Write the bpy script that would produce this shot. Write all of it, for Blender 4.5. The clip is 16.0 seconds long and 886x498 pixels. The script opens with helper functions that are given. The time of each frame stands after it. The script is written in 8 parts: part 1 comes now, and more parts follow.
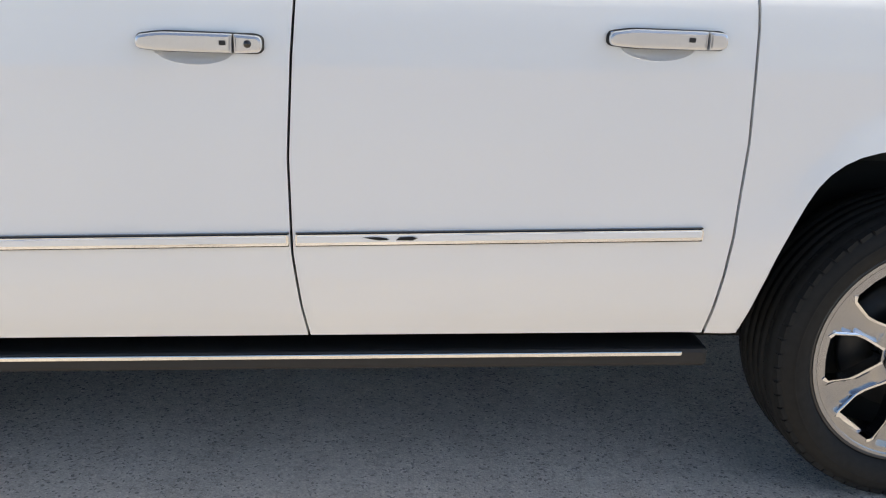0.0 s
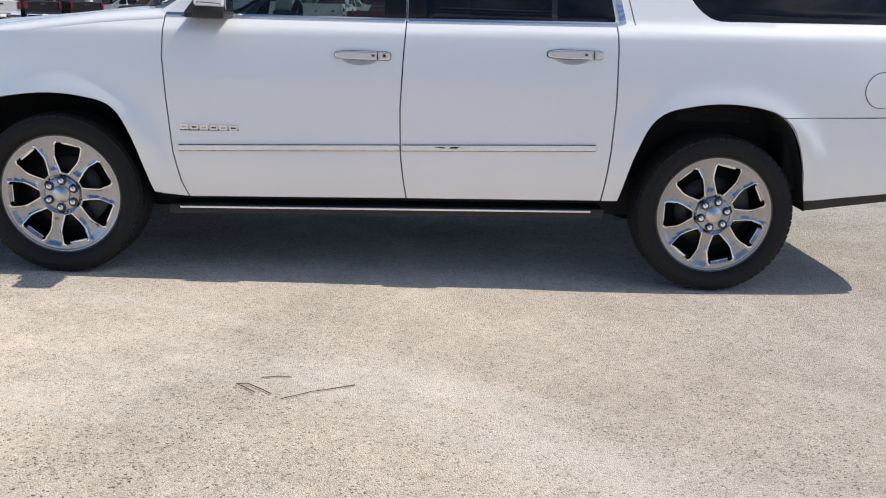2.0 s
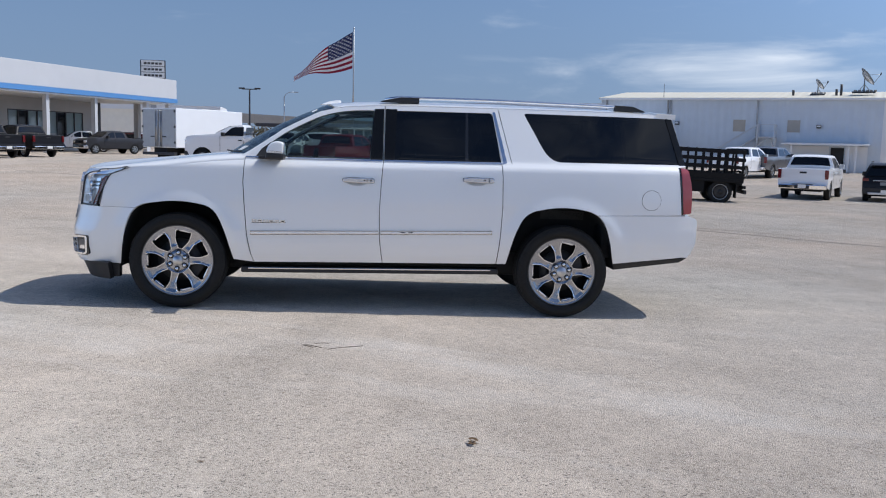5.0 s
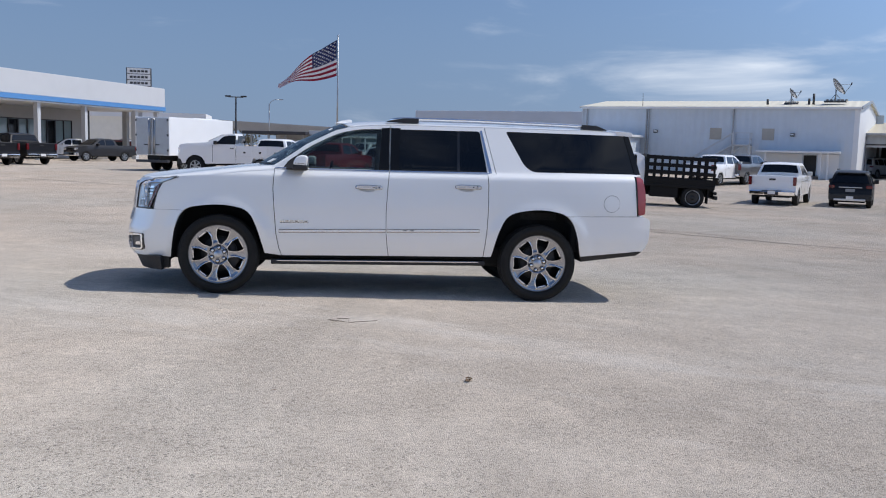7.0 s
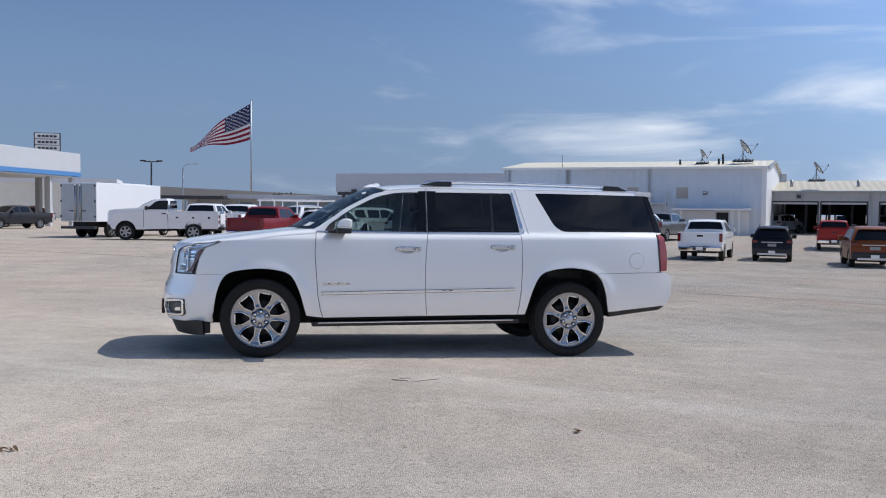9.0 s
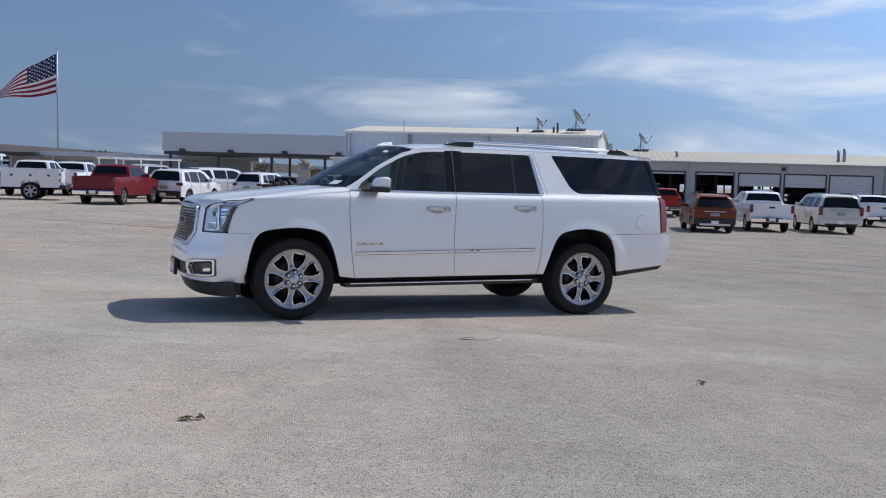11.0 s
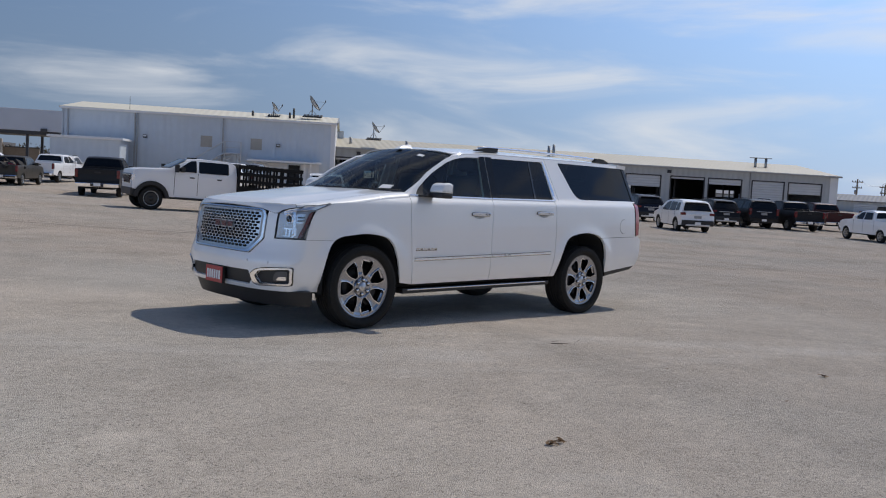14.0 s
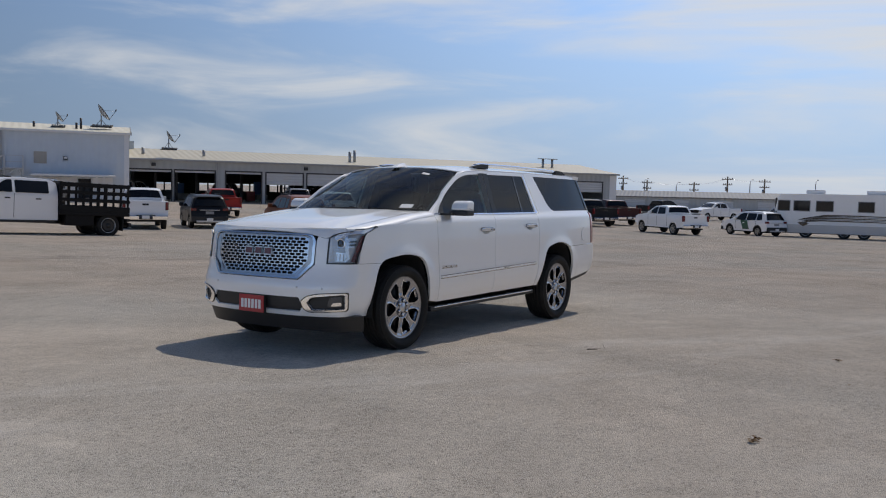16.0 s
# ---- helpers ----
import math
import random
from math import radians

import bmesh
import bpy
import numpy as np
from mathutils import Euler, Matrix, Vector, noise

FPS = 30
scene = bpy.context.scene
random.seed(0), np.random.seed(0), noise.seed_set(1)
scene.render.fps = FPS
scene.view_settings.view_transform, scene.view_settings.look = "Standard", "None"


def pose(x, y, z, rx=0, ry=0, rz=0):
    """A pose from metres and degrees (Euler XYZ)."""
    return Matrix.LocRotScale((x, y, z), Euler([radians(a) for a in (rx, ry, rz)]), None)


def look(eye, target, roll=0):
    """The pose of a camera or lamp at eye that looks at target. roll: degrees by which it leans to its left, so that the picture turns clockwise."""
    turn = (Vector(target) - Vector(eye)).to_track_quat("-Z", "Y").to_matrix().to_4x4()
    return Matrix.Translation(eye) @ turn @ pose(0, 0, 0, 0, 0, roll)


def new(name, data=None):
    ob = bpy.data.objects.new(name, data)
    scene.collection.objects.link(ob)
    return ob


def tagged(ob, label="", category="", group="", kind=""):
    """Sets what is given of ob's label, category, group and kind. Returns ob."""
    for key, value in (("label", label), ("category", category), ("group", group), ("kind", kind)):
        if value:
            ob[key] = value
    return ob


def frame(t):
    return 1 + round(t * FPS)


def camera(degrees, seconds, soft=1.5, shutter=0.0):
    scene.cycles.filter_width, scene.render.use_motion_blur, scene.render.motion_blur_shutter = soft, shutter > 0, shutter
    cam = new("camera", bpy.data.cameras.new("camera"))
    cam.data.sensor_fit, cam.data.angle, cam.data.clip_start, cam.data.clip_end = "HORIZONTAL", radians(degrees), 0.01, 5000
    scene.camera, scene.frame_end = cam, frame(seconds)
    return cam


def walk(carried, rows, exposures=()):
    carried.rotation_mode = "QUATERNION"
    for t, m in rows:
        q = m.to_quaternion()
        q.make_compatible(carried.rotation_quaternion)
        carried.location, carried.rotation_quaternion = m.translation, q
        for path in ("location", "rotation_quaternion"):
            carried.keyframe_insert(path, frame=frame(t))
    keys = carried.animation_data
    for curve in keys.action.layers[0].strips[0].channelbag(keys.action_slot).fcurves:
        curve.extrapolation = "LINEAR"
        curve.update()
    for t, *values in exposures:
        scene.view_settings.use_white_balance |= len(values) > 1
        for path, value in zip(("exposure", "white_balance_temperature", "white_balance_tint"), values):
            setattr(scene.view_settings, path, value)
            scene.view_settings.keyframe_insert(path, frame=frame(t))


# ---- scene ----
cam = camera(52.5, 16.0, 1.1)
PATH = [
    (0, (0.246, -3.018, 1.294), (0.387, -1.109, 0.713), 2.21),
    (0.5, (0.240, -3.641, 1.327), (0.320, -1.727, 0.752), 1.64),
    (1, (0.241, -4.240, 1.372), (0.271, -2.315, 0.829), 1.85),
    (1.5, (0.194, -4.856, 1.287), (0.232, -2.915, 0.804), 1.94),
    (2, (0.151, -5.433, 1.318), (0.204, -3.496, 0.824), 2.14),
    (2.5, (0.178, -5.972, 1.379), (0.210, -4.035, 0.883), 1.94),
    (3, (0.142, -6.502, 1.348), (0.176, -4.550, 0.912), 1.24),
    (3.5, (0.119, -7.044, 1.363), (0.159, -5.081, 0.983), 1.13),
    (4, (0.051, -7.607, 1.374), (0.110, -5.637, 1.035), 1.42),
    (4.5, (-0.003, -8.150, 1.376), (0.106, -6.178, 1.064), 1.59),
    (5, (-0.103, -8.677, 1.385), (0.077, -6.696, 1.176), 2.36),
    (5.2, (-0.086, -8.860, 1.393), (0.085, -6.878, 1.187), 2.46),
    (7.3, (-0.503, -10.296, 1.430), (-0.265, -8.319, 1.245), 2.44),
    (7.5, (-0.610, -10.306, 1.430), (-0.343, -8.330, 1.281), 2.52),
    (8, (-0.935, -10.348, 1.417), (-0.558, -8.384, 1.373), 1.07),
    (8.5, (-1.292, -10.305, 1.377), (-0.914, -8.342, 1.340), 0.97),
    (8.7, (-1.453, -10.300, 1.392), (-1.073, -8.336, 1.351), 1.17),
    (10.8, (-3.597, -9.640, 1.268), (-2.821, -7.800, 1.158), 2.17),
    (11, (-3.833, -9.587, 1.270), (-3.035, -7.757, 1.153), 2.26),
    (11.5, (-4.375, -9.372, 1.262), (-3.404, -7.631, 1.105), 2.66),
    (12, (-4.895, -9.130, 1.265), (-3.842, -7.438, 1.096), 2.90),
    (12.5, (-5.392, -8.792, 1.278), (-4.229, -7.170, 1.155), 3.63),
    (13, (-5.914, -8.466, 1.299), (-4.696, -6.883, 1.192), 3.79),
    (13.5, (-6.393, -8.091, 1.317), (-5.127, -6.547, 1.212), 3.55),
    (14, (-6.900, -7.701, 1.315), (-5.541, -6.239, 1.196), 3.38),
    (14.5, (-7.341, -7.276, 1.332), (-5.949, -5.845, 1.210), 2.95),
    (15, (-7.818, -6.885, 1.335), (-6.326, -5.557, 1.236), 2.26),
    (15.5, (-8.227, -6.424, 1.353), (-6.663, -5.182, 1.245), 1.79),
    (16, (-8.609, -5.961, 1.350), (-6.937, -4.867, 1.261), 1.28),
]
# world: the vehicle stands at the origin, its nose towards -x; z is up
LEVEL = pose(0, 0, 0, -0.69, 1.02, 0)   # the lot leans a little where the vehicle stands
walk(cam, [(t, LEVEL @ look(eye, target, roll)) for t, eye, target, roll in PATH],
     exposures=[(0, 0.56, 7600, 6), (0.6, 0.47, 7400, 7), (1.5, 0.27, 7050, 8.5), (3.5, 0.12, 6750, 9), (5.0, -0.03, 6350, 9.5), (7.5, -0.03, 6450, 10), (8.7, -0.04, 6450, 10),
                (11, -0.23, 6400, 10), (12.5, -0.42, 6500, 10), (13.5, -0.45, 6700, 10), (14.5, -0.47, 6800, 10), (16, -0.60, 7000, 10)])

# ---- sky and sun ----
SUN = Vector((0.68, 0.06, 1.0)).normalized()
world = bpy.data.worlds.new("sky")
scene.world = world
world.use_nodes = True
wn, wl = world.node_tree.nodes, world.node_tree.links
wn.clear()
w_out = wn.new("ShaderNodeOutputWorld")
w_bg = wn.new("ShaderNodeBackground")
w_sky = wn.new("ShaderNodeTexSky")
w_sky.sky_type = "NISHITA"
w_sky.sun_disc = False
w_sky.sun_elevation = math.asin(SUN.z)
w_sky.sun_rotation = math.atan2(SUN.x, SUN.y)
w_sky.air_density, w_sky.dust_density, w_sky.ozone_density = 1.0, 0.3, 2.5
w_geo = wn.new("ShaderNodeTexCoord")
w_map = wn.new("ShaderNodeMapping")
w_map.inputs["Scale"].default_value = (1.6, 1.2, 7.5)
w_map.inputs["Rotation"].default_value = (0.06, 0.10, 0.5)
w_n1 = wn.new("ShaderNodeTexNoise")
w_n1.inputs["Scale"].default_value = 2.4
w_n1.inputs["Detail"].default_value = 6
w_n1.inputs["Roughness"].default_value = 0.54
w_n1.inputs["Distortion"].default_value = 0.5
w_ramp = wn.new("ShaderNodeMapRange")
w_ramp.inputs["From Min"].default_value = 0.595
w_ramp.inputs["From Max"].default_value = 1.02
w_ramp.interpolation_type = "SMOOTHSTEP"
w_mix = wn.new("ShaderNodeMix")
w_mix.data_type = "RGBA"
w_mix.inputs["B"].default_value = (8.6, 9.0, 9.6, 1)
wl.new(w_geo.outputs["Generated"], w_map.inputs["Vector"])
wl.new(w_map.outputs["Vector"], w_n1.inputs["Vector"])
wl.new(w_ramp.outputs["Result"], w_mix.inputs["Factor"])
# bluish haze that thickens towards the horizon
w_sep = wn.new("ShaderNodeSeparateXYZ")
w_haze = wn.new("ShaderNodeMapRange")
w_haze.interpolation_type = "SMOOTHERSTEP"
for key, v in (("From Min", 0.0), ("From Max", 0.36), ("To Min", 0.80), ("To Max", 0.0)):
    w_haze.inputs[key].default_value = v
w_hmix = wn.new("ShaderNodeMix")
w_hmix.data_type = "RGBA"
w_hmix.inputs["B"].default_value = (3.1, 4.1, 5.5, 1)
wl.new(w_geo.outputs["Generated"], w_sep.inputs["Vector"])
wl.new(w_sep.outputs["Z"], w_haze.inputs["Value"])
wl.new(w_haze.outputs["Result"], w_hmix.inputs["Factor"])
wl.new(w_sky.outputs["Color"], w_hmix.inputs["A"])
# the sky brightens towards the sun and deepens away from it
w_dot = wn.new("ShaderNodeVectorMath")
w_dot.operation = "DOT_PRODUCT"
w_dot.inputs[1].default_value = Vector((SUN.x, SUN.y, 0.25)).normalized()
w_glow = wn.new("ShaderNodeMapRange")
for key, v in (("From Min", -0.2), ("From Max", 0.96), ("To Min", 0.0), ("To Max", 1.0)):
    w_glow.inputs[key].default_value = v
w_pow = wn.new("ShaderNodeMath")
w_pow.operation = "POWER"
w_pow.inputs[1].default_value = 4.0
w_lift = wn.new("ShaderNodeMath")
w_lift.operation = "MULTIPLY_ADD"
w_lift.inputs[1].default_value, w_lift.inputs[2].default_value = 1.06, 0.64
wl.new(w_glow.outputs["Result"], w_pow.inputs[0])
wl.new(w_pow.outputs["Value"], w_lift.inputs[0])
# unseen sky opposite the sun, brightened as fill for the shaded nose
w_anti = wn.new("ShaderNodeMapRange")
for key, v in (("From Min", -0.25), ("From Max", -1.0), ("To Min", 0.0), ("To Max", 1.45)):
    w_anti.inputs[key].default_value = v
w_sum = wn.new("ShaderNodeMath")
w_sum.operation = "ADD"
wl.new(w_anti.outputs["Result"], w_sum.inputs[0])
wl.new(w_lift.outputs["Value"], w_sum.inputs[1])
w_tone = wn.new("ShaderNodeMix")
w_tone.data_type, w_tone.blend_type = "RGBA", "MULTIPLY"
w_tone.inputs["Factor"].default_value = 1
w_blue = wn.new("ShaderNodeMix")
w_blue.data_type, w_blue.blend_type = "RGBA", "MULTIPLY"
w_blue.inputs["Factor"].default_value = 1
w_blue.inputs["B"].default_value = (0.85, 0.955, 1.16, 1)
wl.new(w_geo.outputs["Generated"], w_dot.inputs[0])
wl.new(w_dot.outputs["Value"], w_glow.inputs["Value"])
wl.new(w_hmix.outputs["Result"], w_blue.inputs["A"])
wl.new(w_blue.outputs["Result"], w_tone.inputs["A"])
wl.new(w_dot.outputs["Value"], w_anti.inputs["Value"])
wl.new(w_sum.outputs["Value"], w_tone.inputs["B"])
wl.new(w_tone.outputs["Result"], w_mix.inputs["A"])
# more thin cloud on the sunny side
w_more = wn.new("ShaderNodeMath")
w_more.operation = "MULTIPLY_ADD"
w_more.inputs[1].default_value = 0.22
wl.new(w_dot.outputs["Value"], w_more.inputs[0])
# and more of it overhead, out of view, added to raise the fill light
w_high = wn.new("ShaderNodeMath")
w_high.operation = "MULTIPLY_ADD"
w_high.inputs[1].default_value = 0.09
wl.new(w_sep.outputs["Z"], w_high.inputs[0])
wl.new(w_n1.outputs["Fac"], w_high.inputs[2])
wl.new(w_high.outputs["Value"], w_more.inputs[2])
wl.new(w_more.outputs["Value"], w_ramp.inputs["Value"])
wl.new(w_mix.outputs["Result"], w_bg.inputs["Color"])
w_bg.inputs["Strength"].default_value = 0.116
wl.new(w_bg.outputs["Background"], w_out.inputs["Surface"])

sun = new("sun", bpy.data.lights.new("sun", "SUN"))
sun.data.energy = 3.8
sun.data.angle = radians(0.53)
sun.data.color = (1.0, 0.955, 0.90)
sun.matrix_world = look(SUN * 60, (0, 0, 0))

# ---- materials ----
def material(name, colour, rough=0.5, metal=0.0, coat=0.0, grain=None, wear=0.0, bump=0.0, spec=0.5):
    """A principled surface. grain: size of the fine variation in metres; wear: how strongly the colour varies; bump: relief in metres."""
    m = bpy.data.materials.new(name)
    m.use_nodes = True
    n, l = m.node_tree.nodes, m.node_tree.links
    b = n["Principled BSDF"]
    b.inputs["Base Color"].default_value = (*colour, 1)
    b.inputs["Roughness"].default_value = rough
    b.inputs["Metallic"].default_value = metal
    b.inputs["Coat Weight"].default_value = coat
    b.inputs["Coat Roughness"].default_value = 0.03
    b.inputs["Specular IOR Level"].default_value = spec
    if grain:
        co = n.new("ShaderNodeTexCoord")
        fine, broad = n.new("ShaderNodeTexNoise"), n.new("ShaderNodeTexNoise")
        fine.inputs["Scale"].default_value, fine.inputs["Detail"].default_value = 1 / grain, 4
        broad.inputs["Scale"].default_value, broad.inputs["Detail"].default_value = 0.09 / grain, 3
        add = n.new("ShaderNodeMath")
        add.operation = "ADD"
        span = n.new("ShaderNodeMapRange")
        span.inputs["From Min"].default_value, span.inputs["From Max"].default_value = 0.6, 1.4
        span.inputs["To Min"].default_value, span.inputs["To Max"].default_value = 1 - wear, 1 + wear
        mul = n.new("ShaderNodeMix")
        mul.data_type, mul.blend_type = "RGBA", "MULTIPLY"
        mul.inputs["Factor"].default_value = 1
        mul.inputs["A"].default_value = (*colour, 1)
        l.new(co.outputs["Object"], fine.inputs["Vector"])
        l.new(co.outputs["Object"], broad.inputs["Vector"])
        l.new(fine.outputs["Fac"], add.inputs[0])
        l.new(broad.outputs["Fac"], add.inputs[1])
        l.new(add.outputs[0], span.inputs["Value"])
        l.new(span.outputs["Result"], mul.inputs["B"])
        l.new(mul.outputs["Result"], b.inputs["Base Color"])
        if bump:
            bm = n.new("ShaderNodeBump")
            bm.inputs["Distance"].default_value = bump
            bm.inputs["Strength"].default_value = 0.6
            l.new(fine.outputs["Fac"], bm.inputs["Height"])
            l.new(bm.outputs["Normal"], b.inputs["Normal"])
    return m


def glass(name, tint, rough=0.0):
    """A pane: tinted see-through, glossy by Fresnel."""
    m = bpy.data.materials.new(name)
    m.use_nodes = True
    n, l = m.node_tree.nodes, m.node_tree.links
    n.remove(n["Principled BSDF"])
    see, shine, mix = n.new("ShaderNodeBsdfTransparent"), n.new("ShaderNodeBsdfGlossy"), n.new("ShaderNodeMixShader")
    face, power, lift = n.new("ShaderNodeLayerWeight"), n.new("ShaderNodeMath"), n.new("ShaderNodeMath")
    see.inputs["Color"].default_value = (*tint, 1)
    shine.inputs["Roughness"].default_value = rough
    face.inputs["Blend"].default_value = 0.5
    power.operation, lift.operation = "POWER", "MULTIPLY_ADD"
    power.inputs[1].default_value = 5.0
    lift.inputs[1].default_value, lift.inputs[2].default_value = 0.6, 0.055
    l.new(face.outputs["Facing"], power.inputs[0])
    l.new(power.outputs["Value"], lift.inputs[0])
    l.new(lift.outputs["Value"], mix.inputs["Fac"])
    l.new(see.outputs["BSDF"], mix.inputs[1])
    l.new(shine.outputs["BSDF"], mix.inputs[2])
    l.new(mix.outputs["Shader"], n["Material Output"].inputs["Surface"])
    return m


PAINT = material("white_pearl_paint", (0.845, 0.86, 0.865), 0.42, 0.0, 1.0, 0.9, 0.012)
PAINT.node_tree.nodes["Principled BSDF"].inputs["Coat IOR"].default_value = 1.9
CHROME = material("chrome", (0.82, 0.83, 0.85), 0.07, 1.0, 0, 0.25, 0.03)
SATIN = material("satin_metal", (0.55, 0.56, 0.58), 0.28, 1.0, 0, 0.2, 0.05)
RIM = material("polished_rim", (0.38, 0.39, 0.42), 0.20, 1.0, 0, 0.05, 0.04)
RUBBER = material("tyre_rubber", (0.019, 0.0188, 0.018), 0.7, 0, 0, 0.02, 0.25, 0.0006, 0.2)
BLACK = material("black_plastic", (0.018, 0.018, 0.019), 0.55, 0, 0, 0.01, 0.15, 0.0003)
GLOSSBLACK = material("gloss_black", (0.012, 0.012, 0.013), 0.12, 0, 0.6, 0.3, 0.05)
UNDER = material("underbody", (0.014, 0.014, 0.014), 0.85, 0, 0, 0.06, 0.3)
LEATHER = material("seat_leather", (0.030, 0.028, 0.027), 0.55, 0, 0, 0.01, 0.12, 0.0004)
TRIM = material("cabin_trim", (0.016, 0.016, 0.018), 0.6, 0, 0, 0.02, 0.12)
TINT_FRONT = glass("door_glass", (0.42, 0.50, 0.49))
TINT_SHIELD = glass("windshield_glass", (0.34, 0.41, 0.43))
TINT_DARK = glass("privacy_glass", (0.035, 0.04, 0.045))
CLEAR = glass("lamp_lens", (0.92, 0.93, 0.94))
RED_LENS = material("red_lens", (0.32, 0.055, 0.065), 0.08, 0, 0.8, 0.05, 0.12)
AMBER = material("amber_reflector", (0.15, 0.040, 0.036), 0.2, 0, 0.6, 0.04, 0.1)
HANDLE = material("bright_handle", (0.68, 0.70, 0.73), 0.16, 0.75, 0.0, 0.2, 0.03)
LAMPSILVER = material("lamp_reflector", (0.90, 0.90, 0.91), 0.16, 0.75, 0, 0.05, 0.05)
PLATE_RED = material("plate_red", (0.42, 0.018, 0.03), 0.35, 0, 0.2, 0.05, 0.08)
WHITE = material("white_enamel", (0.80, 0.80, 0.79), 0.4, 0, 0, 0.1, 0.04)
LAMPDARK = material("lamp_bowl", (0.60, 0.61, 0.62), 0.28, 0.5, 0, 0.05, 0.1)
BRAKE = material("brake_iron", (0.05, 0.048, 0.046), 0.5, 0.6, 0, 0.02, 0.2)
MESH_METAL = material("grille_metal", (0.66, 0.66, 0.67), 0.2, 1.0, 0, 0.05, 0.08)
GUNMETAL = material("dark_barrel", (0.10, 0.10, 0.105), 0.4, 0.8, 0, 0.05, 0.1)
FRAME_CHROME = material("bright_frame", (0.80, 0.80, 0.81), 0.22, 1.0, 0, 0.2, 0.04)
PILLAR_BLACK = material("pillar_black", (0.005, 0.0055, 0.0065), 0.12, 0, 0, 0.3, 0.05, 0, 0.3)

# ---- building helpers ----
import functools
from mathutils.geometry import delaunay_2d_cdt


def part(name, shape, mat, parent=None, label=""):
    """Links a bmesh or mesh as one object under its thing."""
    if isinstance(shape, bmesh.types.BMesh):
        me = bpy.data.meshes.new(name)
        shape.to_mesh(me)
        shape.free()
    else:
        me = shape
    if not me.materials:
        me.materials.append(mat)
    ob = new(name, me)
    ob.parent = parent
    if label:
        tagged(ob, label)
    return ob


def thing(name, m, label, category, group="", kind=""):
    ob = new(name)
    ob.empty_display_size = 0.2
    ob.matrix_world = m
    return tagged(ob, label, category, group, kind)


def soft_curve(pairs, sigma=0.03, n=500):
    """A smoothed curve through a few (position, value) pairs, as a function."""
    xs, ys = zip(*pairs)
    pad = 4 * sigma
    g = np.linspace(xs[0] - pad, xs[-1] + pad, n)
    step = g[1] - g[0]
    # straight on beyond both ends
    k0 = (ys[1] - ys[0]) / (xs[1] - xs[0])
    k1 = (ys[-1] - ys[-2]) / (xs[-1] - xs[-2])
    v = np.where(g < xs[0], ys[0] + k0 * (g - xs[0]), np.where(g > xs[-1], ys[-1] + k1 * (g - xs[-1]), np.interp(g, xs, ys)))
    h = max(1, int(3 * sigma / step))
    w = np.exp(-0.5 * (np.arange(-h, h + 1) * step / sigma) ** 2)
    big = np.concatenate([v[0] - (v[1] - v[0]) * np.arange(h, 0, -1), v, v[-1] + (v[-1] - v[-2]) * np.arange(1, h + 1)])
    s = np.convolve(big, w / w.sum(), "valid")
    return lambda x: float(np.interp(x, g, s))


def rounded(corners, r=0.05, n=5):
    """A closed outline with its corners rounded. A corner may carry its own radius as a third number."""
    out = []
    k = len(corners)
    for i in range(k):
        p = Vector(corners[i][:2])
        rad = corners[i][2] if len(corners[i]) > 2 else r
        a, b = Vector(corners[i - 1][:2]) - p, Vector(corners[(i + 1) % k][:2]) - p
        d = min(rad, a.length * 0.48, b.length * 0.48)
        if d < 1e-4:
            out.append(tuple(p))
            continue
        p0, p1 = p + a.normalized() * d, p + b.normalized() * d
        for j in range(n + 1):
            t = j / n
            out.append(tuple((1 - t) ** 2 * p0 + 2 * t * (1 - t) * p + t * t * p1))
    return out


def dense(loop, step):
    out = []
    for i, p in enumerate(loop):
        q = loop[(i + 1) % len(loop)]
        d = math.hypot(q[0] - p[0], q[1] - p[1])
        if d < 1e-5:
            continue
        k = max(1, math.ceil(d / step))
        out += [(p[0] + (q[0] - p[0]) * j / k, p[1] + (q[1] - p[1]) * j / k) for j in range(k)]
    return out


def inside(px, py, loop):
    a = np.array(loop)
    b = np.roll(a, -1, 0)
    hit = np.zeros(len(px), bool)
    for (x0, y0), (x1, y1) in zip(a, b):
        if y0 == y1:
            continue
        hit ^= ((y0 > py) != (y1 > py)) & (px < (x1 - x0) * (py - y0) / (y1 - y0) + x0)
    return hit


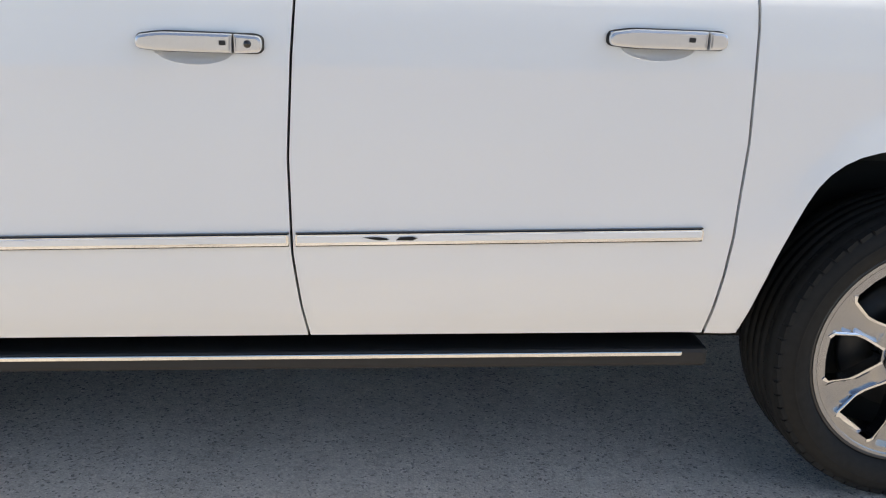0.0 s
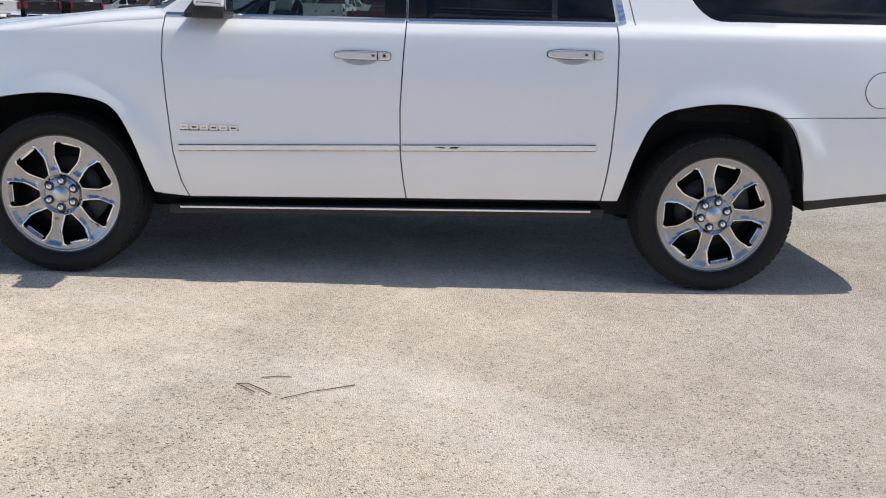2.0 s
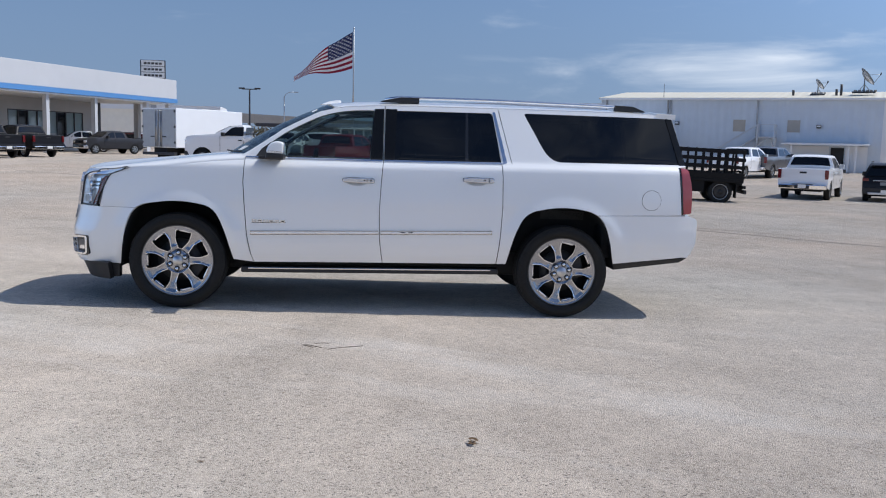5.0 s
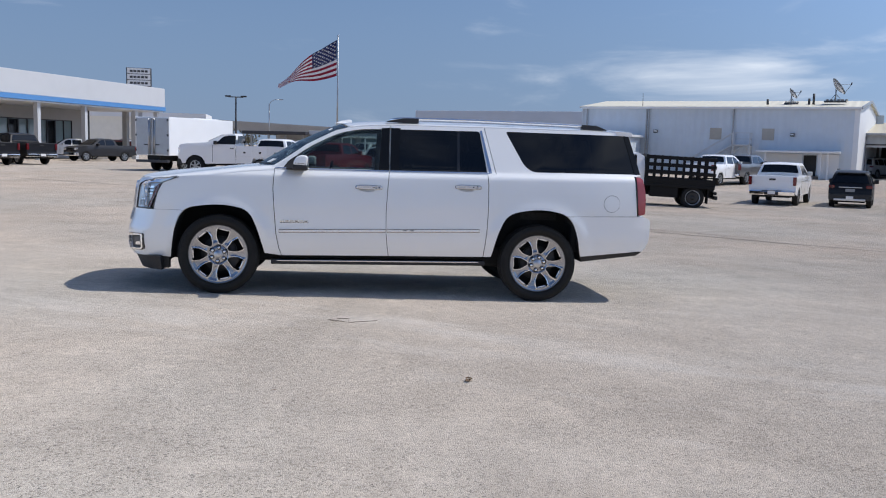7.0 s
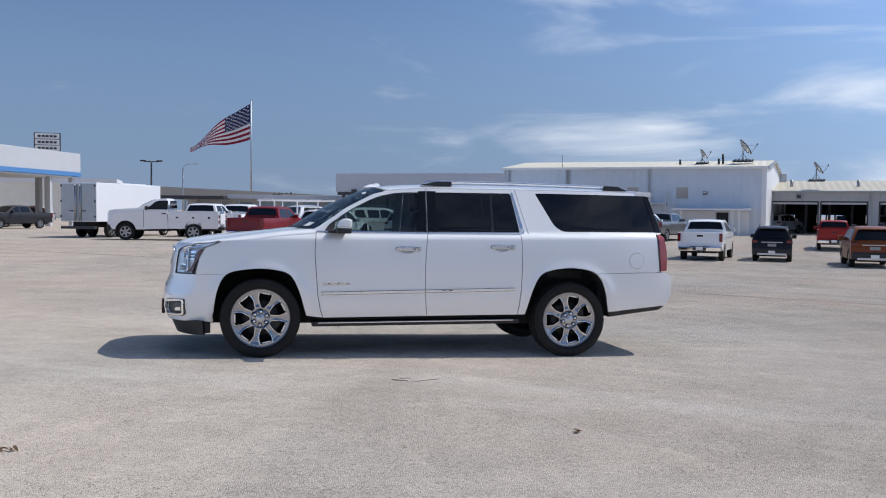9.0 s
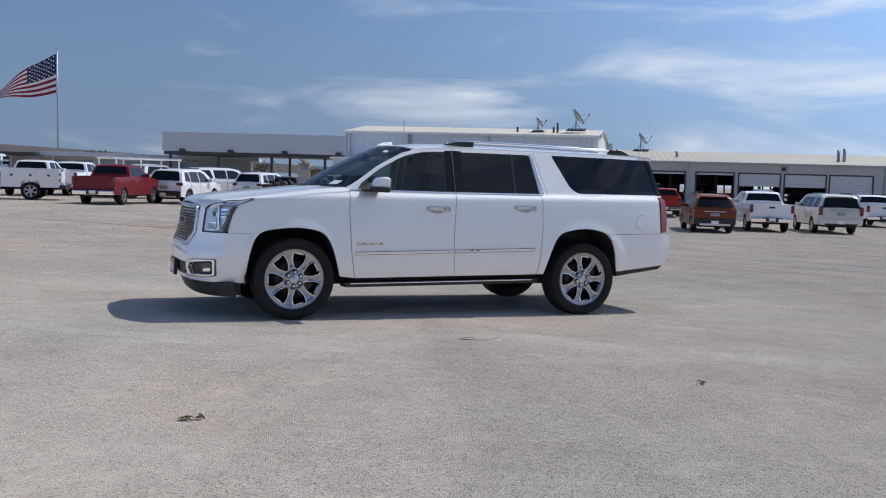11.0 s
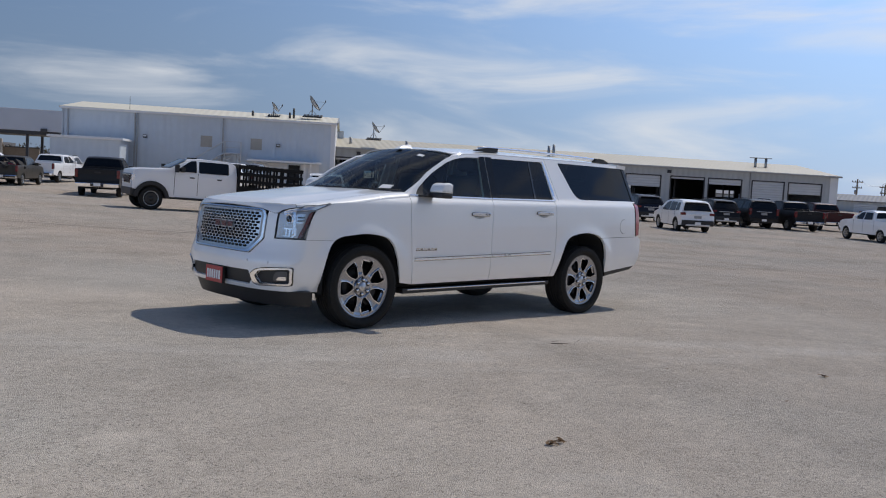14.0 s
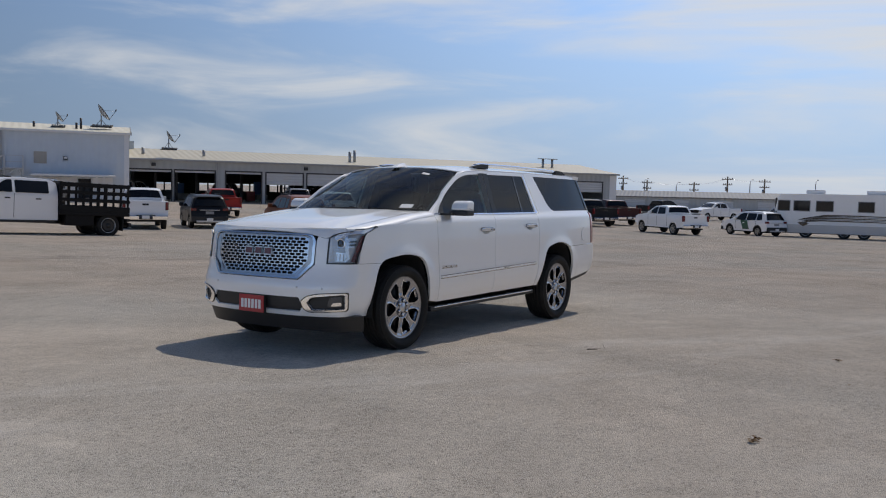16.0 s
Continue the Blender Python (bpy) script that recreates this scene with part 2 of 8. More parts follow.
def sheet(name, outer, f, holes=(), step=0.06, depth=0.012, flip=False, lift=0.0):
    """A curved panel: the outline in (u, v), with holes, laid on the surface f(u, v), its edges turned in by depth."""
    loops = [dense(outer, step)] + [dense(h, step) for h in holes]
    pts, edges = [], []
    for lp in loops:
        s = len(pts)
        pts += lp
        edges += [(s + i, s + (i + 1) % len(lp)) for i in range(len(lp))]
    rim = np.array(pts)
    lo, hi = rim.min(0), rim.max(0)
    gu, gv = np.meshgrid(np.arange(lo[0] + step / 2, hi[0], step), np.arange(lo[1] + step / 2, hi[1], step))
    gu, gv = gu.ravel(), gv.ravel()
    keep = inside(gu, gv, loops[0])
    for h in loops[1:]:
        keep &= ~inside(gu, gv, h)
    gu, gv = gu[keep], gv[keep]
    if len(gu):
        near = np.array([((rim - (a, b)) ** 2).sum(1).min() for a, b in zip(gu, gv)])
        ok = near > (0.45 * step) ** 2
        pts += list(zip(gu[ok], gv[ok]))
    vs, _, fs, *_ = delaunay_2d_cdt([Vector(p) for p in pts], edges, [], 0, 1e-6)
    c = np.array([[sum(vs[i].x for i in t) / 3, sum(vs[i].y for i in t) / 3] for t in fs])
    keep = inside(c[:, 0], c[:, 1], loops[0])
    for h in loops[1:]:
        keep &= ~inside(c[:, 0], c[:, 1], h)
    fs = [t for t, k in zip(fs, keep) if k]
    pos, nor = [], []
    e = 1e-3
    for v in vs:
        p = Vector(f(v.x, v.y))
        du = Vector(f(v.x + e, v.y)) - Vector(f(v.x - e, v.y))
        dv = Vector(f(v.x, v.y + e)) - Vector(f(v.x, v.y - e))
        n = du.cross(dv).normalized()
        n = -n if flip else n
        pos.append(p + n * lift)
        nor.append(n)
    faces = [tuple(reversed(t)) if flip else tuple(t) for t in fs]
    count = {}
    for t in faces:
        for i in range(3):
            k = (t[i], t[(i + 1) % 3])
            count[k] = 1
    normals = [nor[i] for t in faces for i in t]
    verts = list(pos)
    if depth:
        ring, seen = [], {}
        for (a, b) in list(count):
            if (b, a) not in count:
                for i in (a, b):
                    if i not in seen:
                        seen[i] = len(verts)
                        verts.append(pos[i])
                        verts.append(pos[i] - nor[i] * depth)
                q = (seen[b], seen[a], seen[a] + 1, seen[b] + 1)
                fn = (verts[q[1]] - verts[q[0]]).cross(verts[q[3]] - verts[q[0]])
                fn = fn.normalized() if fn.length > 1e-12 else nor[a]
                ring.append(q)
                normals += [fn] * 4
        faces += ring
    me = bpy.data.meshes.new(name)
    me.from_pydata([tuple(v) for v in verts], [], faces)
    me.polygons.foreach_set("use_smooth", [True] * len(me.polygons))
    me.normals_split_custom_set([tuple(n) for n in normals])
    return me


def add_box(bm, x0, x1, y0, y1, z0, z1, bevel=0.0, m=None):
    made = bmesh.ops.create_cube(bm, size=1, matrix=Matrix.Translation(((x0 + x1) / 2, (y0 + y1) / 2, (z0 + z1) / 2)) @ Matrix.Diagonal((x1 - x0, y1 - y0, z1 - z0, 1)))
    vs = made["verts"]
    if bevel:
        es = list({e for v in vs for e in v.link_edges})
        r = bmesh.ops.bevel(bm, geom=es, offset=bevel, segments=2, affect="EDGES", profile=0.6)
        vs = list({v for f in r["faces"] for v in f.verts} | {v for v in vs if v.is_valid})
    if m:
        bmesh.ops.transform(bm, matrix=m, verts=[v for v in vs if v.is_valid])
    return bm


def box(x0, x1, y0, y1, z0, z1, bevel=0.0, m=None):
    return add_box(bmesh.new(), x0, x1, y0, y1, z0, z1, bevel, m)


def add_tube(bm, p, q, r0, r1=None, n=10):
    p, q = Vector(p), Vector(q)
    r1 = r0 if r1 is None else r1
    d = q - p
    bmesh.ops.create_cone(bm, cap_ends=True, segments=n, radius1=r0, radius2=r1, depth=d.length,
                          matrix=Matrix.Translation((p + q) / 2) @ d.to_track_quat("Z", "Y").to_matrix().to_4x4())
    return bm


def tube(p, q, r0, r1=None, n=10):
    bm = add_tube(bmesh.new(), p, q, r0, r1, n)
    for f in bm.faces:
        f.smooth = len(f.verts) == 4
    return bm


def lathe(profile, n=48, close=False):
    """A turned body about the y axis: (radius, y) pairs."""
    bm = bmesh.new()
    rings = [[bm.verts.new((r * math.cos(2 * math.pi * i / n), y, r * math.sin(2 * math.pi * i / n))) for i in range(n)] for r, y in profile]
    pairs = list(zip(rings, rings[1:])) + ([(rings[-1], rings[0])] if close else [])
    for a, b in pairs:
        for i in range(n):
            bm.faces.new((a[i], a[(i + 1) % n], b[(i + 1) % n], b[i]))
    bmesh.ops.recalc_face_normals(bm, faces=bm.faces)
    for f in bm.faces:
        f.smooth = True
    return bm


def prism(loop, a0, a1, axis="y"):
    """An outline pushed through along an axis."""
    bm = bmesh.new()
    put = {"y": lambda u, v, a: (u, a, v), "x": lambda u, v, a: (a, u, v), "z": lambda u, v, a: (u, v, a)}[axis]
    lo = [bm.verts.new(put(u, v, a0)) for u, v in loop]
    hi = [bm.verts.new(put(u, v, a1)) for u, v in loop]
    bm.faces.new(lo)
    bm.faces.new(hi)
    for i in range(len(loop)):
        j = (i + 1) % len(loop)
        bm.faces.new((lo[i], lo[j], hi[j], hi[i]))
    bmesh.ops.recalc_face_normals(bm, faces=bm.faces)
    return bm


def sweep(points, r, n=8, flat=1.0):
    """A rod along a line of points."""
    bm = bmesh.new()
    pts = [Vector(p) for p in points]
    rings = []
    for i, p in enumerate(pts):
        d = (pts[min(i + 1, len(pts) - 1)] - pts[max(i - 1, 0)]).normalized()
        q = d.to_track_quat("Z", "Y").to_matrix()
        rr = r(i / (len(pts) - 1)) if callable(r) else r
        rings.append([bm.verts.new(p + q @ Vector((math.cos(2 * math.pi * k / n) * rr, math.sin(2 * math.pi * k / n) * rr * flat, 0))) for k in range(n)])
    for a, b in zip(rings, rings[1:]):
        for k in range(n):
            bm.faces.new((a[k], a[(k + 1) % n], b[(k + 1) % n], b[k]))
    bm.faces.new(rings[0][::-1])
    bm.faces.new(rings[-1])
    bmesh.ops.recalc_face_normals(bm, faces=bm.faces)
    for f in bm.faces:
        f.smooth = len(f.verts) == 4
    return bm

# ---- ground ----
def smooth(a, b, x):
    t = min(max((x - a) / (b - a), 0), 1)
    return t * t * (3 - 2 * t)


def ground_z(x, y):
    """Level lot, leaning a little where the vehicle stands, with a shallow dip in front of the workshop."""
    w = 1 - smooth(11, 27, math.hypot(x + 2, y + 3))
    n = LEVEL.to_3x3() @ Vector((0, 0, 1))
    dip = 0.6 * smooth(-6, 22, x) * min(max((58 - y) / 25, 0), 1) + 0.012 * max(0, x - 30) * min(max((50 - y) / 40, 0), 1) * (1 - smooth(90, 200, x))
    return -(n.x * x + n.y * y) / n.z * w - dip * (1 - w)


def lot_material():
    m = bpy.data.materials.new("chip_seal")
    m.use_nodes = True
    n, l = m.node_tree.nodes, m.node_tree.links
    b = n["Principled BSDF"]
    b.inputs["Roughness"].default_value = 0.9
    b.inputs["Specular IOR Level"].default_value = 0.2
    b.inputs["Diffuse Roughness"].default_value = 0.65
    co = n.new("ShaderNodeTexCoord")

    def tex(kind, scale, detail=3, rough=0.5):
        t = n.new(kind)
        t.inputs["Scale"].default_value = scale
        if kind == "ShaderNodeTexNoise":
            t.inputs["Detail"].default_value = detail
            t.inputs["Roughness"].default_value = rough
        l.new(co.outputs["Object"], t.inputs["Vector"])
        return t

    def ramp(src, stops):
        r = n.new("ShaderNodeValToRGB")
        e = r.color_ramp.elements
        while len(e) < len(stops):
            e.new(0.5)
        for s, (p, c) in zip(e, stops):
            s.position, s.color = p, (*c, 1)
        l.new(src, r.inputs["Fac"])
        return r

    def mix(kind, fac, a, b2):
        x = n.new("ShaderNodeMix")
        x.data_type, x.blend_type = "RGBA", kind
        for s, v in (("Factor", fac), ("A", a), ("B", b2)):
            if isinstance(v, (int, float, tuple)):
                x.inputs[s].default_value = v
            else:
                l.new(v, x.inputs[s])
        return x.outputs["Result"]

    chips = tex("ShaderNodeTexVoronoi", 165)
    sep = n.new("ShaderNodeSeparateColor")
    l.new(chips.outputs["Color"], sep.inputs["Color"])
    stone = ramp(sep.outputs["Red"], [(0.0, (0.07, 0.068, 0.066)), (0.045, (0.12, 0.115, 0.11)), (0.070, (0.315, 0.290, 0.262)), (0.45, (0.376, 0.347, 0.313)), (0.85, (0.412, 0.382, 0.347)), (1.0, (0.46, 0.431, 0.396))])
    pits = ramp(chips.outputs["Distance"], [(0.0, (1.03, 1.03, 1.03)), (0.45, (1.01, 1.01, 1.01)), (0.78, (0.80, 0.79, 0.78))])
    coarse = tex("ShaderNodeTexVoronoi", 62)
    sep2 = n.new("ShaderNodeSeparateColor")
    l.new(coarse.outputs["Color"], sep2.inputs["Color"])
    clump = ramp(sep2.outputs["Green"], [(0.0, (0.78, 0.775, 0.77)), (0.14, (0.95, 0.948, 0.946)), (0.80, (1.035, 1.035, 1.035)), (1.0, (1.09, 1.09, 1.09))])
    mottle = ramp(tex("ShaderNodeTexNoise", 11, 4, 0.7).outputs["Fac"], [(0.28, (0.90, 0.897, 0.894)), (0.70, (1.07, 1.07, 1.07))])
    dust = ramp(tex("ShaderNodeTexNoise", 0.30, 7, 0.62).outputs["Fac"], [(0.42, (0, 0, 0)), (0.66, (1, 1, 1))])
    dust2 = ramp(tex("ShaderNodeTexNoise", 1.7, 6, 0.68).outputs["Fac"], [(0.55, (0, 0, 0)), (0.70, (1, 1, 1))])
    stain = ramp(tex("ShaderNodeTexNoise", 0.75, 6, 0.66).outputs["Fac"], [(0.30, (0.85, 0.845, 0.84)), (0.50, (1.0, 1.0, 1.0)), (0.68, (1.07, 1.07, 1.07))])
    broad = ramp(tex("ShaderNodeTexNoise", 3.2, 5, 0.7).outputs["Fac"], [(0.30, (0.935, 0.932, 0.93)), (0.70, (1.05, 1.05, 1.05))])
    warm = ramp(tex("ShaderNodeTexNoise", 0.11, 4, 0.55).outputs["Fac"], [(0.36, (1.05, 1.05, 1.04)), (0.62, (1.14, 1.06, 0.99))])
    specks = ramp(tex("ShaderNodeTexNoise", 42, 2).outputs["Fac"], [(0.60, (1, 1, 1)), (0.70, (0.50, 0.48, 0.46))])
    c = mix("MULTIPLY", 1.0, stone.outputs["Color"], pits.outputs["Color"])
    c = mix("MULTIPLY", 1.0, c, clump.outputs["Color"])
    c = mix("MULTIPLY", 0.55, c, specks.outputs["Color"])
    pebbles = ramp(tex("ShaderNodeTexVoronoi", 17).outputs["Distance"], [(0.0, (0.20, 0.195, 0.19)), (0.070, (0.28, 0.275, 0.27)), (0.110, (1, 1, 1))])
    c = mix("MULTIPLY", 1.0, c, pebbles.outputs["Color"])
    c = mix("MIX", dust.outputs["Color"], c, mix("MIX", 0.35, c, (0.52, 0.475, 0.43, 1)))
    c = mix("MIX", dust2.outputs["Color"], c, mix("MIX", 0.26, c, (0.60, 0.55, 0.50, 1)))
    c = mix("MULTIPLY", 1.0, c, stain.outputs["Color"])
    c = mix("MULTIPLY", 1.0, c, mottle.outputs["Color"])
    c = mix("MULTIPLY", 1.0, c, broad.outputs["Color"])
    c = mix("MULTIPLY", 1.0, c, warm.outputs["Color"])
    # pale dust dragged out along the lane where the vehicles turn
    lane, drawn = n.new("ShaderNodeMapping"), n.new("ShaderNodeMapping")
    lane.inputs["Rotation"].default_value = (0, 0, radians(25))
    drawn.inputs["Scale"].default_value = (0.22, 1.0, 1.0)
    l.new(co.outputs["Object"], lane.inputs["Vector"])
    l.new(lane.outputs["Vector"], drawn.inputs["Vector"])
    streak = n.new("ShaderNodeTexNoise")
    streak.inputs["Scale"].default_value, streak.inputs["Detail"].default_value, streak.inputs["Roughness"].default_value = 1.9, 7, 0.66
    l.new(drawn.outputs["Vector"], streak.inputs["Vector"])
    across = n.new("ShaderNodeSeparateXYZ")
    l.new(lane.outputs["Vector"], across.inputs["Vector"])
    off = n.new("ShaderNodeMath")
    off.operation = "ADD"
    off.inputs[1].default_value = 2.65
    l.new(across.outputs["Y"], off.inputs[0])
    near = n.new("ShaderNodeMath")
    near.operation = "ABSOLUTE"
    l.new(off.outputs["Value"], near.inputs[0])
    fade = n.new("ShaderNodeMapRange")
    fade.interpolation_type = "SMOOTHSTEP"
    for key, v in (("From Min", 1.7), ("From Max", 0.1), ("To Min", -0.10), ("To Max", 0.055)):
        fade.inputs[key].default_value = v
    l.new(near.outputs["Value"], fade.inputs["Value"])
    pale = n.new("ShaderNodeMath")
    pale.operation = "ADD"
    l.new(streak.outputs["Fac"], pale.inputs[0])
    l.new(fade.outputs["Result"], pale.inputs[1])
    dusty = ramp(pale.outputs["Value"], [(0.50, (0, 0, 0)), (0.66, (1, 1, 1))])
    c = mix("MIX", dusty.outputs["Color"], c, mix("MIX", 0.26, c, (0.60, 0.565, 0.53, 1)))
    c = mix("MULTIPLY", 1.0, c, (1.315, 1.33, 1.305, 1))
    # browner and a little darker further out from the vehicle
    far = n.new("ShaderNodeVectorMath")
    far.operation = "DISTANCE"
    far.inputs[1].default_value = (-3.5, -4.5, 0)
    l.new(co.outputs["Object"], far.inputs[0])
    wob = n.new("ShaderNodeMath")
    wob.operation = "MULTIPLY_ADD"
    wob.inputs[1].default_value = 9.0
    l.new(tex("ShaderNodeTexNoise", 0.16, 4, 0.6).outputs["Fac"], wob.inputs[0])
    l.new(far.outputs["Value"], wob.inputs[2])
    edge = n.new("ShaderNodeMapRange")
    edge.interpolation_type = "SMOOTHSTEP"
    edge.inputs["From Min"].default_value, edge.inputs["From Max"].default_value = 11.5, 17.5
    l.new(wob.outputs["Value"], edge.inputs["Value"])
    c = mix("MIX", edge.outputs["Result"], c, mix("MULTIPLY", 1.0, c, (0.93, 0.895, 0.87, 1)))
    l.new(c, b.inputs["Base Color"])
    bump = n.new("ShaderNodeBump")
    bump.inputs["Distance"].default_value = 0.009
    bump.inputs["Strength"].default_value = 0.62
    bump.invert = True
    l.new(chips.outputs["Distance"], bump.inputs["Height"])
    l.new(bump.outputs["Normal"], b.inputs["Normal"])
    return m


LOT = lot_material()
radii = [0.0] + [1.0 * i for i in range(1, 31)] + [33, 36, 40, 44, 48, 53, 58, 64, 70, 77, 85, 95, 110, 130, 150, 220, 350, 600, 1000, 2000, 4500]
bm = bmesh.new()
seg = 96
centre = bm.verts.new((-2, -3, ground_z(-2, -3)))
rings = []
for r in radii[1:]:
    ring = []
    for i in range(seg):
        x, y = -2 + r * math.cos(2 * math.pi * i / seg), -3 + r * math.sin(2 * math.pi * i / seg)
        ring.append(bm.verts.new((x, y, ground_z(x, y))))
    rings.append(ring)
for i in range(seg):
    bm.faces.new((centre, rings[0][i], rings[0][(i + 1) % seg]))
for a, b in zip(rings, rings[1:]):
    for i in range(seg):
        bm.faces.new((a[i], b[i], b[(i + 1) % seg], a[(i + 1) % seg]))
for fc in bm.faces:
    fc.smooth = True
ground = tagged(part("ground", bm, LOT), "wide parking lot of pale tan chip-seal gravel", "ground", kind="structure")

# ---- the white SUV ----
suv = thing("suv", LEVEL, "large white four-door SUV with chrome wheels parked on the lot", "car")

side_profile = soft_curve([(0.20, 0.87), (0.40, 0.925), (0.50, 0.965), (0.60, 0.990), (0.70, 1.0), (0.93, 1.0), (1.02, 0.998), (1.10, 0.995), (1.18, 0.990),
                           (1.235, 0.985), (1.256, 0.979), (1.30, 0.945), (1.316, 0.932), (1.80, 0.765), (1.95, 0.71)], 0.007)
end_taper = soft_curve([(-2.9, 0.13), (-2.35, 0.068), (-2.1, 0.045), (-1.7, 0.012), (-1.2, 0), (1.9, 0), (2.3, 0.012), (2.7, 0.045), (2.95, 0.10)], 0.07)
roof_edge = soft_curve([(-0.9, 1.60), (-0.5, 1.735), (-0.27, 1.772), (0, 1.792), (0.4, 1.803), (1.0, 1.812), (2.2, 1.826), (2.72, 1.812)], 0.05)
roof_mid = soft_curve([(-0.7, 1.775), (-0.47, 1.803), (-0.2, 1.835), (0.2, 1.856), (1, 1.868), (2, 1.864), (2.5, 1.846), (2.72, 1.825)], 0.06)
hood_mid = soft_curve([(-2.70, 1.06), (-2.60, 1.115), (-2.5, 1.155), (-2.37, 1.178), (-2.03, 1.228), (-1.64, 1.288), (-1.41, 1.322), (-1.10, 1.350)], 0.035)
nose_lean = soft_curve([(0.20, 0.16), (0.34, 0.06), (0.42, 0.012), (0.52, 0), (0.64, 0.0), (0.72, 0.03), (0.80, 0.05), (1.0, 0.072), (1.10, 0.09), (1.16, 0.15)], 0.014)
tail_lean = soft_curve([(0.3, 0.10), (0.5, 0.02), (0.7, 0), (0.88, 0), (0.94, 0.07), (1.35, 0.11), (1.82, 0.25), (1.9, 0.3)], 0.015)
AXLES = (-1.651, 1.651)


def half_width(x, z):
    w = side_profile(z - 0.022 * x) - end_taper(x)
    for ax, up in ((AXLES[0], 0.42), (AXLES[1], 0.47)):
        r = math.hypot(x - ax, (z - up) * 1.05)
        if r < 0.75:
            w += 0.013 * math.exp(-((r - 0.52) / 0.07) ** 2)
    return w


def side(sg):
    return lambda x, z: (x, sg * half_width(x, z), z)


def nose(y, z):
    k = min(abs(y) / 0.965, 0.999)
    return (-2.665 + 0.485 * (1 - (1 - k ** 3.2) ** 0.4545) + nose_lean(z), y, z)


@functools.lru_cache(None)
def turn_at(z):
    """Where, across the nose, its front surface meets the side surface."""
    lo, hi = 0.80, 0.964
    for _ in range(30):
        mid = (lo + hi) / 2
        if half_width(nose(mid, z)[0], z) > mid:
            lo = mid
        else:
            hi = mid
    return lo


def corner(sg):
    """The skin round the nose's corner: across the nose up to the turn, then back along the side."""
    def f(u, z):
        k = turn_at(round(z, 4))
        if u <= k:
            x, y, _ = nose(u, z)
            return (x, sg * y, z)
        x = nose(k, z)[0] + u - k
        return (x, sg * half_width(x, z), z)
    return f


def hood_z(x, y):
    crease = 0.007 * smooth(0.62, 0.50, abs(y)) * smooth(-2.62, -2.2, x)
    dome = 0.020 * smooth(0.80, 0.45, abs(y)) * smooth(-2.55, -2.42, x) * smooth(-1.5, -2.25, x)
    return hood_mid(x) - 0.020 * (abs(y) / 0.82) ** 3 + crease + dome


def fender_top(x):
    return hood_z(x, 0.82) - 0.032 - 0.022 * smooth(-2.05, -1.75, x)


def shield(u, v):
    lo = Vector((-1.37 + 0.23 * u * u, 0.885 * u, 1.318))
    hi = Vector((-0.475 + 0.10 * u * u, 0.735 * u, 1.803 - 0.052 * u * u))
    p = lo.lerp(hi, v)
    return p + Vector((-0.5, 0, 0.86)) * 0.030 * math.sin(math.pi * min(max(v, 0), 1)) * (1 - u * u)


pillar_line = soft_curve([(-1.13, 1.27), (-1.10, 1.305), (-0.98, 1.408), (-0.80, 1.552), (-0.5, 1.712), (-0.27, 1.768), (-0.2, 1.776)], 0.02)


def pillar(sg):
    def f(s, t):
        a = shield(sg * 1.0, s)
        x = -1.115 + 0.865 * s
        z = pillar_line(x)
        b = Vector((x, sg * half_width(x, z), z))
        return a.lerp(b, t) + Vector((-0.2, sg * 0.6, 0.5)) * 0.014 * math.sin(math.pi * min(max(t, 0), 1))
    return f


FRONT_ARCH = [(-2.12, 0.33, 0.0), (-2.108, 0.60, 0.15), (-2.03, 0.865, 0.18), (-1.64, 0.920, 0.3), (-1.36, 0.872, 0.16), (-1.27, 0.70, 0.1), (-1.188, 0.43, 0.0)]
REAR_ARCH = [(1.152, 0.455, 0.0), (1.205, 0.70, 0.1), (1.30, 0.912, 0.16), (1.63, 0.982, 0.3), (1.972, 0.925, 0.18), (2.070, 0.67, 0.15), (2.117, 0.425, 0.0)]
GAP_A = [(-1.017, 0.409), (-1.046, 0.488), (-1.077, 0.641), (-1.102, 0.906), (-1.116, 1.093), (-1.106, 1.30)]
GAP_B = [(0.077, 0.433), (0.060, 0.526), (0.043, 0.661), (0.036, 0.889), (0.045, 1.115), (0.057, 1.30)]
GAP_C = [(1.068, 0.452), (1.078, 0.563), (1.090, 0.718), (1.098, 0.947), (1.090, 1.209), (1.080, 1.316)]


def shift(pts, d):
    return [(x + d, *r) for x, *r in pts]


def line_up(x0, x1, f, n=10):
    return [(x0 + (x1 - x0) * i / n, f(x0 + (x1 - x0) * i / n)) for i in range(n + 1)]


WINDOW_1 = rounded([(-1.030, 1.288, 0.02), (-0.965, 1.378, 0.1), (-0.781, 1.522, 0.2), (-0.478, 1.682, 0.2), (-0.253, 1.733, 0.1), (-0.022, 1.742, 0.02), (-0.046, 1.310, 0.02)])
WINDOW_2 = rounded([(0.160, 1.748, 0.02), (0.146, 1.312, 0.02), (1.078, 1.334, 0.02), (0.998, 1.762, 0.03)])
WINDOW_3 = rounded([(1.275, 1.772, 0.03), (2.575, 1.782, 0.04), (2.690, 1.376, 0.03), (1.56, 1.357, 0.06), (1.47, 1.42, 0.1)])

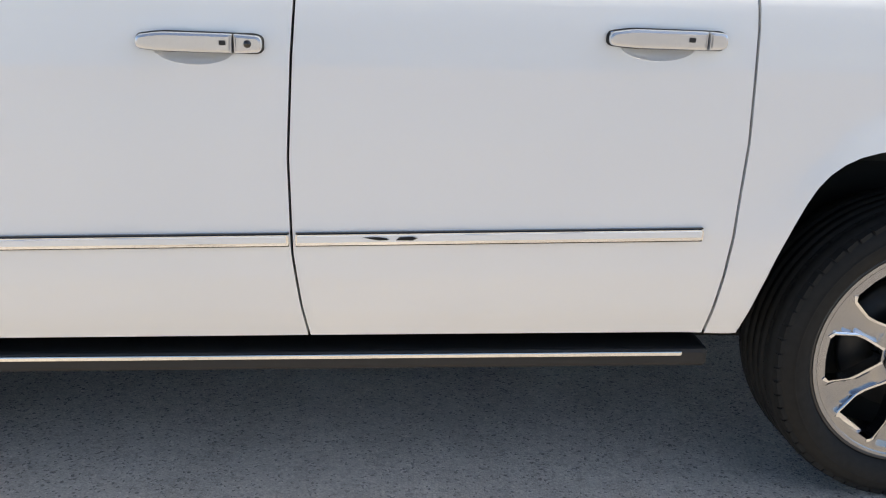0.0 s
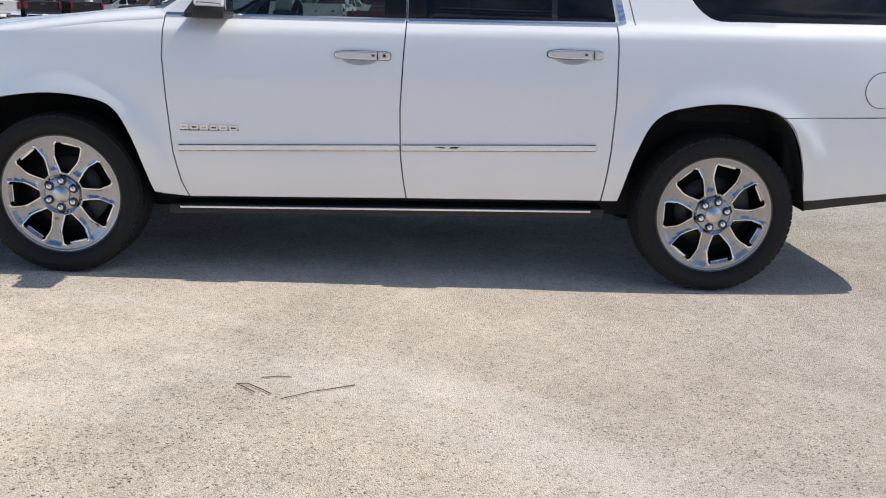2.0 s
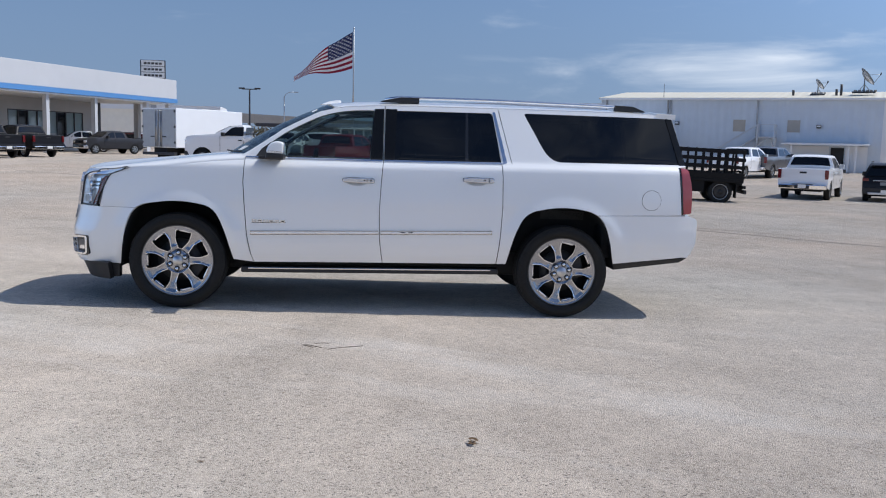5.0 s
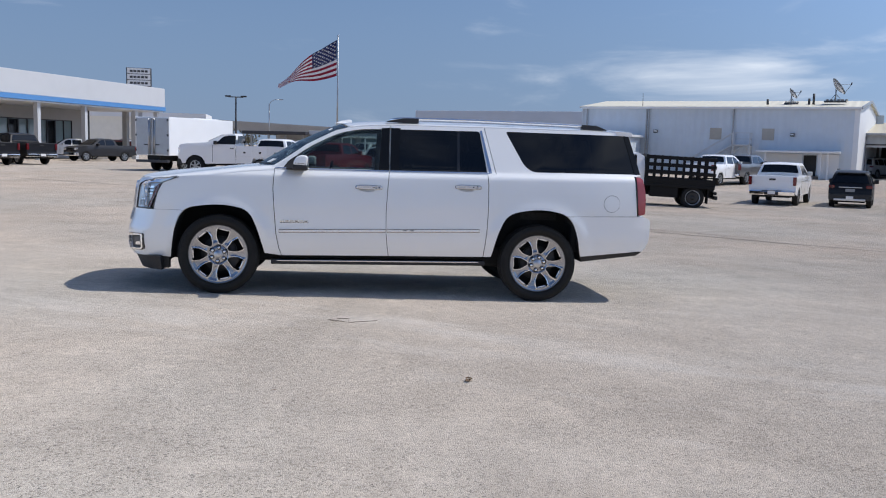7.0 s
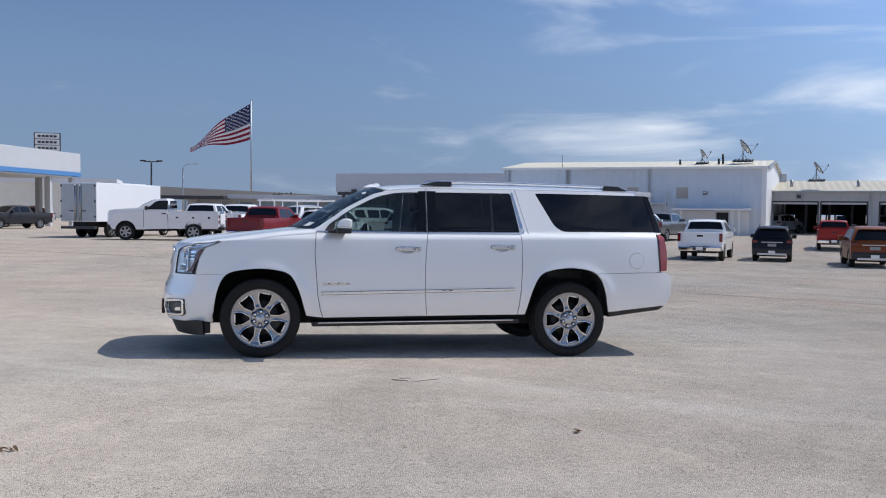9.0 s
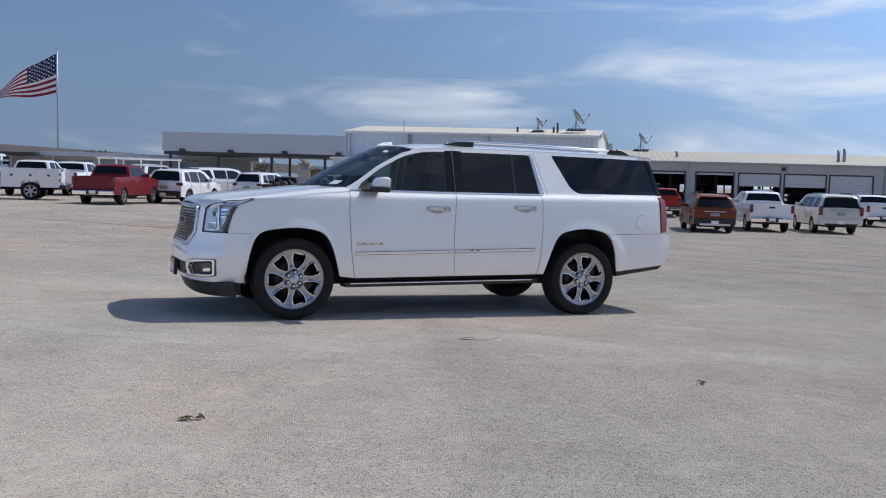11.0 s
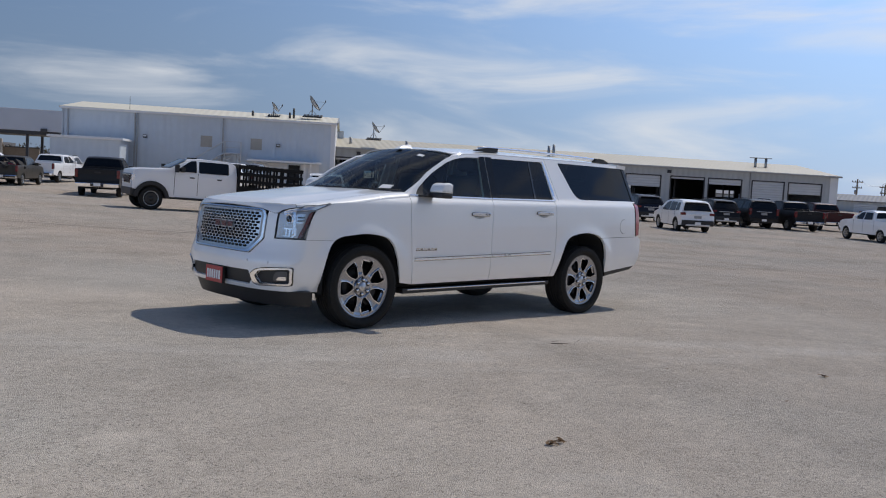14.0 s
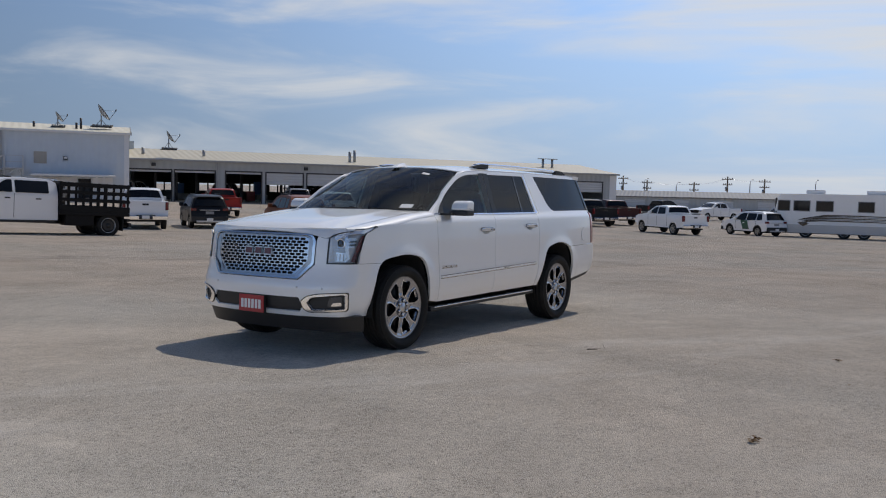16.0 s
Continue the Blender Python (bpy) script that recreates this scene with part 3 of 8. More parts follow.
arch_loop_f = rounded(FRONT_ARCH, 0)[1:-1]
arch_loop_r = rounded(REAR_ARCH, 0)[1:-1]
ARCH_F = [FRONT_ARCH[0][:2]] + arch_loop_f + [FRONT_ARCH[-1][:2]]
ARCH_R = [REAR_ARCH[0][:2]] + arch_loop_r + [REAR_ARCH[-1][:2]]
ARCH_X = float(np.interp(0.838, [p[1] for p in ARCH_F if p[0] < -1.7], [p[0] for p in ARCH_F if p[0] < -1.7]))
ARCH_F_UP = [p for p in ARCH_F if p[1] > 0.841 or p[0] > -1.9]
REAR_LOW = [p for p in ARCH_R if p[0] > 1.7 and 0.49 < p[1] < 0.895]
SEAM_X = float(np.interp(-0.908, [-p[1] for p in ARCH_R if p[0] > 1.62], [p[0] for p in ARCH_R if p[0] > 1.62]))
ARCH_R_UP = [p for p in ARCH_R if p[1] > 0.915 or p[0] < 1.6] + [(SEAM_X, 0.9095)]
FENDER = ARCH_F_UP + shift(GAP_A, -0.004) + line_up(-1.115, -2.05, fender_top, 12) + [(-2.21, 1.108), (-2.262, 1.01), (-2.298, 0.840), (ARCH_X - 0.001, 0.840)]


def handle_cup(x0, zz):
    return [(x0 + 0.118 + 0.088 * math.cos(a), zz - 0.014 + 0.036 * math.sin(a)) for a in np.linspace(0, 2 * math.pi, 24, False)]


DOOR_1 = shift(GAP_A[::-1], 0.003)[0:1] + shift(GAP_A[::-1], 0.003)[1:] + shift(GAP_B, -0.003) + [(0.058, roof_edge(0.058) - 0.012)] + \
    [(x, min(pillar_line(x), roof_edge(x) - 0.010)) for x in (-0.10, -0.27, -0.40, -0.5, -0.65, -0.8, -0.9, -0.98, -1.06)]
DOOR_2 = shift(GAP_B[::-1], 0.003) + shift(GAP_C, -0.003) + [(1.168, 1.326), (1.045, roof_edge(1.045) - 0.014), (0.7, roof_edge(0.7) - 0.012), (0.4, roof_edge(0.4) - 0.012), (0.064, roof_edge(0.064) - 0.012)]
QUARTER = shift(GAP_C[::-1], 0.004) + ARCH_R_UP + [(2.10, 0.915), (2.705, 0.934), (2.662, 1.354), (2.735, 1.362), (2.62, roof_edge(2.62) - 0.006)] + \
    line_up(2.5, 1.05, lambda x: roof_edge(x) - 0.008, 8) + [(1.174, 1.326)]

def shoulder_y(x):
    """How far out the fender's top edge reaches: along the side, and round the nose's corner in front."""
    z = fender_top(x)
    d = min(max((x + 2.665 - nose_lean(z)) / 0.485, 0.0), 0.999)
    return min(half_width(x, z), 0.965 * (1 - (1 - d) ** 2.2) ** 0.3125)


for sg in (-1, 1):
    f, fl = side(sg), sg > 0
    fender = part("fender", sheet("fender", FENDER, f, step=0.024, depth=0.03, flip=fl), PAINT, suv)
    part("fender_shoulder", sheet("fender_shoulder", [(-2.36, 0), (-1.112, 0), (-1.112, 1), (-2.36, 1)],
                                  lambda x, s: (x, sg * (0.825 + (shoulder_y(x) - 0.825) * math.sin(s * math.pi / 2)),
                                                fender_top(x) + (hood_z(x, 0.82) - fender_top(x)) * math.cos(s * math.pi / 2)), step=0.07, depth=0.01, flip=sg < 0), PAINT, fender)
    d1 = part("front_door", sheet("front_door", DOOR_1, f, [WINDOW_1, handle_cup(-0.283, 1.139)], 0.024, 0.03, fl), PAINT, suv)
    d2 = part("rear_door", sheet("rear_door", DOOR_2, f, [WINDOW_2, handle_cup(0.744, 1.178)], 0.024, 0.03, fl), PAINT, suv)
    q = part("quarter_panel", sheet("quarter_panel", QUARTER, f, [WINDOW_3], 0.024, 0.03, fl), PAINT, suv)
    part("door_window", sheet("door_window", WINDOW_1, f, step=0.15, depth=0.004, flip=fl, lift=-0.008), TINT_FRONT, d1, "lightly tinted door glass")
    part("door_window", sheet("door_window", WINDOW_2, f, step=0.15, depth=0.004, flip=fl, lift=-0.008), TINT_DARK, d2, "dark privacy glass")
    part("quarter_window", sheet("quarter_window", WINDOW_3, f, step=0.15, depth=0.004, flip=fl, lift=-0.002), TINT_DARK, q, "dark privacy glass")
    # black pillar covers, window division and rubber
    part("pillar_cover", sheet("pillar_cover", [(-0.052, 1.312), (0.053, 1.314), (0.055, 1.756), (-0.028, 1.752)], f, step=0.1, depth=0.004, flip=fl, lift=0.004), PILLAR_BLACK, d1)
    part("pillar_cover", sheet("pillar_cover", [(0.0635, 1.314), (0.152, 1.314), (0.166, 1.758), (0.066, 1.757)], f, step=0.1, depth=0.004, flip=fl, lift=0.004), PILLAR_BLACK, d2)
    part("window_bar", sheet("window_bar", [(0.762, 1.325), (0.790, 1.326), (0.786, 1.756), (0.764, 1.755)], f, step=0.1, depth=0.01, flip=fl, lift=-0.004), GLOSSBLACK, d2)
    part("pillar_cover", sheet("pillar_cover", [(2.560, 1.786), (2.618, 1.790), (2.733, 1.374), (2.672, 1.372)], f, step=0.1, depth=0.004, flip=fl, lift=0.004), PILLAR_BLACK, q)
    part("mirror_sail", sheet("mirror_sail", [(-1.030, 1.292), (-0.93, 1.292), (-0.90, 1.43), (-0.975, 1.372)], f, step=0.1, depth=0.01, flip=fl, lift=0.003), BLACK, d1)
    part("drip_trim", sheet("drip_trim", [(-1.105, 1.292), (0.052, 1.302), (0.052, 1.314), (-1.098, 1.306)], f, step=0.1, depth=0.012, flip=fl, lift=0.007), CHROME, d1, "chrome window trim")
    part("drip_trim", sheet("drip_trim", [(0.068, 1.303), (1.085, 1.320), (1.083, 1.333), (0.068, 1.315)], f, step=0.1, depth=0.012, flip=fl, lift=0.007), CHROME, d2, "chrome window trim")
    part("drip_trim", sheet("drip_trim", rounded([(1.000, 1.770, 0.01), (1.022, 1.772, 0.01), (1.128, 1.330, 0.01), (1.084, 1.322, 0.005), (1.094, 1.336, 0.005)]), f, step=0.1, depth=0.012, flip=fl, lift=0.004), CHROME, d2, "chrome pillar strip")
    part("pillar_strip", sheet("pillar_strip", [(0, 0), (1, 0), (1, 1), (0, 1)], pillar(sg), step=0.12, depth=0.0, flip=sg < 0), PAINT, suv)
    # mouldings along the doors
    for d, x0, x1 in ((d1, -1.048, 0.036), (d2, 0.052, 1.013)):
        mz = lambda x: 0.697 + 0.032 * x
        part("moulding", sheet("moulding", rounded([(x0, mz(x0) - 0.013, 0.004), (x1, mz(x1) - 0.013, 0.006), (x1, mz(x1) + 0.012, 0.006), (x0, mz(x0) + 0.012, 0.004)]), f, step=0.12, depth=0.012, flip=fl, lift=0.012), CHROME, d, "slim chrome door moulding")
        # black strips draw the shadow below the moulding and the dark reflection above
        part("moulding_shade_line", sheet("moulding_shade_line", [(x0, mz(x0) - 0.0178), (x1, mz(x1) - 0.0178), (x1, mz(x1) - 0.0128), (x0, mz(x0) - 0.0128)], f, step=0.12, depth=0.006, flip=fl, lift=0.006), GLOSSBLACK, d)
        part("moulding_shade_line", sheet("moulding_shade_line", [(x0, mz(x0) + 0.0118), (x1, mz(x1) + 0.0118), (x1, mz(x1) + 0.0155), (x0, mz(x0) + 0.0155)], f, step=0.12, depth=0.006, flip=fl, lift=0.006), GLOSSBLACK, d)
        part("moulding_inlay", sheet("moulding_inlay", [(x0 + 0.004, mz(x0) - 0.005), (x1 - 0.006, mz(x1) - 0.005), (x1 - 0.006, mz(x1) + 0.009), (x0 + 0.004, mz(x0) + 0.009)], f, step=0.12, depth=0.004, flip=fl, lift=0.0155), PAINT, d)
        if d is d2 and sg < 0:
            for mark in ([(0.205, 0.004), (0.245, -0.003), (0.268, -0.002), (0.262, 0.002), (0.240, 0.005)], [(0.284, -0.003), (0.322, -0.004), (0.335, 0.001), (0.320, 0.005), (0.292, 0.004)]):
                part("scuff", sheet("scuff", [(x, mz(x) + dz + 0.002) for x, dz in mark], f, step=0.05, depth=0.0, flip=fl, lift=0.0175), UNDER, d, "dark scuff on the moulding")
    # handles
    for d, x0, zz, lock in ((d1, -0.283, 1.139, True), (d2, 0.744, 1.178, False)):
        y = sg * (half_width(x0 + 0.13, zz) + 0.030)
        x2 = x0 + (0.205 if lock else 0.222)
        bm = prism(rounded([(x0, zz - 0.016, 0.014), (x0 + 0.06, zz - 0.021, 0.02), (x2, zz - 0.021, 0.003), (x2, zz + 0.020, 0.003), (x0 + 0.05, zz + 0.020, 0.02), (x0, zz + 0.012, 0.014)]), y, y - sg * 0.022)
        bmesh.ops.bevel(bm, geom=[e for e in bm.edges if abs(e.verts[0].co.y - e.verts[1].co.y) < 1e-4], offset=0.007, segments=2, affect="EDGES", profile=0.6)
        h = part("door_handle", bm, HANDLE, d, "chrome pull handle")
        bm = prism(rounded([(x2 + 0.003, zz - 0.021, 0.003), (x0 + 0.268, zz - 0.018, 0.014), (x0 + 0.268, zz + 0.017, 0.014), (x2 + 0.003, zz + 0.020, 0.003)]), y, y - sg * 0.032)
        bmesh.ops.bevel(bm, geom=[e for e in bm.edges if abs(e.verts[0].co.y - e.verts[1].co.y) < 1e-4], offset=0.007, segments=2, affect="EDGES", profile=0.6)
        cap = part("handle_cap", bm, HANDLE, h)
        # black plate peeking out all round, drawn for the handle's dark edge reflection
        bm = prism(rounded([(x0 - 0.003, zz - 0.018, 0.014), (x0 + 0.06, zz - 0.0235, 0.02), (x0 + 0.26, zz - 0.0225, 0.014), (x0 + 0.271, zz - 0.015, 0.01), (x0 + 0.271, zz + 0.014, 0.01), (x0 + 0.255, zz + 0.0215, 0.014), (x0 + 0.05, zz + 0.0225, 0.02), (x0 - 0.003, zz + 0.014, 0.014)]), y - sg * 0.0225, y - sg * 0.026)
        part("handle_outline", bm, BLACK, h)
        part("handle_base", box(x0 + 0.004, x0 + 0.05, min(y - sg * 0.02, y - sg * 0.05), max(y - sg * 0.02, y - sg * 0.05), zz - 0.014, zz + 0.014, 0.004), CHROME, h)
        if lock and sg < 0:
            bm = lathe([(0.0001, -0.004), (0.0075, -0.004), (0.0085, 0), (0.0085, 0.004)], 16)
            bmesh.ops.translate(bm, verts=bm.verts, vec=(x0 + 0.238, y, zz))
            part("lock", bm, GLOSSBLACK, h)
        bm = box(x0 + 0.178, x0 + 0.192, y - 0.003, y + 0.003, zz - 0.004, zz + 0.006, 0.001)
        part("touch_button", bm, BLACK, h)
        # cupped recess behind the pull
        part("handle_bowl", sheet("handle_bowl", handle_cup(x0, zz),
                                  lambda x, z, x0=x0, zz=zz: (x, sg * (half_width(x, z) - 0.022 * max(0, 1 - ((x - x0 - 0.118) / 0.088) ** 2 - ((z - zz + 0.014) / 0.036) ** 2) ** 0.7), z), step=0.012, depth=0, flip=fl), PAINT, d)
    # name badge on the front door as plain bars
    # black strip along the foot of the bars draws their shadow
    part("badge_shadow", sheet("badge_shadow", rounded([(-1.037, 0.748, 0.004), (-0.750, 0.754, 0.004), (-0.750, 0.760, 0.002), (-1.037, 0.755, 0.002)], 0.004), f, step=0.1, depth=0.002, flip=fl, lift=0.002), GLOSSBLACK, d1)
    for i in range(6):
        xa = -1.034 + i * 0.0475
        bar = part("badge_bar", sheet("badge_bar", [(xa, 0.754), (xa + 0.038, 0.755), (xa + 0.038, 0.779), (xa, 0.778)], f, step=0.04, depth=0.006, flip=fl, lift=0.006), CHROME, d1)
        part("badge_inlay", sheet("badge_inlay", [(xa + 0.007, 0.7625), (xa + 0.031, 0.763), (xa + 0.031, 0.7705), (xa + 0.007, 0.770)], f, step=0.04, depth=0.002, flip=fl, lift=0.0075), GLOSSBLACK if i % 2 else SATIN, bar)
    # fuel door ring
    if sg < 0:
        ring = lambda r: [(2.417 + r * math.cos(a), 1.057 + r * math.sin(a)) for a in np.linspace(0, 2 * math.pi, 40, False)]
        part("fuel_door", sheet("fuel_door", ring(0.086), f, step=0.05, depth=0.004, flip=fl, lift=0.0045), PAINT, q, "round fuel flap")
        part("fuel_gap", sheet("fuel_gap", ring(0.0895), f, [ring(0.0865)], 0.05, 0.0, fl, 0.0015), UNDER, q)
    # tail lamp, rear bumper side, black lower edge
    part("tail_lamp", sheet("tail_lamp", rounded([(2.682, 1.346, 0.01), (2.748, 1.340, 0.03), (2.795, 1.165, 0.1), (2.795, 0.952, 0.02), (2.722, 0.944, 0.01)]), f, step=0.05, depth=0.03, flip=fl, lift=0.006), RED_LENS, suv, "red tail lamp")
    part("tail_lamp_frame", sheet("tail_lamp_frame", [(2.668, 1.350), (2.682, 1.349), (2.722, 0.940), (2.708, 0.939)], f, step=0.1, depth=0.01, flip=fl, lift=0.003), GLOSSBLACK, suv)
    part("rear_bumper_side", sheet("rear_bumper_side", [(2.113, 0.487)] + REAR_LOW[::-1] + [(SEAM_X + 0.002, 0.906)] + rounded([(2.10, 0.911, 0), (2.78, 0.930, 0.02), (2.86, 0.90, 0.03), (2.86, 0.66, 0.05), (2.79, 0.545, 0.03)]), f, step=0.06, depth=0.03, flip=fl, lift=0.004), PAINT, suv)
    part("rear_valance", sheet("rear_valance", [(2.122, 0.425), (2.120, 0.484), (2.80, 0.545), (2.74, 0.505)], f, step=0.08, depth=0.04, flip=fl, lift=-0.01), BLACK, suv)
    # inner door cards and wheel-arch liners
    part("door_card", sheet("door_card", [(-1.12, 0.46), (1.13, 0.48), (1.10, 1.30), (-1.09, 1.28)], lambda x, z: (x, sg * (half_width(x, z) - 0.045), z), step=0.2, depth=0, flip=fl), TRIM, suv)
    part("quarter_lining", sheet("quarter_lining", [(1.16, 1.05), (2.62, 1.05), (2.62, 1.34), (1.16, 1.30)], lambda x, z: (x, sg * (half_width(x, z) - 0.05), z), step=0.2, depth=0, flip=fl), TRIM, suv)
    for arch in (ARCH_F, ARCH_R):
        bm = bmesh.new()
        rows = [[bm.verts.new((x, sg * y, z + 0.008)) for x, z in arch] for y in (0.955, 0.60)]
        for i in range(len(arch) - 1):
            bm.faces.new((rows[0][i], rows[0][i + 1], rows[1][i + 1], rows[1][i])).smooth = True
        bm.faces.new(rows[1])
        part("arch_liner", bm, UNDER, suv)
    # roof rail: two feet and a bar
    ry = 0.665
    rail = part("roof_rail", sweep([(x, sg * ry, roof_mid(x) - 0.016 + 0.026 * min(1, 6 * (x - 0.0), 6 * (2.42 - x))) for x in np.linspace(0.06, 2.36, 24)], 0.016, 10), CHROME, suv, "chrome roof rail with black feet")
    for xa, xb, s in ((0.02, 0.36, 1), (2.12, 2.40, -1)):
        z0 = roof_mid(xa) - 0.025
        lo, hi = (xa, xb) if s > 0 else (xb, xa)
        bm = prism([(lo, z0), (hi, z0), (hi, z0 + 0.050), (hi - s * 0.16, z0 + 0.047), (lo + s * 0.02, z0 + 0.012)], sg * ry - 0.028, sg * ry + 0.028)
        part("rail_foot", bm, BLACK, rail)
    # running board, drawn in under the sill
    rb = part("running_board", box(-1.12, 1.10, min(sg * 0.76, sg * 0.935), max(sg * 0.76, sg * 0.935), 0.335, 0.385, 0.012, pose(0, 0, 0, 0, -1.1, 0)), BLACK, suv, "black running board drawn in under the sill")
    part("board_strip", box(-1.06, 1.03, min(sg * 0.930, sg * 0.941), max(sg * 0.930, sg * 0.941), 0.367, 0.379, 0.003, pose(0, 0, 0, 0, -1.1, 0)), CHROME, rb, "bright metal strip")
    # door mirror
    m0 = part("door_mirror", box(-0.985, -0.80, min(sg * 0.93, sg * 1.06), max(sg * 0.93, sg * 1.06), 1.286, 1.312, 0.008), BLACK, d1)
    cap = [(-0.915, 1.338, 0.03), (-0.768, 1.332, 0.02), (-0.764, 1.432, 0.03), (-0.835, 1.442, 0.04), (-0.890, 1.412, 0.04)]
    bm = prism(rounded(cap, 0.03), sg * 1.005, sg * 1.200)
    bmesh.ops.bevel(bm, geom=[e for e in bm.edges if abs(e.verts[0].co.y - e.verts[1].co.y) < 1e-4], offset=0.022, segments=3, affect="EDGES", profile=0.6)
    for fc in bm.faces:
        fc.smooth = True
    part("mirror_cap", bm, PAINT, m0, "white mirror housing")
    part("mirror_foot", box(-0.912, -0.766, min(sg * 0.99, sg * 1.205), max(sg * 0.99, sg * 1.205), 1.285, 1.340, 0.018), BLACK, m0)
    part("mirror_glass", box(-0.763, -0.759, min(sg * 1.03, sg * 1.19), max(sg * 1.03, sg * 1.19), 1.328, 1.425, 0.001), CHROME, m0)
    # head lamp round the corner: bowl, frame, chrome strip, projector, lens, side marker
    skin = corner(sg)
    N = lambda y, z: (y, z)
    S = lambda x, z: (turn_at(z) + x - nose(turn_at(z), z)[0], z)
    EDGE = [N(0.735, 0.838), N(0.735, 1.066), N(0.765, 1.094), N(0.82, 1.116), N(0.88, 1.130), S(-2.264, 1.146), S(-2.16, 1.164), S(-2.068, 1.182), S(-2.050, 1.168), S(-2.12, 1.142), S(-2.200, 1.112), S(-2.232, 1.07), S(-2.262, 1.01), S(-2.284, 0.93), S(-2.300, 0.842), N(0.86, 0.838)]
    HOLE = [N(0.744, 0.848), N(0.744, 1.066), N(0.770, 1.089), N(0.823, 1.111), N(0.88, 1.125), S(-2.264, 1.141), S(-2.16, 1.159), S(-2.075, 1.176), S(-2.125, 1.147), S(-2.204, 1.116), S(-2.237, 1.072), S(-2.267, 1.01), S(-2.289, 0.93), S(-2.305, 0.852), N(0.86, 0.852)]
    STRIP_IN = [N(0.750, 1.058), N(0.778, 1.074), N(0.83, 1.093), S(-2.335, 1.100), S(-2.340, 0.965), N(0.882, 0.880), N(0.862, 0.856), N(0.845, 0.856), N(0.864, 0.886), S(-2.362, 0.968), S(-2.360, 1.078), N(0.82, 1.070), N(0.785, 1.052)]
    BROW = [N(0.757, 1.067), N(0.80, 1.099), N(0.86, 1.118), S(-2.264, 1.138), S(-2.16, 1.156), S(-2.082, 1.172), S(-2.127, 1.149), S(-2.203, 1.119), S(-2.238, 1.110), S(-2.30, 1.102), N(0.86, 1.094), N(0.80, 1.078)]
    MARK = [S(-2.332, 0.856), S(-2.305, 0.856), S(-2.290, 0.93), S(-2.268, 1.01), S(-2.239, 1.072), S(-2.222, 1.100), S(-2.256, 1.094), S(-2.274, 1.07), S(-2.298, 0.962)]
    back = lambda d: (lambda u, z: tuple(Vector(skin(u, z)) + Vector((d, -sg * d * 0.75 * smooth(0.86, 1.0, u), 0))))
    lamp = part("headlamp", sheet("headlamp", HOLE, lambda u, z: back(0.003 + 0.027 * smooth(0.755, 0.80, u))(u, z), step=0.04, depth=0.0, flip=sg < 0), LAMPDARK, suv, "clear wraparound headlamp with projector and chrome strip")
    part("lamp_frame", sheet("lamp_frame", EDGE, skin, [HOLE], 0.04, 0.012, sg < 0, 0.003), GUNMETAL, lamp)
    part("lamp_strip", sheet("lamp_strip", STRIP_IN, back(0.012), step=0.04, depth=0.012, flip=sg < 0), LAMPSILVER, lamp)
    part("brow", sheet("brow", BROW, back(0.003), step=0.04, depth=0.01, flip=sg < 0), LAMPSILVER, lamp, "chrome brow strip")
    part("marker", sheet("marker", MARK, back(0.008), step=0.04, depth=0.006, flip=sg < 0), AMBER, lamp, "dark amber side marker")
    part("reflector", sheet("reflector", [N(0.756, 0.862), N(0.84, 0.862), N(0.856, 0.890), N(0.878, 0.935), N(0.756, 0.945)], back(0.020), step=0.03, depth=0.01, flip=sg < 0), LAMPSILVER, lamp)
    for k in range(4):
        part("lamp_rib", sheet("lamp_rib", [N(0.768 + 0.024 * k, 0.870), N(0.776 + 0.024 * k, 0.870), N(0.776 + 0.024 * k, 0.925), N(0.768 + 0.024 * k, 0.925)], back(0.016), step=0.03, depth=0.006, flip=sg < 0), LAMPDARK, lamp)
    part("lamp_shelf", sheet("lamp_shelf", [N(0.752, 0.950), N(0.885, 0.958), S(-2.362, 0.974), N(0.75, 0.968)], back(0.014), step=0.03, depth=0.012, flip=sg < 0), SATIN, lamp)
    part("reflector", sheet("reflector", [N(0.756, 0.975), N(0.900, 0.985), N(0.905, 1.072), N(0.82, 1.062), N(0.785, 1.046), N(0.756, 1.05)], back(0.026), step=0.03, depth=0.004, flip=sg < 0), LAMPSILVER, lamp)
    bm = lathe([(0.002, 0.0), (0.026, 0.003), (0.033, 0.012)], 24)
    at = Matrix.Translation((nose(0.815, 1.02)[0] + 0.012, sg * 0.815, 1.020)) @ Matrix.Rotation(radians(-90 + sg * -25), 4, "Z")
    bmesh.ops.transform(bm, matrix=at, verts=bm.verts)
    part("projector", bm, GLOSSBLACK, lamp)
    bm = lathe([(0.033, 0.012), (0.036, 0.002), (0.046, 0.004), (0.049, 0.03)], 24)
    bmesh.ops.transform(bm, matrix=at, verts=bm.verts)
    part("projector_ring", bm, CHROME, lamp)
    for k in range(2):
        part("lamp_bar", sheet("lamp_bar", [N(0.872, 1.000 + 0.030 * k), N(0.908, 1.003 + 0.030 * k), N(0.908, 1.016 + 0.030 * k), N(0.872, 1.013 + 0.030 * k)], back(0.018), step=0.03, depth=0.012, flip=sg < 0), GLOSSBLACK, lamp)
    part("lamp_lens", sheet("lamp_lens", HOLE, skin, step=0.04, depth=0.0, flip=sg < 0, lift=0.004), CLEAR, lamp)
    # fog lamp in its bright surround
    FOG_OUT = [(0.545, 0.500, 0.02), (0.61, 0.548, 0.03), (0.70, 0.569, 0.03), (0.903, 0.582, 0.02), (0.898, 0.424, 0.03), (0.62, 0.411, 0.03), (0.575, 0.432, 0.02)]
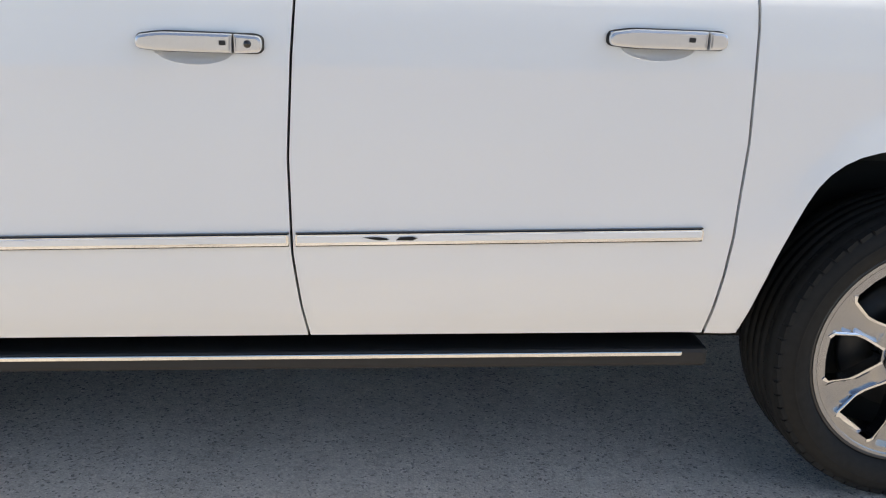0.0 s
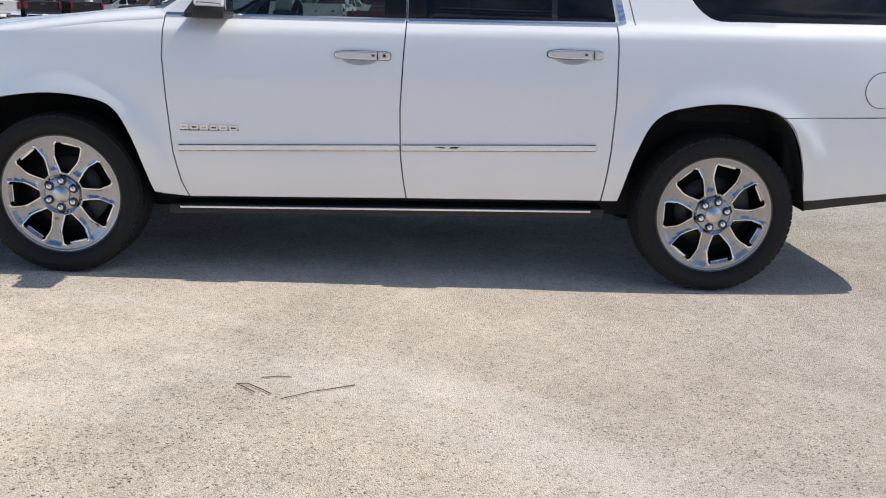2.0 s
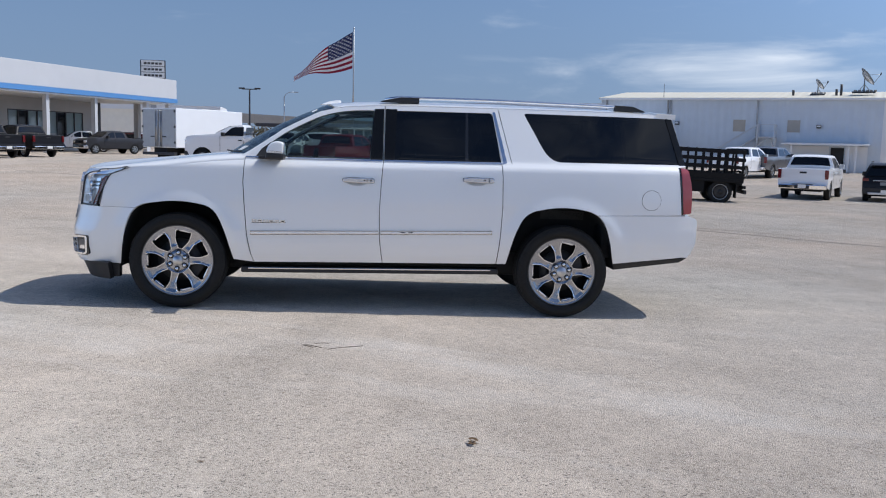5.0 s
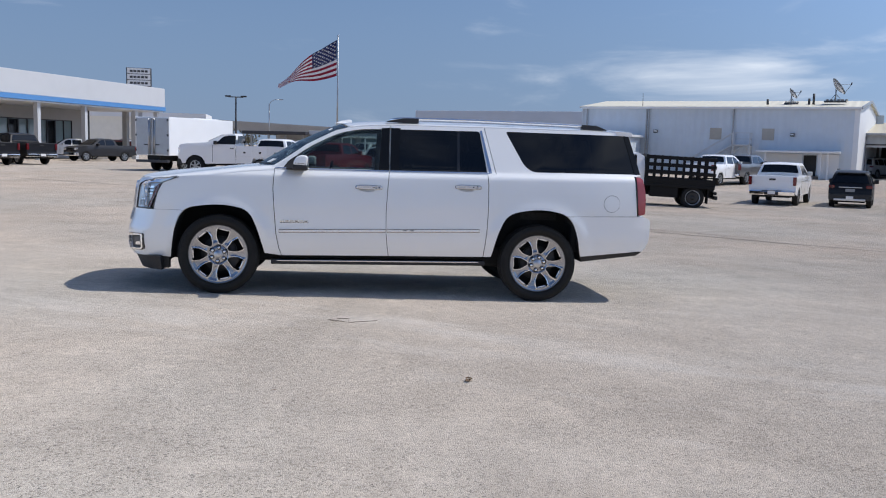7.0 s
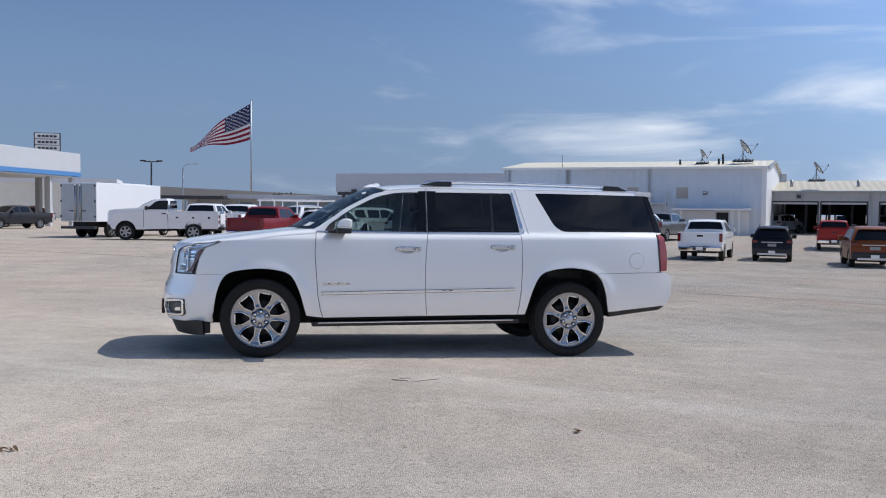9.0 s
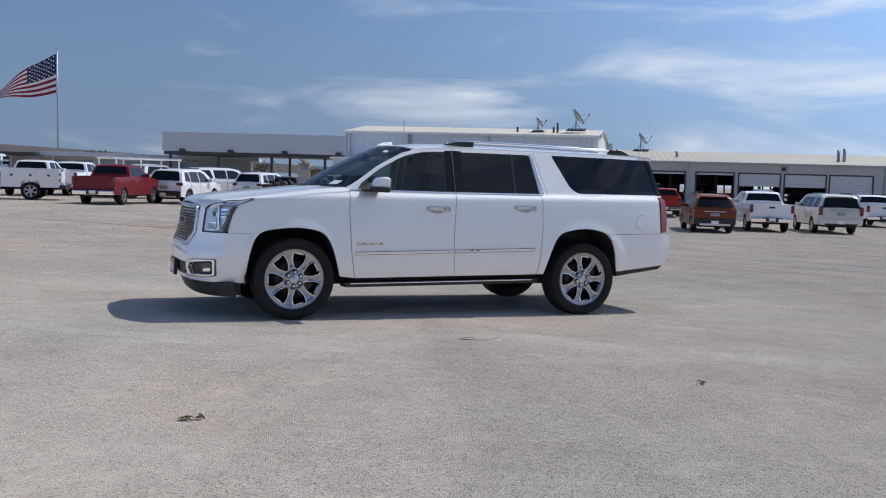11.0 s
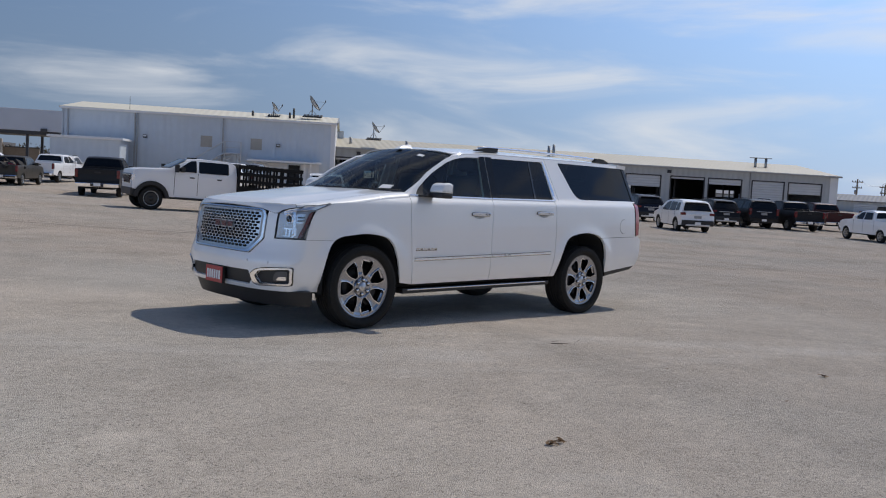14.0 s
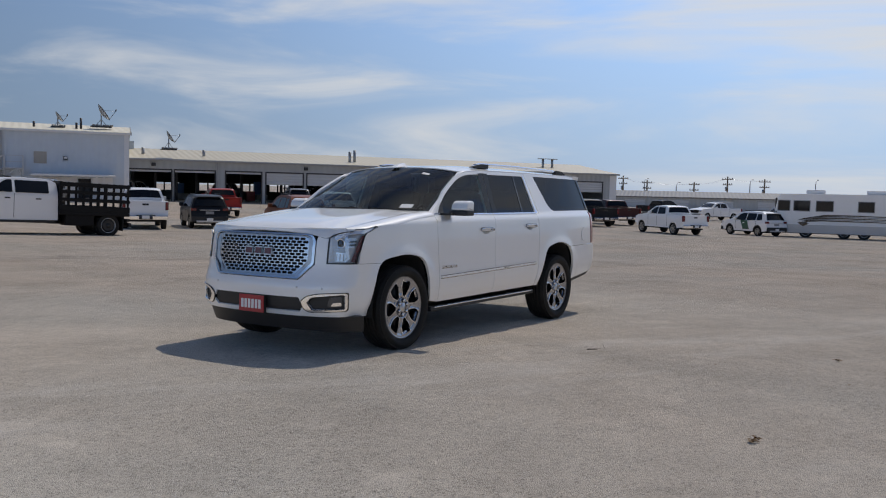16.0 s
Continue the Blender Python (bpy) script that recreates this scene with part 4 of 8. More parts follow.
    FOG_IN = [(0.600, 0.492, 0.01), (0.645, 0.541, 0.02), (0.890, 0.569, 0.02), (0.885, 0.436, 0.02), (0.645, 0.424, 0.02)]
    fog = part("fog_lamp", sheet("fog_lamp", [(sg * a, b) for a, b in rounded(FOG_OUT)], nose, [[(sg * a, b) for a, b in rounded(FOG_IN)]], 0.05, 0.03, True, 0.009), FRAME_CHROME, suv, "fog lamp in a bright surround")
    part("fog_gap", sheet("fog_gap", [(sg * (a + (0.007 if a > 0.74 else -0.007)), b + (0.007 if b > 0.50 else -0.007)) for a, b in rounded(FOG_OUT)], nose, [[(sg * a, b) for a, b in rounded(FOG_IN)]], 0.05, 0.02, True, 0.004), GLOSSBLACK, fog)
    part("fog_recess", sheet("fog_recess", [(sg * a, b) for a, b in rounded(FOG_IN)], lambda y, z: (nose(y, z)[0] + 0.028, y, z), step=0.06, depth=0, flip=True), BLACK, fog)
    part("fog_lens", sheet("fog_lens", [(sg * a, b) for a, b in rounded([(0.765, 0.452, 0.03), (0.872, 0.460, 0.02), (0.875, 0.548, 0.02), (0.790, 0.540, 0.03)], 0.01)], nose, step=0.05, depth=0.016, flip=True, lift=-0.014), GUNMETAL, fog)
    part("fog_reflector", sheet("fog_reflector", [(sg * a, b) for a, b in rounded([(0.795, 0.462, 0.01), (0.868, 0.466, 0.01), (0.868, 0.500, 0.01), (0.815, 0.492, 0.01)], 0.01)], nose, step=0.05, depth=0.008, flip=True, lift=-0.008), FRAME_CHROME, fog)


# nose: bumper cover, grille frame, mesh, plate
wrap = lambda x, z: (turn_at(z) + x - nose(turn_at(z), z)[0], z)
ARCH_LOW = [p for p in ARCH_F if p[1] < 0.834 and p[0] < -1.9 and p[1] > 0.36]
BUMP_HALF = [(0.80, 0.365), wrap(-2.36, 0.365), wrap(-2.118, 0.355)] + [wrap(*p) for p in ARCH_LOW] + [wrap(ARCH_X, 0.8375), wrap(-2.30, 0.8375), (0.88, 0.8365), (0.732, 0.836), (0.732, 1.066), (0.700, 1.064), (0.640, 1.080), (0.634, 1.04), (0.634, 0.828), (0.502, 0.690)]
BUMP = BUMP_HALF + [(-y, z) for y, z in BUMP_HALF[::-1]]
front_skin = lambda u, z: corner(1 if u >= 0 else -1)(abs(u), z)
STRIP = [(-0.56, 0.455), (-0.52, 0.405), (0.52, 0.405), (0.56, 0.455), (0.52, 0.535), (-0.52, 0.535)]
bumper = part("front_bumper", sheet("front_bumper", BUMP, front_skin, [STRIP] + [[(sg * a, b) for a, b in rounded(FOG_IN)] for sg in (-1, 1)], 0.045, 0.03, True), PAINT, suv, "white bumper cover with chrome grille surround")
part("bumper_strip", sheet("bumper_strip", STRIP, lambda y, z: (nose(y, z)[0] + 0.015, y, z), step=0.08, depth=0, flip=True), BLACK, bumper)
LIP_LOW = [(-0.843, 1.1205), (-0.80, 1.114), (-0.765, 1.098), (-0.735, 1.074), (-0.700, 1.0675), (-0.60, 1.092), (-0.54, 1.103), (-0.30, 1.117), (0.0, 1.123)]
LIP_LOW += [(-y, z) for y, z in LIP_LOW[-2::-1]]
lip_top = lambda y: hood_z(nose(y, 1.13)[0] + 0.012, y) - 0.003
part("hood_lip", sheet("hood_lip", LIP_LOW + [(0.846, 1.127), (0.828, 1.148)] + [(y, max(lip_top(y), 1.138)) for y in np.linspace(0.80, -0.80, 30)] + [(-0.828, 1.148), (-0.846, 1.127)], nose, step=0.04, depth=0.012, flip=True, lift=0.002), PAINT, suv)
part("hood_gap", sheet("hood_gap", [(-0.70, 1.045), (0.70, 1.045), (0.70, 1.115), (-0.70, 1.115)], lambda y, z: (nose(y, z)[0] + 0.03, y, z), step=0.06, depth=0, flip=True), UNDER, suv)
ring = lambda half: half + [(-y, z) for y, z in half[::-1]]
FRAME_OUT = ring([(0.545, 1.097), (0.605, 1.083), (0.630, 1.04), (0.630, 0.832), (0.500, 0.694)])
FRAME_MID = ring([(0.540, 1.086), (0.588, 1.074), (0.606, 1.035), (0.606, 0.842), (0.484, 0.712)])
FRAME_LOW = ring([(0.535, 1.084), (0.582, 1.070), (0.600, 1.035), (0.600, 0.846), (0.480, 0.716)])
FRAME_IN = ring([(0.525, 1.072), (0.556, 1.060), (0.562, 1.030), (0.560, 0.862), (0.450, 0.736)])
grille = part("grille", sheet("grille", rounded([(a, b, 0.02) for a, b in FRAME_OUT]), nose, [rounded([(a, b, 0.02) for a, b in FRAME_MID])], 0.05, 0.05, True, 0.016), FRAME_CHROME, suv, "chrome slotted mesh grille in a chrome frame")
part("grille_inner_frame", sheet("grille_inner_frame", rounded([(a, b, 0.02) for a, b in FRAME_LOW]), lambda y, z: (nose(y, z)[0] - 0.004 + 0.25 * max(0, 0.60 - abs(y)) * (abs(y) > 0.5), y, z), [rounded([(a, b, 0.02) for a, b in FRAME_IN])], 0.03, 0.03, True), SATIN, grille)
part("grille_seam", sheet("grille_seam", rounded([(a, b, 0.02) for a, b in FRAME_MID]), nose, [rounded([(a, b, 0.02) for a, b in FRAME_LOW])], 0.05, 0.0, True, -0.004), UNDER, grille)
part("grille_shadow", sheet("grille_shadow", FRAME_LOW, lambda y, z: (nose(y, z)[0] + 0.05, y, z), step=0.1, depth=0, flip=True), UNDER, grille)
EMBLEM = material("emblem_inlay", (0.10, 0.02, 0.025), 0.25, 0, 0.6, 0.05, 0.1)
slots = []
rows, dz = 12, 0.0277
for r in range(rows):
    z = 0.750 + r * dz
    reach = np.interp(z, [0.736, 0.862, 1.030, 1.060, 1.072], [0.450, 0.558, 0.560, 0.552, 0.520])
    y = -0.72 + (0.0325 if r % 2 else 0)
    while y < 0.72:
        if abs(y) < reach - 0.030:
            slots.append([(y + a * 0.0292, z + b * 0.0112) for a, b in ((-1, 0), (-0.7, -1), (0.7, -1), (1, 0), (0.7, 1), (-0.7, 1))])
        y += 0.065
part("grille_mesh", sheet("grille_mesh", FRAME_IN, nose, slots, 0.12, 0.02, True, -0.008), MESH_METAL, grille, "staggered chrome slot mesh")
for i, y0 in enumerate((-0.165, -0.045, 0.075)):
    bdg = part("emblem_block", sheet("emblem_block", rounded([(y0, 0.895, 0.01), (y0 + 0.098, 0.895, 0.01), (y0 + 0.098, 0.968, 0.01), (y0, 0.968, 0.01)]), nose, step=0.08, depth=0.015, flip=True, lift=0.006), SATIN, grille)
    part("emblem_inlay", sheet("emblem_inlay", rounded([(y0 + 0.010, 0.905, 0.006), (y0 + 0.088, 0.905, 0.006), (y0 + 0.088, 0.958, 0.006), (y0 + 0.010, 0.958, 0.006)]), nose, step=0.08, depth=0.003, flip=True, lift=0.010), EMBLEM, bdg)
plate = part("front_plate", box(-2.694, -2.688, -0.155, 0.155, 0.372, 0.526, 0.002), PLATE_RED, suv, "red dealer plate with plain white bars")
part("plate_frame", prism([(-0.158, 0.369), (0.158, 0.369), (0.158, 0.529), (-0.158, 0.529)], -2.688, -2.662, "x"), BLACK, plate)
for i in range(6):
    y0 = 0.126 - i * 0.0435
    part("plate_bar", box(-2.6975, -2.6935, y0 - 0.030, y0, 0.405, 0.488, 0.001), WHITE, plate)
part("air_dam", sheet("air_dam", [(-0.935, 0.225), (0.935, 0.225), (0.95, 0.362), (-0.95, 0.362)], lambda y, z: (nose(y, 0.40)[0] + 0.05 + (0.362 - z) * 0.45, y, z), step=0.08, depth=0.05, flip=True), BLACK, suv, "black air dam")
for sg in (-1, 1):
    part("air_dam_end", box(-2.29, -2.15, min(sg * 0.78, sg * 0.865), max(sg * 0.78, sg * 0.865), 0.235, 0.36, 0.015), BLACK, suv)
    for k, zz in ((0.50, 0.625), (0.73, 0.62)):
        bm = lathe([(0.001, -0.002), (0.009, -0.002), (0.011, 0.003)], 12)
        bmesh.ops.transform(bm, matrix=Matrix.Translation(Vector(nose(sg * k, zz))) @ Matrix.Rotation(radians(-90), 4, "Z"), verts=bm.verts)
        part("parking_sensor", bm, SATIN, bumper)

# hood, windshield, roof, tail
hood_rim = [(nose(y, 1.13)[0] + 0.012, y) for y in np.linspace(0.815, -0.815, 24)] + [(-1.135, -0.818)] + [(-1.37 + 0.23 * (y / 0.885) ** 2 - 0.015, y) for y in np.linspace(-0.80, 0.80, 15)] + [(-1.135, 0.818)]
hood = part("hood", sheet("hood", hood_rim, lambda x, y: (x, y, hood_z(x, y)), step=0.06, depth=0.02), PAINT, suv, "white hood with two raised creases")
part("cowl", sheet("cowl", [(-1.40 + 0.23 * (y / 0.885) ** 2, y) for y in np.linspace(0.82, -0.82, 12)] + [(-1.27 + 0.2 * (y / 0.885) ** 2, y) for y in np.linspace(-0.82, 0.82, 12)], lambda x, y: (x, y, 1.300 + 0.01 * x), step=0.1, depth=0), BLACK, suv)
wsh = part("windshield", sheet("windshield", rounded([(-0.985, 0.0, 0.02), (0.985, 0.0, 0.02), (0.985, 0.99, 0.03), (-0.985, 0.99, 0.03)]), shield, step=0.12, depth=0.005, flip=True), TINT_SHIELD, suv, "curved windshield with a white sticker")
part("windshield_band", sheet("windshield_band", [(-1, -0.01), (1, -0.01), (1, 1), (-1, 1)], shield, [rounded([(-0.955, 0.045, 0.05), (0.955, 0.045, 0.05), (0.955, 0.965, 0.05), (-0.955, 0.965, 0.05)])], 0.12, 0.004, True, -0.007), GLOSSBLACK, wsh)
part("sticker", sheet("sticker", [(-0.80, 0.07), (-0.66, 0.065), (-0.66, 0.14), (-0.80, 0.145)], shield, step=0.1, depth=0.002, flip=True, lift=0.004), WHITE, wsh)
part("sticker", sheet("sticker", [(-0.66, 0.83), (-0.54, 0.84), (-0.54, 0.89), (-0.66, 0.87)], shield, step=0.1, depth=0.002, flip=True, lift=0.004), WHITE, wsh)
for k in (-0.35, 0.45):
    part("wiper", sweep([shield(k, 0.03) + Vector((-0.03, 0, 0.012)), shield(k - 0.25, 0.02) + Vector((-0.02, 0, 0.012)), shield(k - 0.62, 0.025) + Vector((-0.015, 0, 0.012))], 0.006, 6), BLACK, wsh)


def roof(x, s):
    w = half_width(x, roof_edge(x)) + 0.004
    return (x, s * w, roof_edge(x) - 0.004 + (roof_mid(x) - roof_edge(x) + 0.004) * (1 - abs(s) ** 3.2))


part("roof", sheet("roof", [(-0.47 + 0.10 * s * s + (0.09 * max(0, abs(s) - 0.93) / 0.07), s) for s in np.linspace(1, -1, 30)] + [(2.66 - 0.03 * s * s, s) for s in np.linspace(-1, 1, 12)], roof, step=0.08, depth=0.01), PAINT, suv, "white roof")
part("spoiler", sheet("spoiler", [(2.48, 1), (2.48, -1), (2.655, -1), (2.68, 0), (2.655, 1)], lambda x, s: (x, s * 0.765, roof(x, s)[2] + 0.012), step=0.1, depth=0.045), PAINT, suv)
part("tailgate", sheet("tailgate", [(-0.88, 0.93), (0.88, 0.93), (0.86, 1.35), (0.72, 1.81), (-0.72, 1.81), (-0.86, 1.35)], lambda y, z: (2.875 - tail_lean(z) - 0.06 * (abs(y) / 0.9) ** 4, y, z), step=0.08, depth=0.02), PAINT, suv)
part("rear_window", sheet("rear_window", rounded([(-0.80, 1.38), (0.80, 1.38), (0.69, 1.78), (-0.69, 1.78)]), lambda y, z: (2.875 - tail_lean(z) - 0.06 * (abs(y) / 0.9) ** 4, y, z), step=0.15, depth=0.004, lift=0.006), TINT_DARK, suv)
part("rear_bumper", sheet("rear_bumper", [(-0.86, 0.58), (0.86, 0.58), (0.90, 0.70), (0.90, 0.925), (-0.90, 0.925), (-0.90, 0.70)], lambda y, z: (2.93 - tail_lean(z) - 0.09 * (abs(y) / 0.9) ** 5, y, z), step=0.08, depth=0.03), PAINT, suv)
fin = [(-0.53, 0), (-0.45, 0.030), (-0.38, 0.040), (-0.345, 0.036), (-0.335, 0)]
bm = bmesh.new()
for k, w in ((0, 1.0),):
    lo = [[bm.verts.new((x, sg * 0.045 * (1 - 0.75 * (h > 0)), 1.795 + (0.062 * (x + 0.53)) + h + 0.012)) for x, h in fin] for sg in (-1, 1)]
    bm.faces.new(lo[0])
    bm.faces.new(lo[1])
    for i in range(5):
        bm.faces.new((lo[0][i], lo[0][(i + 1) % 5], lo[1][(i + 1) % 5], lo[1][i]))
bmesh.ops.recalc_face_normals(bm, faces=bm.faces)
part("roof_antenna", bm, PAINT, suv, "white fin antenna")

# floor pan, cabin
part("floor_pan", box(-2.30, 2.02, -0.66, 0.66, 0.32, 0.54, 0.03), UNDER, suv)
part("tail_pan", box(2.02, 2.74, -0.84, 0.84, 0.52, 0.90, 0.03), UNDER, suv)
part("sill_box", box(-1.12, 1.12, -0.90, 0.90, 0.41, 0.50, 0.01, pose(0, 0, 0.022, 0, -1.1, 0)), UNDER, suv)
part("engine_block", box(-2.25, -1.30, -0.60, 0.60, 0.52, 1.10, 0.05), UNDER, suv)
part("cabin_floor", box(-1.15, 2.60, -0.58, 0.58, 0.62, 0.66), TRIM, suv)
part("dashboard", box(-1.28, -0.72, -0.84, 0.84, 0.95, 1.245, 0.06), TRIM, suv)
wheel_path = [(-0.56 + 0.02 * math.sin(a), -0.42 + 0.19 * math.cos(a), 1.20 + 0.18 * math.sin(a)) for a in np.linspace(0, 2 * math.pi, 25)]
part("steering_wheel", sweep(wheel_path, 0.016, 8), TRIM, suv)
part("steering_hub", box(-0.60, -0.55, -0.50, -0.34, 1.13, 1.25, 0.03), TRIM, suv)
part("rear_view_mirror", box(-0.66, -0.62, -0.12, 0.12, 1.62, 1.69, 0.02), TRIM, suv)


def seat(x, y, w, name="seat"):
    s = part(name, box(x - 0.50, x + 0.02, y - w / 2, y + w / 2, 0.78, 0.98, 0.06), LEATHER, suv)
    part("backrest", box(-0.07, 0.09, y - w / 2, y + w / 2, 0.0, 0.62, 0.06, pose(x, 0, 0.95, 0, 14, 0)), LEATHER, s)
    for yy in ([y] if w < 0.7 else [y - w / 3, y + w / 3]):
        part("headrest", box(-0.05, 0.06, yy - 0.14, yy + 0.14, 0.66, 0.85, 0.05, pose(x, 0, 0.95, 0, 12, 0)), LEATHER, s)


for y in (-0.42, 0.42):
    seat(0.02, y, 0.54, "front_seat")
    seat(0.98, y, 0.54, "rear_seat")
seat(1.95, 0, 1.2, "rear_bench")

# wheels
WHEEL_Y = 0.86


def build_wheel(parent, m, sg):
    w = part("wheel", lathe([(0.265, 0.10), (0.272, -0.05), (0.282, -0.095), (0.294, -0.104), (0.300, -0.112), (0.304, -0.104), (0.300, -0.08), (0.296, 0.10)], 64), GUNMETAL, parent, "polished seven-spoke wheel")
    w.matrix_local = m
    tread = [(0.300, -0.100), (0.307, -0.118), (0.322, -0.134), (0.345, -0.141), (0.372, -0.137), (0.390, -0.122), (0.400, -0.105), (0.4035, -0.095)]
    for y in (-0.055, -0.018, 0.018, 0.055):
        tread += [(0.405, y - 0.006), (0.397, y - 0.004), (0.397, y + 0.004), (0.405, y + 0.006)]
    tread += [(0.4035, 0.095), (0.400, 0.105), (0.390, 0.122), (0.345, 0.141), (0.298, 0.118), (0.290, 0.10)]
    part("tyre", lathe(tread, 72), RUBBER, w)
    # shoulder blocks of the tread
    bm = bmesh.new()
    for i in range(64):
        a = 2 * math.pi * i / 64
        for y0, y1 in ((-0.128, -0.066), (0.066, 0.128)):
            add_box(bm, 0.3930, 0.4052, y0, y1, -0.0163, 0.0163, 0, Matrix.Rotation(a, 4, "Y") @ Matrix.Rotation(0.10, 4, "X"))
    # cut the outer end of each block down to the sidewall
    for v in bm.verts:
        if abs(v.co.y) > 0.1:
            r = math.hypot(v.co.x, v.co.z)
            v.co.x *= (r - 0.010) / r
            v.co.z *= (r - 0.010) / r
    tagged(part("tread", bm, RUBBER, w), kind="stuff")
    # raised letters ring on the sidewall, as a thin bead
    part("sidewall_bead", lathe([(0.352, -0.1405), (0.355, -0.1425), (0.358, -0.1405)], 64), RUBBER, w)

    # the face: seven flared spokes, each with half a window on either side
    R, PITCH = 0.276, math.pi / 7
    polar = lambda r, a: (r * R * math.cos(a), r * R * math.sin(a))

    def beside(r, half):
        """A point of the window at angle PITCH, half its width nearer to the spoke."""
        c, e = math.cos(PITCH), math.sin(PITCH)
        return (R * (r * c + half * e), R * (r * e - half * c))

    edge = [(0.38, 0.0), (0.38, 0.050), (0.405, 0.072), (0.57, 0.168), (0.66, 0.206), (0.86, 0.222), (0.897, 0.188), (0.914, 0.0)]
    half_rim = [polar(0.30, PITCH * k / 6) for k in range(7)] + [beside(r, h) for r, h in edge] + [polar(0.985, PITCH * k / 8) for k in range(8, 0, -1)]
    outline = half_rim + [polar(0.985, 0.0)] + [(x, -z) for x, z in half_rim[:0:-1]]

    def face(x, z, ridge=0.0):
        r, a = math.hypot(x, z) / R, abs(math.atan2(z, x)) * math.hypot(x, z) / R
        groove = 0.0075 * smooth(0.42, 0.50, r) * smooth(0.97, 0.86, r) * smooth(0.075 + 0.09 * smooth(0.62, 0.9, r), 0.045 + 0.07 * smooth(0.62, 0.9, r), a)
        return (x, -(0.0985 + 0.009 * smooth(0.5, 0.95, r) - 0.010 * smooth(0.36, 0.30, r) - groove + ridge), z)

    border = [beside(r, h) for r, h in edge[1:-1]]
    inner = [beside(r - 0.02 * (k == 0) + 0.022 * (k >= 5), h + 0.024) for k, (r, h) in enumerate(edge[1:-1])]
    spoke_mesh, trim_mesh = None, None
    for i in range(7):
        turn = Matrix.Rotation(-(math.pi / 2 + 2 * math.pi * i / 7), 4, "Y")
        if spoke_mesh is None:
            spoke_mesh = sheet("spoke", outline, face, step=0.011, depth=0.038)
        spoke = part("spoke", spoke_mesh, RIM, w)
        spoke_mesh = spoke.data
        spoke.matrix_local = turn
        for sgn in (1, -1):
            ledge = part("window_edge", sheet("window_edge", [(x, sgn * z) for x, z in border + inner[::-1]], lambda x, z: face(x, z, 0.0028), step=0.02, depth=0.005) if (trim_mesh is None or sgn not in trim_mesh) else trim_mesh[sgn], CHROME, spoke)
            trim_mesh = trim_mesh or {}
            trim_mesh[sgn] = ledge.data
    part("rim_lip", lathe([(0.261, -0.055), (0.262, -0.099), (0.266, -0.1065), (0.283, -0.1085)], 72), RIM, w, "bright rim lip")
    part("hub_plate", lathe([(0.0005, -0.1005), (0.060, -0.1005), (0.078, -0.0985), (0.085, -0.094), (0.087, -0.06)], 48), RIM, w)
    # plates with two studs at the outer end of each window
    for i in range(7):
        a = 2 * math.pi * (i + 0.5) / 7 + math.pi / 2
        turn = Matrix.Rotation(-a, 4, "Y")
        ins = part("window_insert", box(0.238, 0.264, -0.084, -0.03, -0.044, 0.044, 0.004, turn), CHROME, w)
        for zz in (-0.020, 0.020):
            bm = bmesh.new()
            add_tube(bm, turn @ Vector((0.2365, -0.064, zz)), turn @ Vector((0.240, -0.064, zz)), 0.0062, n=8)
            part("stud", bm, GLOSSBLACK, ins)
    part("hub_cap", lathe([(0.0430, -0.096), (0.0420, -0.106), (0.038, -0.112), (0.0005, -0.114)], 32), SATIN, w)
    for i in range(6):
        a = 2 * math.pi * (i + 0.5) / 6 + 0.57
        at = Vector((0.0660 * math.cos(a), 0, 0.0660 * math.sin(a)))
        bm = lathe([(0.0135, -0.098), (0.0135, -0.114), (0.0100, -0.119), (0.0005, -0.120)], 12)
        bmesh.ops.translate(bm, verts=bm.verts, vec=at)
        nut = part("lug_nut", bm, CHROME, w)
        bm = lathe([(0.0225, -0.0985), (0.0220, -0.1035), (0.0135, -0.1025), (0.0130, -0.094)], 20)
        bmesh.ops.translate(bm, verts=bm.verts, vec=at)
        part("nut_seat", bm, GLOSSBLACK, nut)
    part("brake_disc", lathe([(0.05, -0.02), (0.175, -0.02), (0.175, 0.01), (0.05, 0.01)], 40, True), BRAKE, w)
    part("brake_caliper", box(0.10, 0.20, -0.045, 0.03, -0.09, 0.09, 0.02), BRAKE, w)
    # dark disc stands for the shade seen between the spokes
    part("wheel_shade_disc", lathe([(0.001, 0.03), (0.25, 0.03), (0.25, 0.10)], 40), UNDER, w)
    # the rim and all it carries fill the low-profile tyre
    for piece in w.children:
        if not piece.name.startswith(("tyre", "tread", "sidewall")):
            piece.matrix_basis = Matrix.Diagonal((1.038, 1, 1.038, 1)) @ piece.matrix_basis
    return w


for ax in AXLES:
    build_wheel(suv, pose(ax, -WHEEL_Y, 0.402, 0, 37 if ax < 0 else -14, 0), -1)
    build_wheel(suv, pose(ax, WHEEL_Y, 0.402, 0, 0, 180), 1)
    part("axle", tube((ax, -0.75, 0.40), (ax, 0.75, 0.40), 0.06), UNDER, suv)

